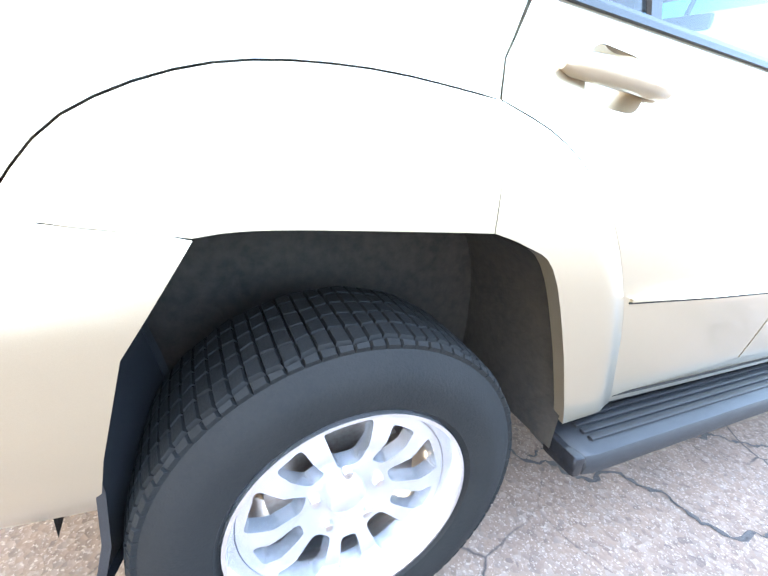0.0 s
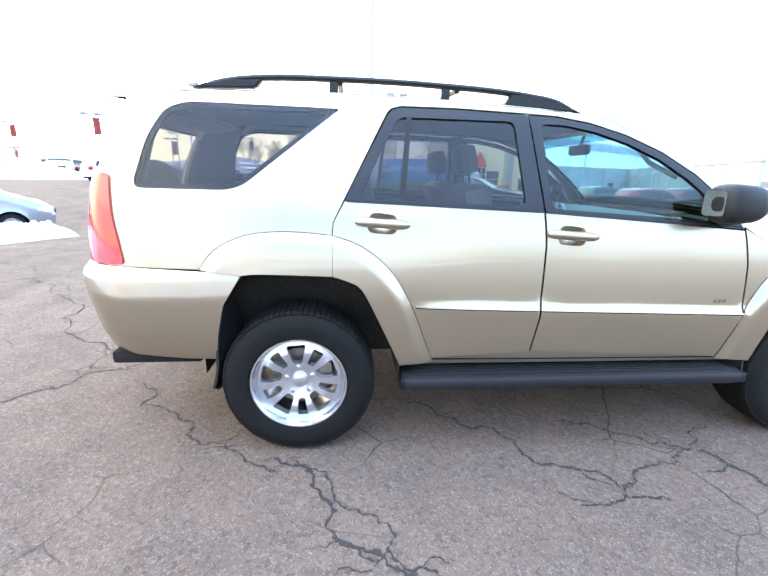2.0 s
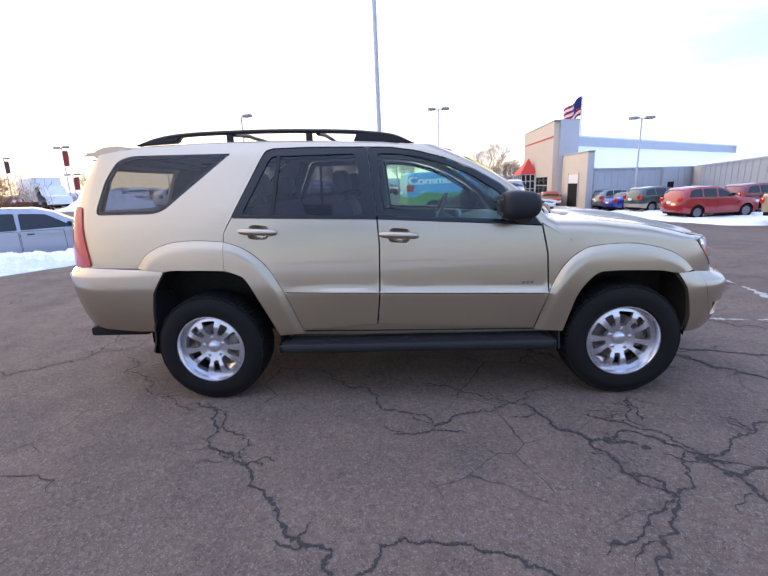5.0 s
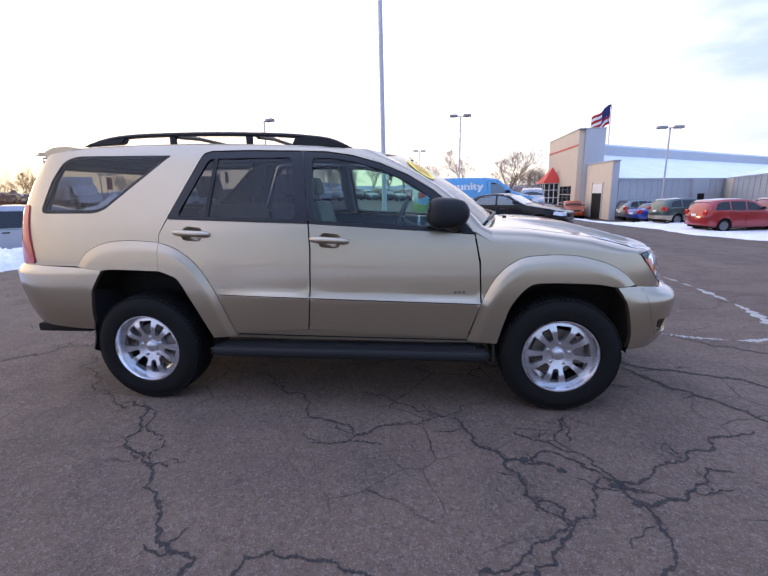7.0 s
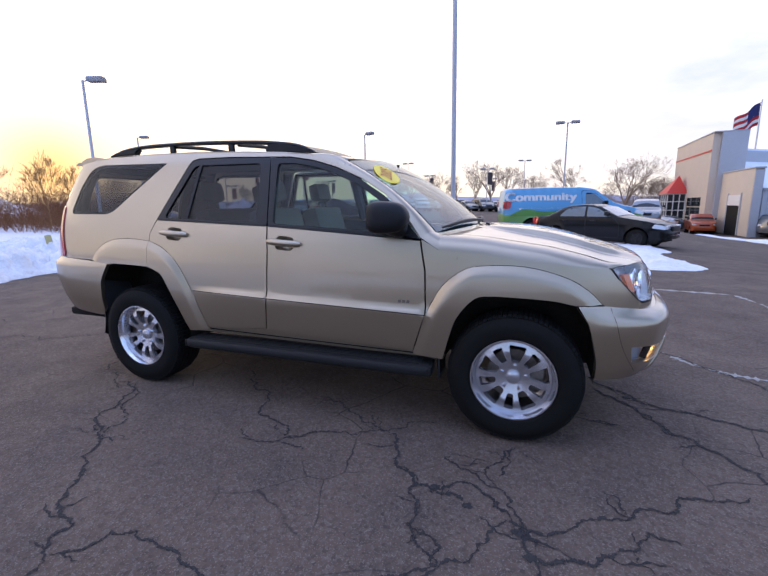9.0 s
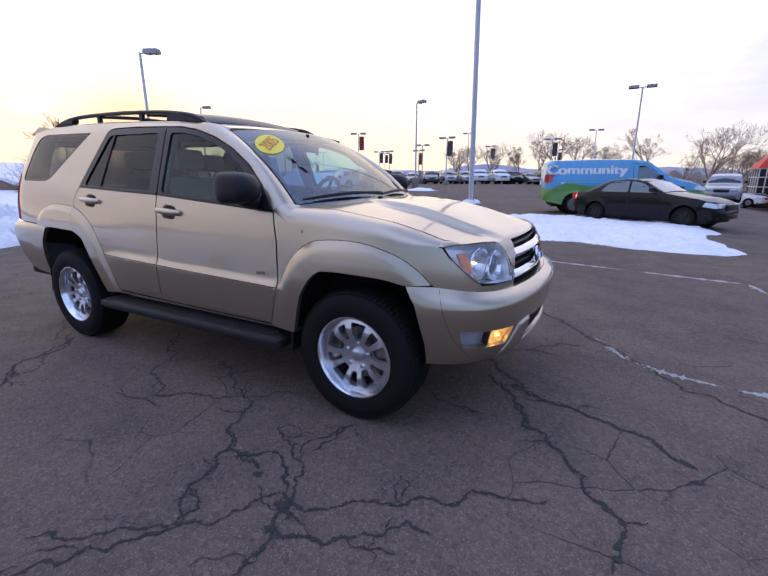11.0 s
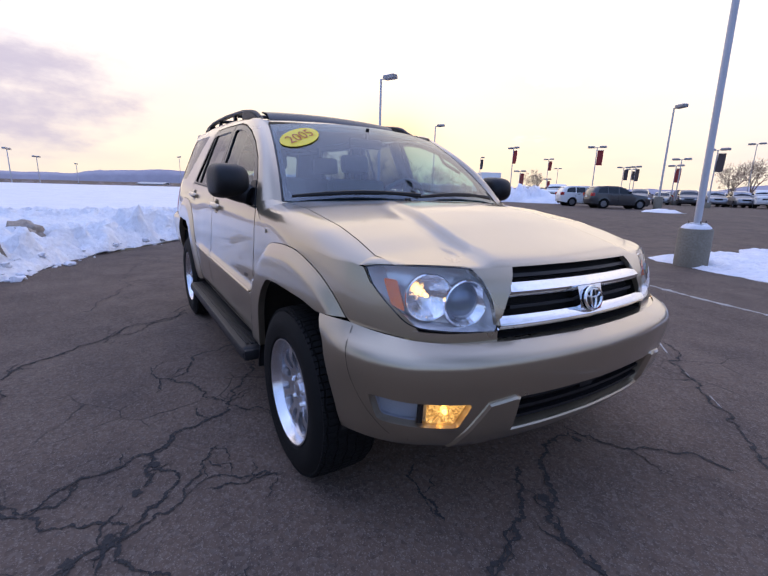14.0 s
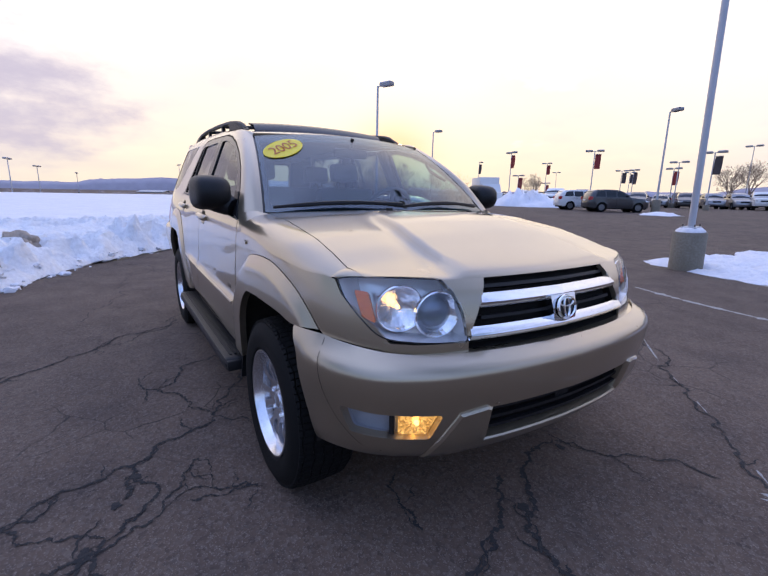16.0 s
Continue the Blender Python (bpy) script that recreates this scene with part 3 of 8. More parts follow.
_arc = np.r_[0, np.cumsum(np.hypot(np.diff(_px), np.diff(_py)))]
_arc += 1.2 - np.interp(1.2, _px, _arc)                      # arc length, equal to x amidships
_tx, _ty = np.gradient(_px, _arc), np.gradient(_py, _arc)
S_FRONT, S_REAR = float(_arc[-1]), float(_arc[0])


def sx(x):
    """The place along the plan line at a given x on the side."""
    return float(np.interp(x, _px, _arc))


def sy(y):
    """The place along the plan line at a given y round the nose (y > 0: on the left)."""
    front = _arc > 2.9
    s = float(np.interp(-abs(y), _py[front], _arc[front]))
    return s if y <= 0 else 2 * S_FRONT - s


def sr(y):
    """The same round the tail."""
    back = _arc < -0.7
    s = float(np.interp(abs(y), (-_py[back]), _arc[back])) if y <= 0 else 0
    return s if y <= 0 else 2 * S_REAR - sr(-y)


Z_SIDE = [0.30, 0.40, 0.46, 0.55, 0.66, 0.738, 0.748, 0.772, 0.79, 0.90, 1.02, 1.10, 1.16, 1.22, 1.30, 1.45, 1.60, 1.68, 1.72, 1.76]
I_SIDE = [0.075, 0.045, 0.030, 0.016, 0.003, -0.005, -0.003, 0.014, 0.0155, 0.0215, 0.032, 0.041, 0.051, 0.070, 0.098, 0.156, 0.214, 0.248, 0.285, 0.35]
Z_PLAIN = [0.30, 0.46, 0.66, 0.80, 0.95, 1.04, 1.10, 1.16, 1.22, 1.30, 1.45, 1.60, 1.68, 1.72, 1.76]
I_PLAIN = [0.07, 0.03, 0.012, 0.006, 0.015, 0.027, 0.038, 0.051, 0.070, 0.098, 0.156, 0.214, 0.248, 0.285, 0.35]
Z_NOSE = [0.3, 0.75, 0.85, 0.92, 0.97, 1.0, 1.03]
I_NOSE = [0.03, 0.0, 0.012, 0.032, 0.058, 0.088, 0.15]
Z_TAIL = [0.3, 0.9, 1.1, 1.3, 1.5, 1.65, 1.72]
I_TAIL = [0.05, 0.0, 0.01, 0.04, 0.13, 0.235, 0.30]


def eased(zs_, vs_, soft):
    """A profile through points, rounded over a given width."""
    z = np.arange(0.2, 1.9, 0.002)
    k = np.exp(-0.5 * (np.arange(-60, 61) * 0.002 / soft) ** 2)
    v = np.interp(z, zs_, vs_)
    return z, np.convolve(np.pad(v, 60, mode="edge"), k / k.sum(), mode="valid")


_soft = eased(Z_SIDE, I_SIDE, 0.035)[1]
Z_SIDE, I_SIDE = eased(Z_SIDE, I_SIDE, 0.004)                 # crisp at the moulding, full above it
_up = np.clip((Z_SIDE - 0.80) / 0.10, 0, 1)
I_SIDE = I_SIDE + (_soft - I_SIDE) * _up * _up * (3 - 2 * _up)
Z_PLAIN, I_PLAIN = eased(Z_PLAIN, I_PLAIN, 0.035)
Z_NOSE, I_NOSE = eased(Z_NOSE, I_NOSE, 0.015)
Z_TAIL, I_TAIL = eased(Z_TAIL, I_TAIL, 0.03)


def wrap(s, z, off=0.0, fold=1.0):
    """The body's outer skin at s along the plan line and height z."""
    left = s > S_FRONT or s < S_REAR
    if s > S_FRONT:
        s = 2 * S_FRONT - s
    elif s < S_REAR:
        s = 2 * S_REAR - s
    x, y = np.interp(s, _arc, _px), np.interp(s, _arc, _py)
    nx, ny = np.interp(s, _arc, -_ty), np.interp(s, _arc, _tx)
    nx, ny = -nx, -ny
    k = math.hypot(nx, ny)
    nx, ny = nx / k, ny / k
    slope = 0.028 * (x - 0.55)
    crease = min(1.0, max(0.0, (x - 0.5) / 0.35)) * min(1.0, max(0.0, (2.75 - x) / 0.3))
    crease *= fold
    zz = z + slope
    flank = crease * np.interp(zz, Z_SIDE, I_SIDE) + (1 - crease) * np.interp(zz, Z_PLAIN, I_PLAIN)
    end = np.interp(z, Z_NOSE, I_NOSE) if x > 1.2 else np.interp(z, Z_TAIL, I_TAIL)
    d = off - (ny * ny * flank + nx * nx * end)
    p = (float(x + nx * d), float(y + ny * d), float(z))
    return (p[0], -p[1], p[2]) if left else p


def skin(off=0.0):
    return lambda s, z: wrap(s, z, off)


def recess(poly, fn, deep, step=0.03):
    """A bowl behind an opening: its back wall, and side walls out to the skin. fn(s, z, off) gives the surface."""
    bm = sheet(poly, lambda s, z: fn(s, z, -deep), step, rim=0.0)
    for (x0, y0), (x1, y1) in zip(poly, poly[1:] + poly[:1]):
        k = max(1, int(math.hypot(x1 - x0, y1 - y0) / step + 0.5))
        row = [[bm.verts.new(fn(x0 + (x1 - x0) * i / k, y0 + (y1 - y0) * i / k, d)) for i in range(k + 1)] for d in (-deep, -0.002)]
        for i in range(k):
            bm.faces.new((row[0][i], row[0][i + 1], row[1][i + 1], row[1][i]))
    bmesh.ops.remove_doubles(bm, verts=bm.verts, dist=0.0008)
    bmesh.ops.recalc_face_normals(bm, faces=bm.faces)
    return bm


suv = thing("sport_utility_vehicle", "champagne gold sport utility vehicle with roof rack on cracked asphalt", "car")
GAP = 0.0018


def both(name, bm, mat, label="", parent=None):
    other = mirrored(bm)
    a = part(name, bm, mat, parent or suv, label)
    b = part(name, other, mat, parent or suv, label)
    return a, b


crease_rows = [lambda s, k=k: k - 0.028 * (s - 0.55) for k in (0.66, 0.737, 0.743, 0.75, 0.773, 0.788)]

# arch and flare lines, front to back
R_OUT = spline([(-0.435, 0.927), (-0.36, 1.02), (-0.22, 1.083), (-0.04, 1.10), (0.165, 1.085)], 4)
R_OUT2 = spline([(0.165, 1.085), (0.30, 1.035), (0.43, 0.93), (0.53, 0.77), (0.60, 0.60), (0.655, 0.452)], 4)
R_ARCH = spline([(-0.252, 0.902), (-0.20, 0.909), (-0.1, 0.909), (0.165, 0.900)], 4)
R_ARCH2 = spline([(0.165, 0.900), (0.235, 0.876), (0.30, 0.835), (0.38, 0.68), (0.44, 0.55), (0.49, 0.437)], 4)
F_OUT = spline([(2.185, 0.445), (2.255, 0.66), (2.30, 0.765), (2.36, 0.865), (2.45, 0.945), (2.56, 0.985), (2.80, 0.99), (3.01, 0.94), (3.13, 0.872), (3.205, 0.80)], 4)
F_ARCH = spline([(2.37, 0.43), (2.405, 0.56), (2.45, 0.69), (2.54, 0.80), (2.64, 0.826), (2.93, 0.818), (3.03, 0.802), (3.065, 0.795)], 4)


def shrink(poly, g=GAP):
    """Moves every corner of a polygon inwards a little, to leave a shut line."""
    n, out = len(poly), []
    area = sum(a[0] * b[1] - b[0] * a[1] for a, b in zip(poly, poly[1:] + poly[:1]))
    k = 1 if area > 0 else -1
    for i in range(n):
        a, b, c = Vector(poly[i - 1]), Vector(poly[i]), Vector(poly[(i + 1) % n])
        e, f = (b - a).normalized(), (c - b).normalized()
        m = Vector((-(e.y + f.y), e.x + f.x))
        m = m.normalized() if m.length > 1e-6 else Vector((-e.y, e.x))
        out.append(tuple(b + k * g * m))
    return out


def flare(outer, arch):
    o = np.array([tuple(Vector(a[:2]).lerp(Vector(b[:2]), t)) for a, b in zip(outer, outer[1:]) for t in np.linspace(0, 1, 30)])

    def bend(s, z):
        d = float(np.min(np.hypot(o[:, 0] - s, o[:, 1] - z)))
        t = min(1.0, d / 0.055)
        return wrap(s, z, 0.002 + 0.018 * t * t * (3 - 2 * t), 1 - min(1.0, d / 0.03))

    return sheet(shrink([p[:2] for p in outer] + [p[:2] for p in arch[::-1]], 0.0012), bend, 0.022, rim=0.03)


Q_WIN = rounded([(-0.735, 1.282), (-0.685, 1.50), (-0.605, 1.632), (-0.50, 1.665), (0.205, 1.652), (0.165, 1.622), (-0.235, 1.300), (-0.31, 1.278)], 0.05)
ROOF_LINE = [(-0.60, 1.705), (-0.42, 1.722), (0.0, 1.728), (0.4, 1.722), (0.88, 1.702), (1.2, 1.682), (1.42, 1.660)]
R_FRAME = [(0.222, 1.243), (0.425, 1.632), (0.445, 1.655), (0.49, 1.668), (0.75, 1.667), (1.115, 1.652), (1.172, 1.20)]
F_FRAME = [(1.180, 1.199), (1.122, 1.651), (1.27, 1.644), (1.45, 1.615), (1.62, 1.565), (1.80, 1.488), (1.97, 1.385), (2.10, 1.273), (2.218, 1.125)]

quarter = [(0.218, 1.24), (0.168, 1.14), (0.163, 1.085)] + [p[:2] for p in R_OUT[::-1]] + [(sr(-0.80), 0.942), (sr(-0.80), 1.30)] + [(sr(-0.74), 1.33), (sr(-0.74), 1.50), (-0.90, 1.62), (-0.80, 1.68)] + ROOF_LINE + [(1.42, 1.626), (1.27, 1.650), (1.115, 1.658), (0.75, 1.673), (0.49, 1.674), (0.44, 1.661), (0.42, 1.636)]
TAIL = [(-0.765, 0.945), (-0.79, 1.05), (-0.835, 1.20), (-0.872, 1.335), (-0.90, 1.345), (sr(-0.66), 1.33), (sr(-0.60), 1.15), (sr(-0.58), 0.945)]
both("quarter_panel", sheet(shrink(quarter), skin(), 0.04, holes=[Q_WIN], rim=0.02), M_GOLD)
both("tail_lamp", sheet(rounded(TAIL, 0.03), skin(0.008), 0.03, rim=0.03), M_REDLENS, "red tail lamp lens wrapping the rear corner")
both("quarter_window", sheet(shrink(Q_WIN, 0.002), skin(-0.004), 0.05, rim=0.004), M_TINT2, "dark tinted rear side glass")
edge_poly = sheet(shrink(Q_WIN, -0.002), skin(-0.006), 0.04, holes=[shrink(rounded([(-0.735, 1.282), (-0.685, 1.50), (-0.605, 1.632), (-0.50, 1.665), (0.205, 1.652), (0.165, 1.622), (-0.235, 1.300), (-0.31, 1.278)], 0.05), 0.022)], rim=0.01)
both("window_surround", edge_poly, M_GLOSSBLACK)
for o, a in ((R_OUT, R_ARCH), (R_OUT2, R_ARCH2), (F_OUT, F_ARCH)):
    both("wheel_arch_flare", flare(o, a), M_GOLD)

# doors
handle_r, handle_f = (0.396, 1.138), (1.315, 1.088)
cup = lambda c: rounded([(c[0] - 0.074, c[1] - 0.040), (c[0] + 0.066, c[1] - 0.050), (c[0] + 0.074, c[1] + 0.038), (c[0] - 0.060, c[1] + 0.052)], 0.035)
rear_door = [(0.222, 1.238), (1.172, 1.197), (1.184, 1.04), (1.175, 0.70), (1.152, 0.505), (0.70, 0.475), (0.657, 0.47)] + [p[:2] for p in R_OUT2[::-1]] + [(0.168, 1.14)]
front_door = [(1.180, 1.196), (2.219, 1.119), (2.252, 0.95), (2.263, 0.69)] + [(2.25, 0.655), (2.183, 0.455)] + [(1.158, 0.505), (1.181, 0.70), (1.19, 1.04)]
for nm, poly, c in (("rear_door", rear_door, handle_r), ("front_door", front_door, handle_f)):
    pair = both(nm, sheet(shrink(poly), skin(), 0.04, holes=[cup(c)], rim=0.02, rows=crease_rows), M_GOLD)
    for d, side in zip(pair, (1, -1)):
        bowl = sheet(cup(c), lambda s, z, c=c: wrap(s, z, -0.032 * max(0.0, 1 - ((s - c[0]) / 0.074) ** 2 - ((z - c[1]) / 0.054) ** 2)), 0.014, rim=0)
        pts = [wrap(c[0] + 0.125 * t, c[1] + 0.004 - 0.008 * t, 0.018 - 0.012 * t * t) for t in (-1, -0.85, -0.5, 0, 0.5, 0.85, 1)]
        bar = tube(pts, [0.012, 0.020, 0.022, 0.022, 0.022, 0.020, 0.012], 10)
        for w in bar.verts:
            w.co.z = c[1] + (w.co.z - c[1]) * 1.0
        if side < 0:
            bowl, bar = mirrored(bowl), mirrored(bar)
        part("handle_cup", bowl, M_GOLD, d)
        part("handle", bar, M_GOLD, d, "body-coloured pull handle")
R_GLASS = rounded([(0.285, 1.252), (0.475, 1.622), (1.045, 1.617), (1.085, 1.222)], 0.035)
F_GLASS = rounded([(1.215, 1.213), (1.180, 1.612), (1.31, 1.606), (1.47, 1.576), (1.63, 1.525), (1.79, 1.453), (1.93, 1.362), (2.02, 1.285), (2.03, 1.165)], 0.03)
for nm, fr, gl, mat, lab in (("rear_door_frame", R_FRAME, R_GLASS, M_TINT, "dark tinted rear door glass"), ("front_door_frame", F_FRAME, F_GLASS, M_GREEN, "green tinted front door glass")):
    pair = both(nm, sheet(shrink(fr, 0.002), skin(0.001), 0.045, holes=[gl], rim=0.02), M_GLOSSBLACK, "black window frame")
    for d, side in zip(pair, (1, -1)):
        pane = sheet(shrink(gl, -0.004), skin(-0.008), 0.06, rim=0)
        pane = pane if side > 0 else mirrored(pane)
        pa = part("door_glass", pane, mat, d, lab)
        pa.visible_shadow = False
both("window_divider", sheet([(0.475, 1.245), (0.515, 1.625), (0.540, 1.625), (0.502, 1.243)], skin(0.001), 0.05, rim=0.01), M_BLACK)
both("belt_seal", sheet([(0.24, 1.246), (1.17, 1.207), (1.17, 1.196), (0.23, 1.236)], skin(0.007), 0.05, rim=0.012), M_BLACK)
both("belt_seal", sheet([(1.185, 1.207), (2.10, 1.147), (2.10, 1.134), (1.185, 1.195)], skin(0.007), 0.05, rim=0.012), M_BLACK)
# bumps and strips along the doors
both("door_moulding", sheet([(0.56, 0.752), (1.168, 0.735), (1.168, 0.728), (0.56, 0.745)], skin(0.007), 0.03, rim=0.01), M_GOLD)
both("door_moulding", sheet([(1.178, 0.7345), (2.262, 0.703), (2.262, 0.696), (1.178, 0.7275)], skin(0.007), 0.03, rim=0.01), M_GOLD)
# raised dark strips: the shade of the groove below the moulding, put in as colour
both("groove_shade_strip", sheet([(0.56, 0.7425), (1.168, 0.7255), (1.168, 0.7215), (0.56, 0.7385)], skin(0.002), 0.03, rim=0.004), M_DARK)
both("groove_shade_strip", sheet([(1.178, 0.725), (2.262, 0.6935), (2.262, 0.6895), (1.178, 0.721)], skin(0.002), 0.03, rim=0.004), M_DARK)
# model badge low on the front door, as plain bars
for k in range(3):
    both("badge_bar", sheet([(2.095 + 0.026 * k, 0.754), (2.114 + 0.026 * k, 0.7535), (2.117 + 0.026 * k, 0.7715), (2.098 + 0.026 * k, 0.772)], skin(0.002), 0.02, rim=0.003), M_STEEL)

# fender, its shoulder and the bonnet
ZS_X, ZS_Z = [2.2, 2.29, 2.58, 2.94, 3.10, 3.16, 3.22, 3.29, 3.40, 3.50, 3.56], [1.158, 1.156, 1.139, 1.087, 1.049, 1.031, 1.013, 0.999, 0.980, 0.962, 0.955]
zs = lambda x: float(np.interp(x, ZS_X, ZS_Z))
hood_y = lambda x: float(np.interp(x, [2.2, 2.6, 2.95, 3.2, 3.36], [0.718, 0.720, 0.724, 0.730, 0.730]))
HOOD_END = 0.755                                        # half width of the bonnet's front edge


def ramp01(v, a, b):
    t = min(1.0, max(0.0, (v - a) / (b - a)))
    return t * t * (3 - 2 * t)


ridge_y = lambda x: float(np.interp(x, [2.3, 2.7, 3.1, 3.5], [0.22, 0.33, 0.395, 0.415]))


def hood_z(x, y):
    a = abs(y)
    e = hood_y(x)
    yc = ridge_y(x)
    t = min(1.0, max(0.0, (yc + 0.02 - a) / 0.04))
    drop = max(0.0, x - 3.36) ** 2 * 0.55
    return zs(x) + 0.030 * (1 - min(1.0, a / e) ** 2.2) + (0.029 * t * t * (3 - 2 * t) - 0.005 * math.exp(-((a - yc - 0.045) / 0.035) ** 2)) * ramp01(x, 2.36, 2.85) * (1 - 0.55 * ramp01(x, 3.2, 3.45)) - drop


xs = [2.33 + (3.225 - 2.33) * k / 21 for k in range(22)]
top_of = lambda x: zs(x) - float(np.interp(x, [2.3, 2.8, 3.1, 3.2], [0.085, 0.092, 0.056, 0.029]))
fend = [(2.2255, 1.128), (2.259, 0.95), (2.268, 0.70)] + [p[:2] for p in F_OUT[3:]] + [(sx(3.22), 0.784), (sx(3.30), 0.776), (sx(3.405), 0.758), (sx(3.41), 0.785), (sx(3.385), 0.83), (sx(3.335), 0.880), (sx(3.275), 0.935), (sx(3.245), 0.981)]
fend += [(sx(x), top_of(x)) for x in (3.2, 3.1, 3.0, 2.9, 2.8, 2.7, 2.6, 2.5, 2.4, 2.33)] + [(2.285, 1.097)]
F1 = sheet(shrink(fend), skin(), 0.035, rim=0.02)
lines, tuck = [[], [], [], [], [], [], []], []
for x in xs:
    a = Vector(wrap(sx(x), top_of(x)))
    b = Vector((x - 0.01, -hood_y(x) - 0.0014, zs(x)))
    mid = Vector((x, a.y + 0.012, zs(x) - 0.004))
    mid = mid.lerp((a + b) / 2 + Vector((0, -0.009, 0.009)), 0.75 * ramp01(x, 2.85, 3.2))
    tuck.append(wrap(sx(x), top_of(x) - 0.012, -0.0008))
    for k in range(7):
        t = k / 6
        lines[k].append(tuple(a * (1 - t) ** 2 + mid * 2 * t * (1 - t) + b * t * t))
F2 = loft([tuck] + lines, rim=0.0)
FENDER_START = [row[0] for row in lines]
LAMP_TOP = lambda s: float(np.interp(s, [sx(3.245), sx(3.30), sy(-0.68), sy(-0.58), sy(-0.51)], [0.984, 0.994, 0.996, 0.993, 0.986]))
cross_f = [row[-1] for row in lines]
s_in = sy(-HOOD_END)
lip_f = [wrap(sx(3.245) + (s_in - sx(3.245)) * k / 6, LAMP_TOP(sx(3.245) + (s_in - sx(3.245)) * k / 6)) for k in range(7)]
corner = []
for t in (0, 0.25, 0.5, 0.75, 1.0):
    corner.append([tuple(Vector(p).lerp(Vector(q), t) + Vector((0.005, 0, 0.004)) * 4 * t * (1 - t)) for p, q in zip(cross_f, lip_f)])
F3 = loft(corner, rim=0.0)
both("front_fender", join(F1, F2, F3), M_GOLD)
both("side_marker", sheet(rounded([(2.40, 1.02), (2.44, 1.018), (2.44, 1.035), (2.40, 1.037)], 0.008), skin(0.007), 0.01, rim=0.006), M_GOLD)

# bonnet: back edge under the wipers, front edge over grille and headlamps
back = [(2.275 + 0.15 * (1 - (y / 0.745) ** 2), y) for y in np.linspace(-0.714, 0.714, 15)]
NY = [HOOD_END * (k / 27 - 1) for k in range(55)]
nose_low = lambda y: float(np.interp(abs(y), [0, 0.33, 0.42, 0.47, 0.51, 0.58, 0.68, 0.755], [0.986, 0.985, 0.985, 0.984, 0.986, 0.993, 0.996, 0.995]))


_edge = wrap(sy(-HOOD_END), 0.97)[0] - 0.125 - 3.215


def nose_a(y):
    x = wrap(sy(y), 0.97)[0] - 0.125 - _edge * (abs(y) / HOOD_END) ** 4
    ya = y * hood_y(3.215) / HOOD_END
    return (x, ya, hood_z(x, ya))


side_r = [(x, -hood_y(x)) for x in (3.2, 3.05, 2.9, 2.75, 2.6, 2.45, 2.32)]
side_l = [(x, -y) for x, y in side_r[::-1]]
front_edge = [nose_a(y)[:2] for y in NY[::-1]]
bonnet = sheet(back + side_l + front_edge + side_r, lambda x, y: (x, y, hood_z(x, y)), 0.03, rim=0.0, heart=(2.9, 0, 0.3), rows=[lambda x, k=k, q=q: q * (ridge_y(x) + k) for k in (-0.03, -0.02, -0.01, 0.0, 0.01, 0.02, 0.03, 0.045, 0.06) for q in (1, -1)])
cols = []
for y in NY:
    p, q = Vector(nose_a(y)), Vector(wrap(sy(y), nose_low(y), 0.003))
    rise = (hood_z(p.x, p.y) - hood_z(p.x - 0.05, p.y)) / 0.05
    c = Vector((q.x - 0.006, (p.y + q.y) / 2, p.z + rise * (q.x - p.x) * 0.9))
    k = ramp01(abs(y), HOOD_END - 0.07, HOOD_END)
    c = c.lerp((p + q) / 2 + Vector((0.006, 0, 0.006)), k)
    cols.append([tuple(p * (1 - t) ** 2 + c * 2 * t * (1 - t) + q * t * t) for t in (0, 0.17, 0.34, 0.5, 0.66, 0.83, 1.0)])
front_roll = loft([list(r) for r in zip(*cols)], rim=0.0, heart=(2.9, 0, 0.3))
pillars = []
for q in (1, -1):
    pil = [(sy(-y), nose_low(y)) for y in (0.51, 0.47, 0.42, 0.38, 0.345)] + [(sy(-0.402), 0.86), (sy(-0.428), 0.80), (sy(-0.435), 0.80), (sy(-0.448), 0.880), (sy(-0.477), 0.950)]
    pb = sheet(pil, skin(0.003), 0.03, rim=0.02)
    pillars.append(pb if q > 0 else mirrored(pb))
whole_bonnet = join(bonnet, front_roll)
bmesh.ops.remove_doubles(whole_bonnet, verts=whole_bonnet.verts, dist=0.0015)
bmesh.ops.recalc_face_normals(whole_bonnet, faces=whole_bonnet.faces)
part("bonnet", join(whole_bonnet, *pillars), M_GOLD, suv, sharp=50)
for y in (-0.14, 0.42):
    nz = box(2.50, 2.53, y - 0.012, y + 0.012, hood_z(2.52, y) - 0.004, hood_z(2.52, y) + 0.012, 0.004)
    part("washer_nozzle", nz, M_BLACK, suv)

# roof
rz_x, rz_z = [-0.85, -0.6, -0.42, 0.0, 0.4, 0.88, 1.2, 1.42, 1.6, 1.70, 1.78], [1.70, 1.712, 1.722, 1.728, 1.724, 1.704, 1.684, 1.662, 1.635, 1.615, 1.595]


def roof_z(x, y):
    return float(np.interp(x, rz_x, rz_z)) + 0.034 * (1 - (abs(y) / 0.64) ** 2.0)


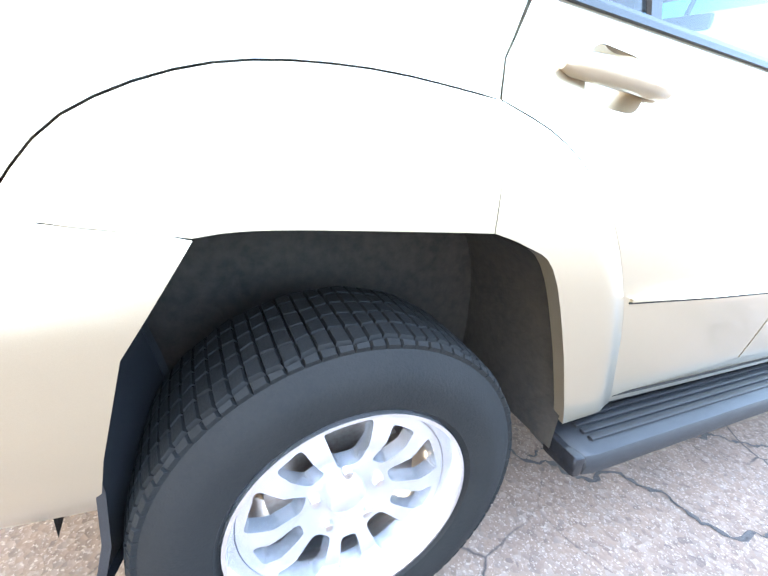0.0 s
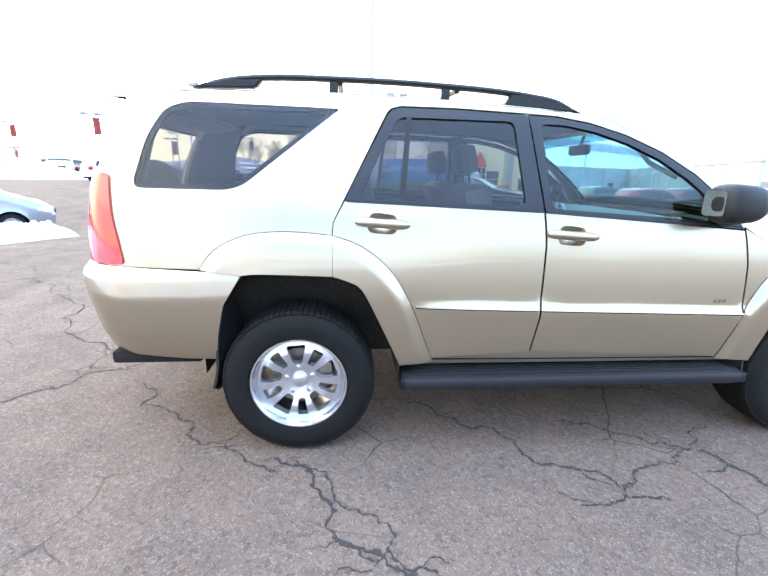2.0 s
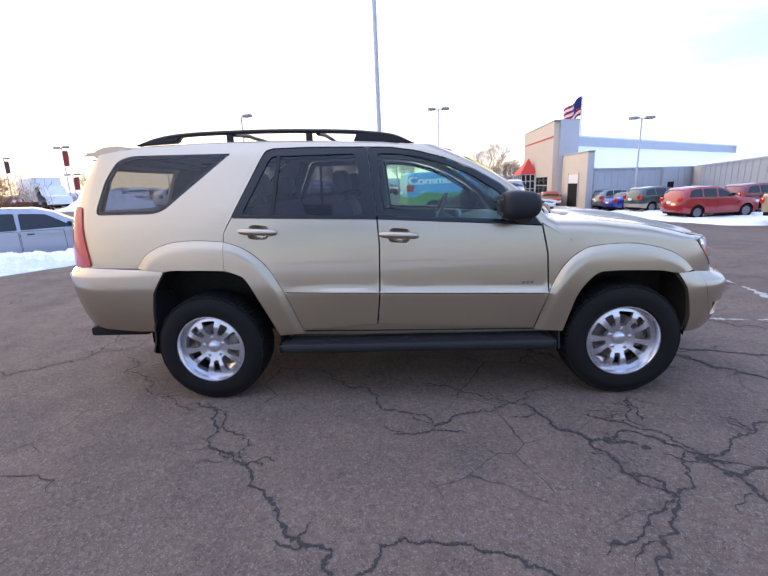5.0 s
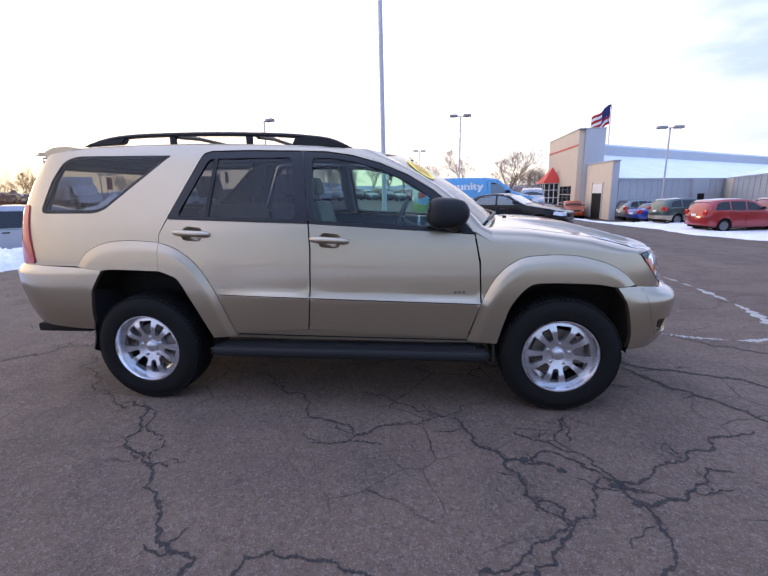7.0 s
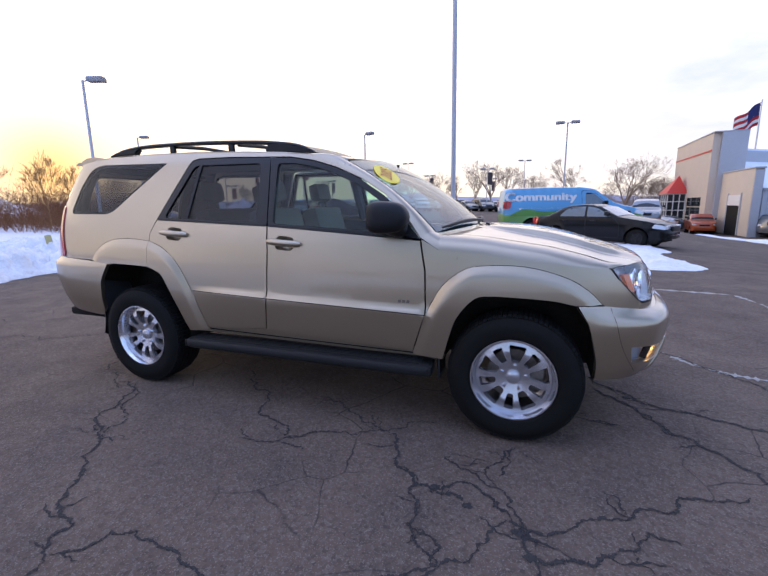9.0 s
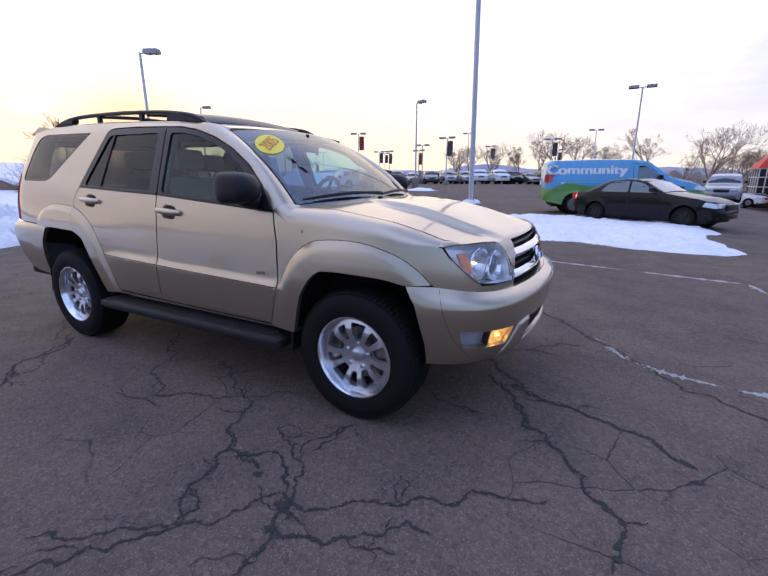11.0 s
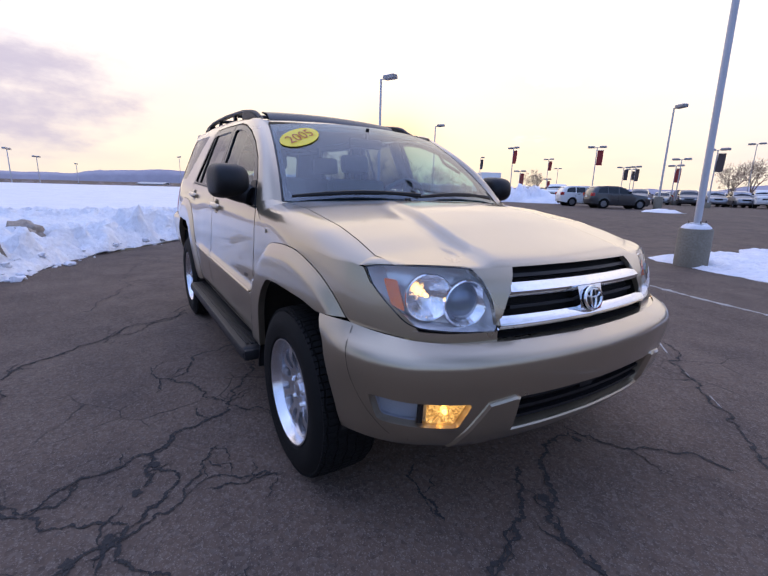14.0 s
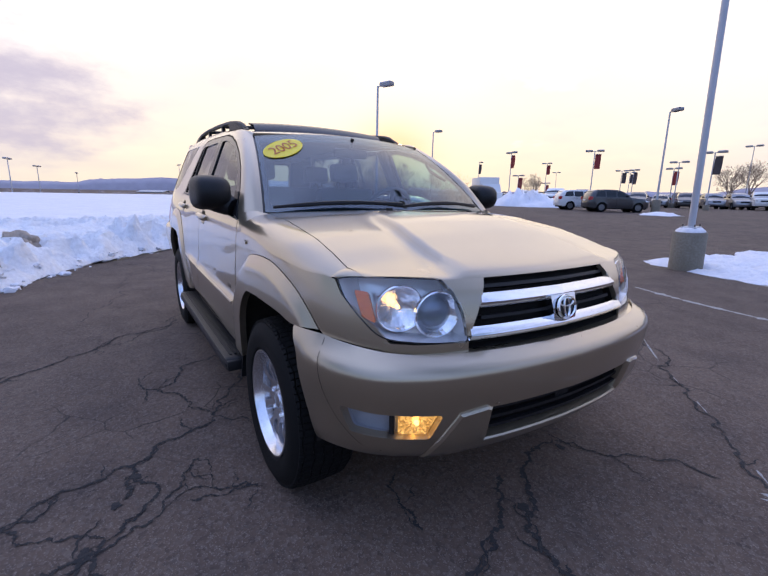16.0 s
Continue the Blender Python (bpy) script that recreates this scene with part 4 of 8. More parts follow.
ry = lambda x: abs(wrap(x, float(np.interp(x, [p[0] for p in ROOF_LINE], [p[1] for p in ROOF_LINE])))[1]) if x < 1.42 else 0.0
roof_pts = [(x, -0.628) for x in (-0.84, -0.4, 0, 0.4, 0.8, 1.2)] + [(1.42, -0.632), (1.55, -0.625), (1.655, -0.605)] + [(1.655 + 0.085 * (1 - (y / 0.605) ** 2), y) for y in np.linspace(-0.5, 0.5, 9)]
roof_pts += [(1.655, 0.605), (1.55, 0.625), (1.42, 0.632)] + [(x, 0.628) for x in (1.2, 0.8, 0.4, 0, -0.4, -0.84)]
part("roof", sheet(roof_pts, lambda x, y: (x, y, roof_z(x, y)), 0.06, rim=0.02, heart=(0.5, 0, 0.5)), M_GOLD, suv)
# the ditch between roof and body side
for side in (1, -1):
    a = [wrap(x, z) for x, z in spline(ROOF_LINE, 5)]
    b = [(p[0], -0.626, roof_z(p[0], 0.626)) for p in a]
    m = loft([a, [((p[0] + q[0]) / 2, (p[1] + q[1]) / 2, max(p[2], q[2]) + 0.003) for p, q in zip(a, b)], b], heart=(0.5, 0, 0.9))
    part("roof_edge", m if side > 0 else mirrored(m), M_GOLD, suv)

# windscreen and pillars


def screen(u, v):
    c = 1 - u * u
    xb, xt = 2.285 + 0.165 * c, 1.660 + 0.085 * c
    zb, zt = 1.160 + 0.012 * c, 1.612 + 0.034 * c
    x = xb + (xt - xb) * v + 0.035 * 4 * v * (1 - v) * 0.7
    z = zb + (zt - zb) * v + 0.030 * 4 * v * (1 - v) * 0.7
    return (x, u * (0.742 + (0.612 - 0.742) * v), z)


ws = part("windscreen", sheet([(-0.985, 0.0), (0.985, 0.0), (0.985, 1.0), (-0.985, 1.0)], screen, 0.08, rim=0.0), M_WIND, suv, "clear windscreen")
ws.visible_shadow = False
black_band = sheet([(-1, -0.03), (1, -0.03), (1, 1.02), (-1, 1.02)], lambda u, v: tuple(Vector(screen(u, v)) + Vector((-0.004, 0, -0.004))), 0.06, holes=[rounded([(-0.95, 0.07), (0.95, 0.07), (0.95, 0.965), (-0.95, 0.965)], 0.05)], rim=0)
part("windscreen_seal", black_band, M_GLOSSBLACK, suv)
shade = sheet([(-0.95, 0.86), (0.95, 0.86), (0.95, 0.97), (-0.95, 0.97)], lambda u, v: tuple(Vector(screen(u, v)) + Vector((-0.003, 0, -0.003))), 0.08, rim=0)
part("sun_strip", shade, glass("blue_sun_strip", (0.16, 0.45, 0.55)), suv).visible_shadow = False
outer = spline([(1.42, 1.660), (1.62, 1.578), (1.80, 1.498), (1.97, 1.395), (2.10, 1.285), (2.223, 1.136)], 5)
both("pillar_side", sheet([p[:2] for p in outer] + [(2.215, 1.131)] + [(x + 0.003, z + 0.005) for x, z in F_FRAME[3:8][::-1]] + [(1.42, 1.627)], skin(), 0.03, rim=0.01), M_GOLD)
for side in (1, -1):
    a = [Vector(wrap(s, z)) for s, z in outer]
    n_ = len(a) - 1
    b = [Vector(screen(-1.0, 1.0 - k / n_)) for k in range(n_ + 1)]
    rows_ = [[tuple(p * (1 - t) + q * t + Vector((0.012, -0.012, 0.018)) * 4 * t * (1 - t)) for p, q in zip(a, b)] for t in (0, 0.2, 0.4, 0.6, 0.8, 1.0)]
    m = loft(rows_, heart=(1.5, 0, 1.0), rim=0.01)
    part("windscreen_pillar", m if side > 0 else mirrored(m), M_GOLD, suv)
    # corner between roof, body side and pillar
    edge_ = [Vector((x, y, roof_z(x, y) + 0.001)) for x, y in ((1.40, -0.622), (1.45, -0.624), (1.50, -0.622), (1.55, -0.618), (1.60, -0.610), (1.662, -0.598))]
    nook = loft([[tuple(Vector(p).lerp(q, t) + Vector((0, 0, 0.006)) * 4 * t * (1 - t)) for p, q in zip([tuple(a[0] + Vector((-0.02, 0, 0)))] + [r[0] for r in rows_[1:]], edge_)] for t in (0, 0.33, 0.67, 1.0)], heart=(1.2, 0, 0.9), rim=0.004)
    part("roof_corner", nook if side > 0 else mirrored(nook), M_GOLD, suv)
    # corner between pillar foot, fender and bonnet
    pe, qe = Vector(wrap(2.223, 1.136)), Vector(screen(-1.0, 0.0))
    base_ = [pe * (1 - k / 6) + qe * (k / 6) + Vector((0.012, -0.012, 0.018)) * 4 * (k / 6) * (1 - k / 6) for k in range(7)]
    start_ = [Vector(FENDER_START[k]) for k in range(7)]
    foot = loft([[tuple(p.lerp(q, t)) for p, q in zip(base_, start_)] for t in (-0.02, 0.25, 0.5, 0.75, 1.03)], heart=(1.5, 0, 0.9), rim=0.0)
    part("pillar_foot", foot if side > 0 else mirrored(foot), M_GOLD, suv)
cowl = sheet([(y, 0.0) for y in np.linspace(-0.74, 0.74, 13)] + [(y, 1.0) for y in np.linspace(0.74, -0.74, 13)],
             lambda y, v: (2.255 + 0.165 * (1 - (y / 0.742) ** 2) + 0.055 * v, y, 1.140 + 0.008 * (1 - (y / 0.742) ** 2) - 0.012 * v), 0.2, rim=0.02, heart=(2.3, 0, 0.5))
part("cowl", cowl, M_BLACK, suv)
for y0, y1 in ((-0.70, -0.02), (-0.02, 0.62)):
    arm = []
    for k in range(9):
        y = y0 + (y1 - y0) * k / 8
        p = Vector(screen(y / 0.742, 0.012 + 0.036 * math.sin(math.pi * k / 9)))
        arm.append(tuple(p + Vector((0.018, 0, 0.02))))
    part("wiper", tube(arm, [0.007, 0.010, 0.012, 0.012, 0.013, 0.012, 0.010, 0.012, 0.014], 6), M_BLACK, suv)

# front end: headlamps, grille, bumper
LAMP = spline([(sx(3.253), 0.983), (sx(3.30), 0.993), (sy(-0.68), 0.9955), (sy(-0.58), 0.992), (sy(-0.51), 0.984), (sy(-0.475), 0.950), (sy(-0.448), 0.880), (sy(-0.435), 0.785),
               (sy(-0.50), 0.783), (sy(-0.60), 0.788), (sx(3.395), 0.805), (sx(3.345), 0.86), (sx(3.285), 0.928)], 4)
for side in (1, -1):
    tr = (lambda b: b) if side > 0 else mirrored
    bowl_ = part("headlamp", tr(recess([p[:2] for p in LAMP], wrap, 0.105)), M_LAMPBODY, suv, "clear headlamp with two round reflectors")
    lens = part("lens", tr(sheet([p[:2] for p in LAMP], skin(0.006), 0.03, rim=0.0)), M_CLEAR, bowl_, "clear plastic lens")
    lens.visible_shadow = False
    part("lamp_rim", tr(sheet(shrink([p[:2] for p in LAMP], -0.002), skin(0.002), 0.03, holes=[shrink([p[:2] for p in LAMP], 0.002)], rim=0.004)), M_BLACK, bowl_)
    for (yy, zz, rr) in ((-0.652, 0.886, 0.080), (-0.520, 0.864, 0.080)):
        c = Vector(wrap(sy(yy), zz, -0.058))
        nrm = (Vector(wrap(sy(yy), zz, 0.02)) - c).normalized()
        nrm = (nrm + Vector((0.9, 0, 0))).normalized()
        mt = Matrix.Translation(c) @ nrm.to_track_quat("Z", "Y").to_matrix().to_4x4()
        cup_ = turned(lathe([(0.010, -0.040), (0.024, -0.037), (0.038, -0.029), (0.052, -0.018), (0.066, -0.004), (rr - 0.004, 0.009), (rr, 0.012), (rr + 0.003, 0.008), (rr + 0.003, -0.006)], 34, "z"), mt)
        part("reflector", tr(cup_), M_REFLECTOR, bowl_, smooth=False)
        if yy < -0.6:
            part("bulb_cap", tr(turned(lathe([(0.0, -0.010), (0.006, -0.013), (0.008, -0.024), (0.007, -0.038)], 16, "z"), mt)), M_DRL, bowl_, "lit bulb")
            for k in range(9):
                x = -0.064 + 0.016 * k
                h = math.sqrt(max(0.0, 0.074 ** 2 - x * x))
                rib = turned(tube([(x, -h, 0.002 + 0.10 * (h - 0.06)), (x, 0, -0.004), (x, h, 0.002 + 0.10 * (h - 0.06))], 0.0012, 5), mt)
                part("lens_flute", tr(rib), M_CLEAR, bowl_)
        else:
            part("projector_lens", tr(turned(lathe([(0.0, 0.010), (0.020, 0.008), (0.040, 0.002), (0.052, -0.006), (0.057, -0.016)], 32, "z"), mt)), M_PROJ, bowl_)
    am = sheet(rounded([(sx(3.312), 0.952), (sx(3.352), 0.948), (sx(3.378), 0.848), (sx(3.343), 0.868)], 0.010), skin(-0.006), 0.02, rim=0.02)
    part("amber_marker", tr(am), M_AMBER, bowl_)
    part("headlamp_filler", tr(sheet([(sx(3.398), 0.788), (sx(3.395), 0.758), (sy(-0.60), 0.750), (sy(-0.432), 0.748), (sy(-0.432), 0.781), (sy(-0.60), 0.7815)], skin(0.004), 0.03, rim=0.02)), M_GOLD, suv)

GR = [(sy(-0.345), 0.982), (sy(-0.402), 0.86), (sy(-0.428), 0.80), (sy(-0.428), 0.756), (sy(0.428), 0.756), (sy(0.428), 0.80), (sy(0.402), 0.86), (sy(0.345), 0.982)]
grille = part("grille", recess(GR, wrap, 0.05), M_DARK, suv, "black grille with two chrome bars and a round badge")
for z0, z1, w0, w1, off in ((0.886, 0.936, 0.392, 0.372, 0.014), (0.778, 0.828, 0.430, 0.425, 0.016)):
    zm = (z0 + z1) / 2
    bar = sheet(rounded([(sy(-w0), z0), (sy(w0), z0), (sy(w1), z1), (sy(-w1), z1)], 0.008), lambda s, z, zm=zm, h=(z1 - z0) / 2, off=off: wrap(s, z, off - 0.020 * ((z - zm) / h) ** 2), 0.016, rim=0.03)
    part("chrome_bar", bar, M_CHROME, grille, "chrome grille bar")
part("badge_surround", sheet(rounded([(S_FRONT - 0.060, 0.806), (S_FRONT + 0.060, 0.806), (S_FRONT + 0.070, 0.908), (S_FRONT - 0.070, 0.908)], 0.006), lambda s, z: wrap(s, z, 0.012), 0.03, rim=0.03), M_CHROME, grille)
bc = Vector(wrap(S_FRONT, 0.858, 0.014))
bturn = Matrix.Translation(bc) @ Matrix.Rotation(radians(78), 4, "Y") @ Matrix.Rotation(radians(90), 4, "Z")
part("badge_disc", turned(lathe([(0.0, 0.003), (0.035, 0.004), (0.043, 0.003), (0.045, -0.006)], 32, "z"), Matrix.Translation(bc) @ Matrix.Rotation(radians(78), 4, "Y")), M_GLOSSBLACK, grille)


def ring_bm(a, b, cx, cy, r=0.0055):
    bm = bmesh.new()
    pts = [(cx + a * math.cos(t), cy + b * math.sin(t), 0.005) for t in (2 * math.pi * k / 32 for k in range(33))]
    add_tube(bm, pts, r, 6, False)
    return bm


badge = join(ring_bm(0.049, 0.043, 0, 0, 0.006), ring_bm(0.039, 0.015, 0, 0.019, 0.0042), ring_bm(0.015, 0.036, 0, 0.0, 0.0042))
part("badge_ring", turned(badge, bturn), M_CHROME, grille, "chrome oval badge")
for z in (0.955, 0.852):
    part("grille_slat", sheet([(sy(-0.37), z - 0.006), (sy(0.37), z - 0.006), (sy(0.37), z + 0.006), (sy(-0.37), z + 0.006)], skin(-0.018), 0.06, rim=0.02), M_BLACK, grille)

B_Z = [0.34, 0.40, 0.46, 0.54, 0.62, 0.67, 0.70, 0.722, 0.738, 0.752, 0.79]
B_O = [-0.01, 0.045, 0.070, 0.086, 0.098, 0.100, 0.096, 0.084, 0.064, 0.024, 0.002]


def bump_skin(s, z):
    sr_ = s if s < S_FRONT else 2 * S_FRONT - s
    f = min(1.0, max(0.0, (sr_ - 3.12) / 0.33))
    side = np.interp(z, [0.36, 0.5, 0.66, 0.76, 0.79], [0.024, 0.036, 0.040, 0.030, 0.014])
    return wrap(s, z, float(f * np.interp(z, B_Z, B_O) + (1 - f) * side))


def bump_deep(s, z, off):
    p, q = Vector(bump_skin(s, z)), Vector(wrap(s, z, 0.2)) - Vector(wrap(s, z, 0.0))
    return p + q.normalized() * off


half = [(sx(3.185), 0.385), (sx(3.175), 0.50), (sx(3.125), 0.70), (sx(3.075), 0.794), (sx(3.21), 0.795), (sx(3.30), 0.782), (sx(3.40), 0.764), (sy(-0.60), 0.757), (sy(-0.43), 0.754), (sy(-0.2), 0.753)]
low = [(sy(-0.30), 0.350), (sy(-0.52), 0.356), (sx(3.40), 0.375)]
flip = lambda q: [(2 * S_FRONT - s, z) for s, z in q[::-1]]
bumper_line = half + flip(half) + flip(low) + low
MOUTH = [(sy(-0.375), 0.432), (sy(0.375), 0.432), (sy(0.385), 0.570), (sy(-0.385), 0.570)]
FOG = rounded([(sy(-0.760), 0.487), (sy(-0.565), 0.470), (sy(-0.535), 0.566), (sy(-0.775), 0.584)], 0.015)
FOGL = [(2 * S_FRONT - s, z) for s, z in FOG[::-1]]
bumper = part("front_bumper", sheet(shrink(bumper_line), bump_skin, 0.025, holes=[MOUTH, FOG, FOGL], rim=0.03, rows=[lambda s, k=k: k for k in (0.70, 0.715, 0.73, 0.742)]), M_GOLD, suv)
part("lower_intake", recess(shrink(MOUTH, -0.001), bump_deep, 0.07), M_DARK, bumper)
for z in (0.472, 0.508, 0.544):
    part("intake_slat", sheet([(sy(-0.38), z - 0.006), (sy(0.38), z - 0.006), (sy(0.38), z + 0.006), (sy(-0.38), z + 0.006)], skin(0.058), 0.05, rim=0.02), M_BLACK, bumper)
s0, s1 = sx(3.30), 2 * S_FRONT - sx(3.30)
part("bumper_shelf", loft([[wrap(s0 + (s1 - s0) * k / 40, 0.7505, off) for k in range(41)] for off in (-0.05, 0.0, 0.022)], rim=0.0, heart=(3, 0, 0)), M_GOLD, bumper)
# the angular lip that frames the intake, one bevelled moulding
lip_r = [(sy(-0.396), 0.583), (sy(-0.490), 0.566), (sy(-0.528), 0.490), (sy(-0.565), 0.415), (sy(-0.58), 0.362)]
lip_line = lip_r + [(sy(-0.3), 0.351), (sy(0.3), 0.351)] + [(2 * S_FRONT - s, z) for s, z in lip_r[::-1]] + [(sy(0.376), 0.573), (sy(0.372), 0.438), (sy(-0.372), 0.438), (sy(-0.376), 0.573)]


def raised(s, z, up):
    p, q = Vector(bump_skin(s, z)), Vector(wrap(s, z, 0.2)) - Vector(wrap(s, z, 0.0))
    return p + q.normalized() * up


lip_bm = sheet(shrink(lip_line, 0.012), lambda s, z: raised(s, z, 0.013), 0.03, rim=0.0)
for g0, u0, g1, u1 in ((-0.002, -0.006, 0.003, 0.006), (0.003, 0.006, 0.012, 0.013)):
    pa, pb = shrink(lip_line, g0), shrink(lip_line, g1)
    for i in range(len(pa)):
        j = (i + 1) % len(pa)
        k = max(1, int(math.hypot(pb[j][0] - pb[i][0], pb[j][1] - pb[i][1]) / 0.03 + 0.5))
        ra, rb = [], []
        for m_ in range(k + 1):
            t = m_ / k
            ra.append(lip_bm.verts.new(raised(pa[i][0] + (pa[j][0] - pa[i][0]) * t, pa[i][1] + (pa[j][1] - pa[i][1]) * t, u0)))
            rb.append(lip_bm.verts.new(raised(pb[i][0] + (pb[j][0] - pb[i][0]) * t, pb[i][1] + (pb[j][1] - pb[i][1]) * t, u1)))
        for m_ in range(k):
            lip_bm.faces.new((ra[m_], ra[m_ + 1], rb[m_ + 1], rb[m_]))
bmesh.ops.remove_doubles(lip_bm, verts=lip_bm.verts, dist=0.0008)
bmesh.ops.recalc_face_normals(lip_bm, faces=lip_bm.faces)
part("bumper_lip", lip_bm, M_GOLD, bumper, "angular body-coloured lower lip", sharp=30)
# fog lamps
for q in (1, -1):
    tr = (lambda b: b) if q > 0 else mirrored
    fogb = part("fog_lamp", tr(recess(shrink(FOG, -0.001), bump_deep, 0.055)), M_GALV, suv, "fog lamp and turn lamp behind one clear lens")
    fl = part("fog_lens", tr(sheet(shrink(FOG, 0.002), lambda s, z: Vector(bump_skin(s, z)) + Vector((-0.004, 0.001, 0)), 0.03, rim=0)), M_CLEAR, fogb)
    fl.visible_shadow = False
    part("fog_divider", tr(sheet([(sy(-0.668), 0.481), (sy(-0.655), 0.480), (sy(-0.655), 0.573), (sy(-0.668), 0.574)], lambda s, z: Vector(bump_skin(s, z)) + Vector((-0.02, 0.006, 0)), 0.03, rim=0.03)), M_DARK, fogb)
    lit = [(sy(-0.650), 0.484), (sy(-0.572), 0.477), (sy(-0.545), 0.560), (sy(-0.650), 0.571)]
    part("fog_reflector", tr(sheet(rounded(lit, 0.01), lambda s, z: bump_deep(s, z, -0.020 - 0.022 * math.exp(-((s - sy(-0.60)) / 0.03) ** 2 - ((z - 0.522) / 0.03) ** 2)), 0.012, rim=0.01)), M_LAMPLIT, fogb, "amber reflector that glows in place of mirrored bulb light", smooth=False)
    cc = Vector(bump_deep(sy(-0.60), 0.522, -0.030))
    mt = Matrix.Translation(cc) @ Vector((1, -0.35, 0)).to_track_quat("Z", "Y").to_matrix().to_4x4()
    part("fog_bulb", tr(turned(lathe([(0.0, 0.006), (0.007, 0.003), (0.009, -0.006), (0.006, -0.014)], 14, "z"), mt)), M_LAMP_ON, fogb, "lit amber bulb")
for q in (1, -1):
    seam_l = spline([(sx(3.235), 0.783), (sx(3.240), 0.72), (sx(3.262), 0.62), (sx(3.305), 0.52), (sx(3.36), 0.43)], 5)
    sl = loft([[bump_deep(s + d, z, 0.0012) for s, z in seam_l] for d in (-0.0009, 0.0009)], rim=0.0)
    part("bumper_seam", sl if q > 0 else mirrored(sl), M_DARK, bumper)
    al = sheet(rounded([(sy(-0.652), 0.482), (sy(-0.572), 0.475), (sy(-0.545), 0.560), (sy(-0.652), 0.570)], 0.01), lambda s, z: bump_deep(s, z, -0.012), 0.03, rim=0.0)
    ob = part("amber_lens", al if q > 0 else mirrored(al), M_AMBERLENS, bumper, "amber glowing fog lens")
    ob.visible_shadow = False
part("valance", loft([[wrap(sx(3.22) + (2 * S_FRONT - 2 * sx(3.22)) * k / 24, z, o) for k in range(25)] for z, o in ((0.40, -0.03), (0.37, -0.05), (0.335, -0.10))]), M_DARK, bumper)
# small sensor in the upper face of the lower intake
part("tow_cover", sheet(rounded([(sy(-0.05), 0.505), (sy(0.02), 0.505), (sy(0.02), 0.545), (sy(-0.05), 0.545)], 0.01), skin(0.05), 0.03, rim=0.02), M_BLACK, bumper)

# rear: bumper, tailgate, spoiler
rb = [(-0.40, 0.47), (-0.375, 0.60), (-0.335, 0.76), (-0.25, 0.900), (-0.30, 0.913), (-0.435, 0.9245), (-0.77, 0.940), (sr(-0.5), 0.943)]
rb_low = [(sr(-0.5), 0.52), (-0.95, 0.515), (-0.80, 0.49), (-0.55, 0.47)]
rflip = lambda q: [(2 * S_REAR - s, z) for s, z in q[::-1]]
RB_Z, RB_O = [0.46, 0.52, 0.62, 0.80, 0.89, 0.94], [-0.03, 0.0, 0.022, 0.04, 0.038, 0.006]


def rear_skin(s, z):
    t = min(1.0, max(0.0, (-0.25 - (s if s > S_REAR else 2 * S_REAR - s)) / 0.5))
    return wrap(s, z, float((0.5 + 0.7 * t) * np.interp(z, RB_Z, RB_O)))


part("rear_bumper", sheet(shrink(rb + rflip(rb) + rflip(rb_low) + rb_low), rear_skin, 0.03, rim=0.03, rows=[lambda s, k=k: k for k in (0.62, 0.70, 0.79, 0.81, 0.87, 0.89, 0.91)]), M_GOLD, suv)
gate = [(sr(-0.58), 0.945), (sr(-0.60), 1.26), (sr(-0.62), 1.30), (sr(-0.62), 1.66), (sr(0.62), 1.66), (sr(0.62), 1.30), (sr(0.60), 1.26), (sr(0.58), 0.945)]
gwin = rounded([(sr(-0.52), 1.22), (sr(-0.50), 1.60), (sr(0.50), 1.60), (sr(0.52), 1.22)], 0.05)
gt = part("tailgate", sheet(shrink(gate), skin(), 0.06, holes=[gwin], rim=0.02), M_GOLD, suv)
part("rear_glass", sheet(shrink(gwin, -0.004), skin(-0.006), 0.08, rim=0), M_TINT2, gt)
sp = loft([[(x, y, z + 0.012 * (1 - (y / 0.62) ** 2)) for y in np.linspace(-0.64, 0.64, 15)] for x, z in ((-0.50, 1.722), (-0.60, 1.738), (-0.70, 1.734), (-0.765, 1.712), (-0.785, 1.69), (-0.77, 1.665), (-0.70, 1.650), (-0.58, 1.66))], heart=(-0.68, 0, 1.70))
for s_ in (-1, 1):
    f_ = [w for w in sp.verts if abs(w.co.y - s_ * 0.64) < 1e-4]
    bmesh.ops.contextual_create(sp, geom=f_)
part("roof_spoiler", sp, M_GOLD, suv, "body-coloured spoiler over the tailgate", sharp=30)
part("rear_roof_corner", sheet([(x, y) for x, y in ((-0.58, -0.63), (-0.58, 0.63), (-0.86, 0.63), (-0.86, -0.63))], lambda x, y: (x, y, roof_z(x, y) - 0.012), 0.1, rim=0.01, heart=(0, 0, 0)), M_GOLD, suv)
part("hitch_receiver", box(-1.06, -0.55, -0.05, 0.05, 0.42, 0.50, 0.01), M_DARK, suv)
part("exhaust_pipe", tube([(-0.98, -0.48, 0.44), (-0.6, -0.50, 0.45), (-0.2, -0.45, 0.55)], [0.034, 0.034, 0.03], 14), M_STEEL, suv)
part("tow_bar", join(box(-0.80, -0.70, -0.60, 0.60, 0.44, 0.52, 0.015), box(-0.93, -0.50, -0.80, -0.56, 0.425, 0.49, 0.02)), M_DARK, suv)

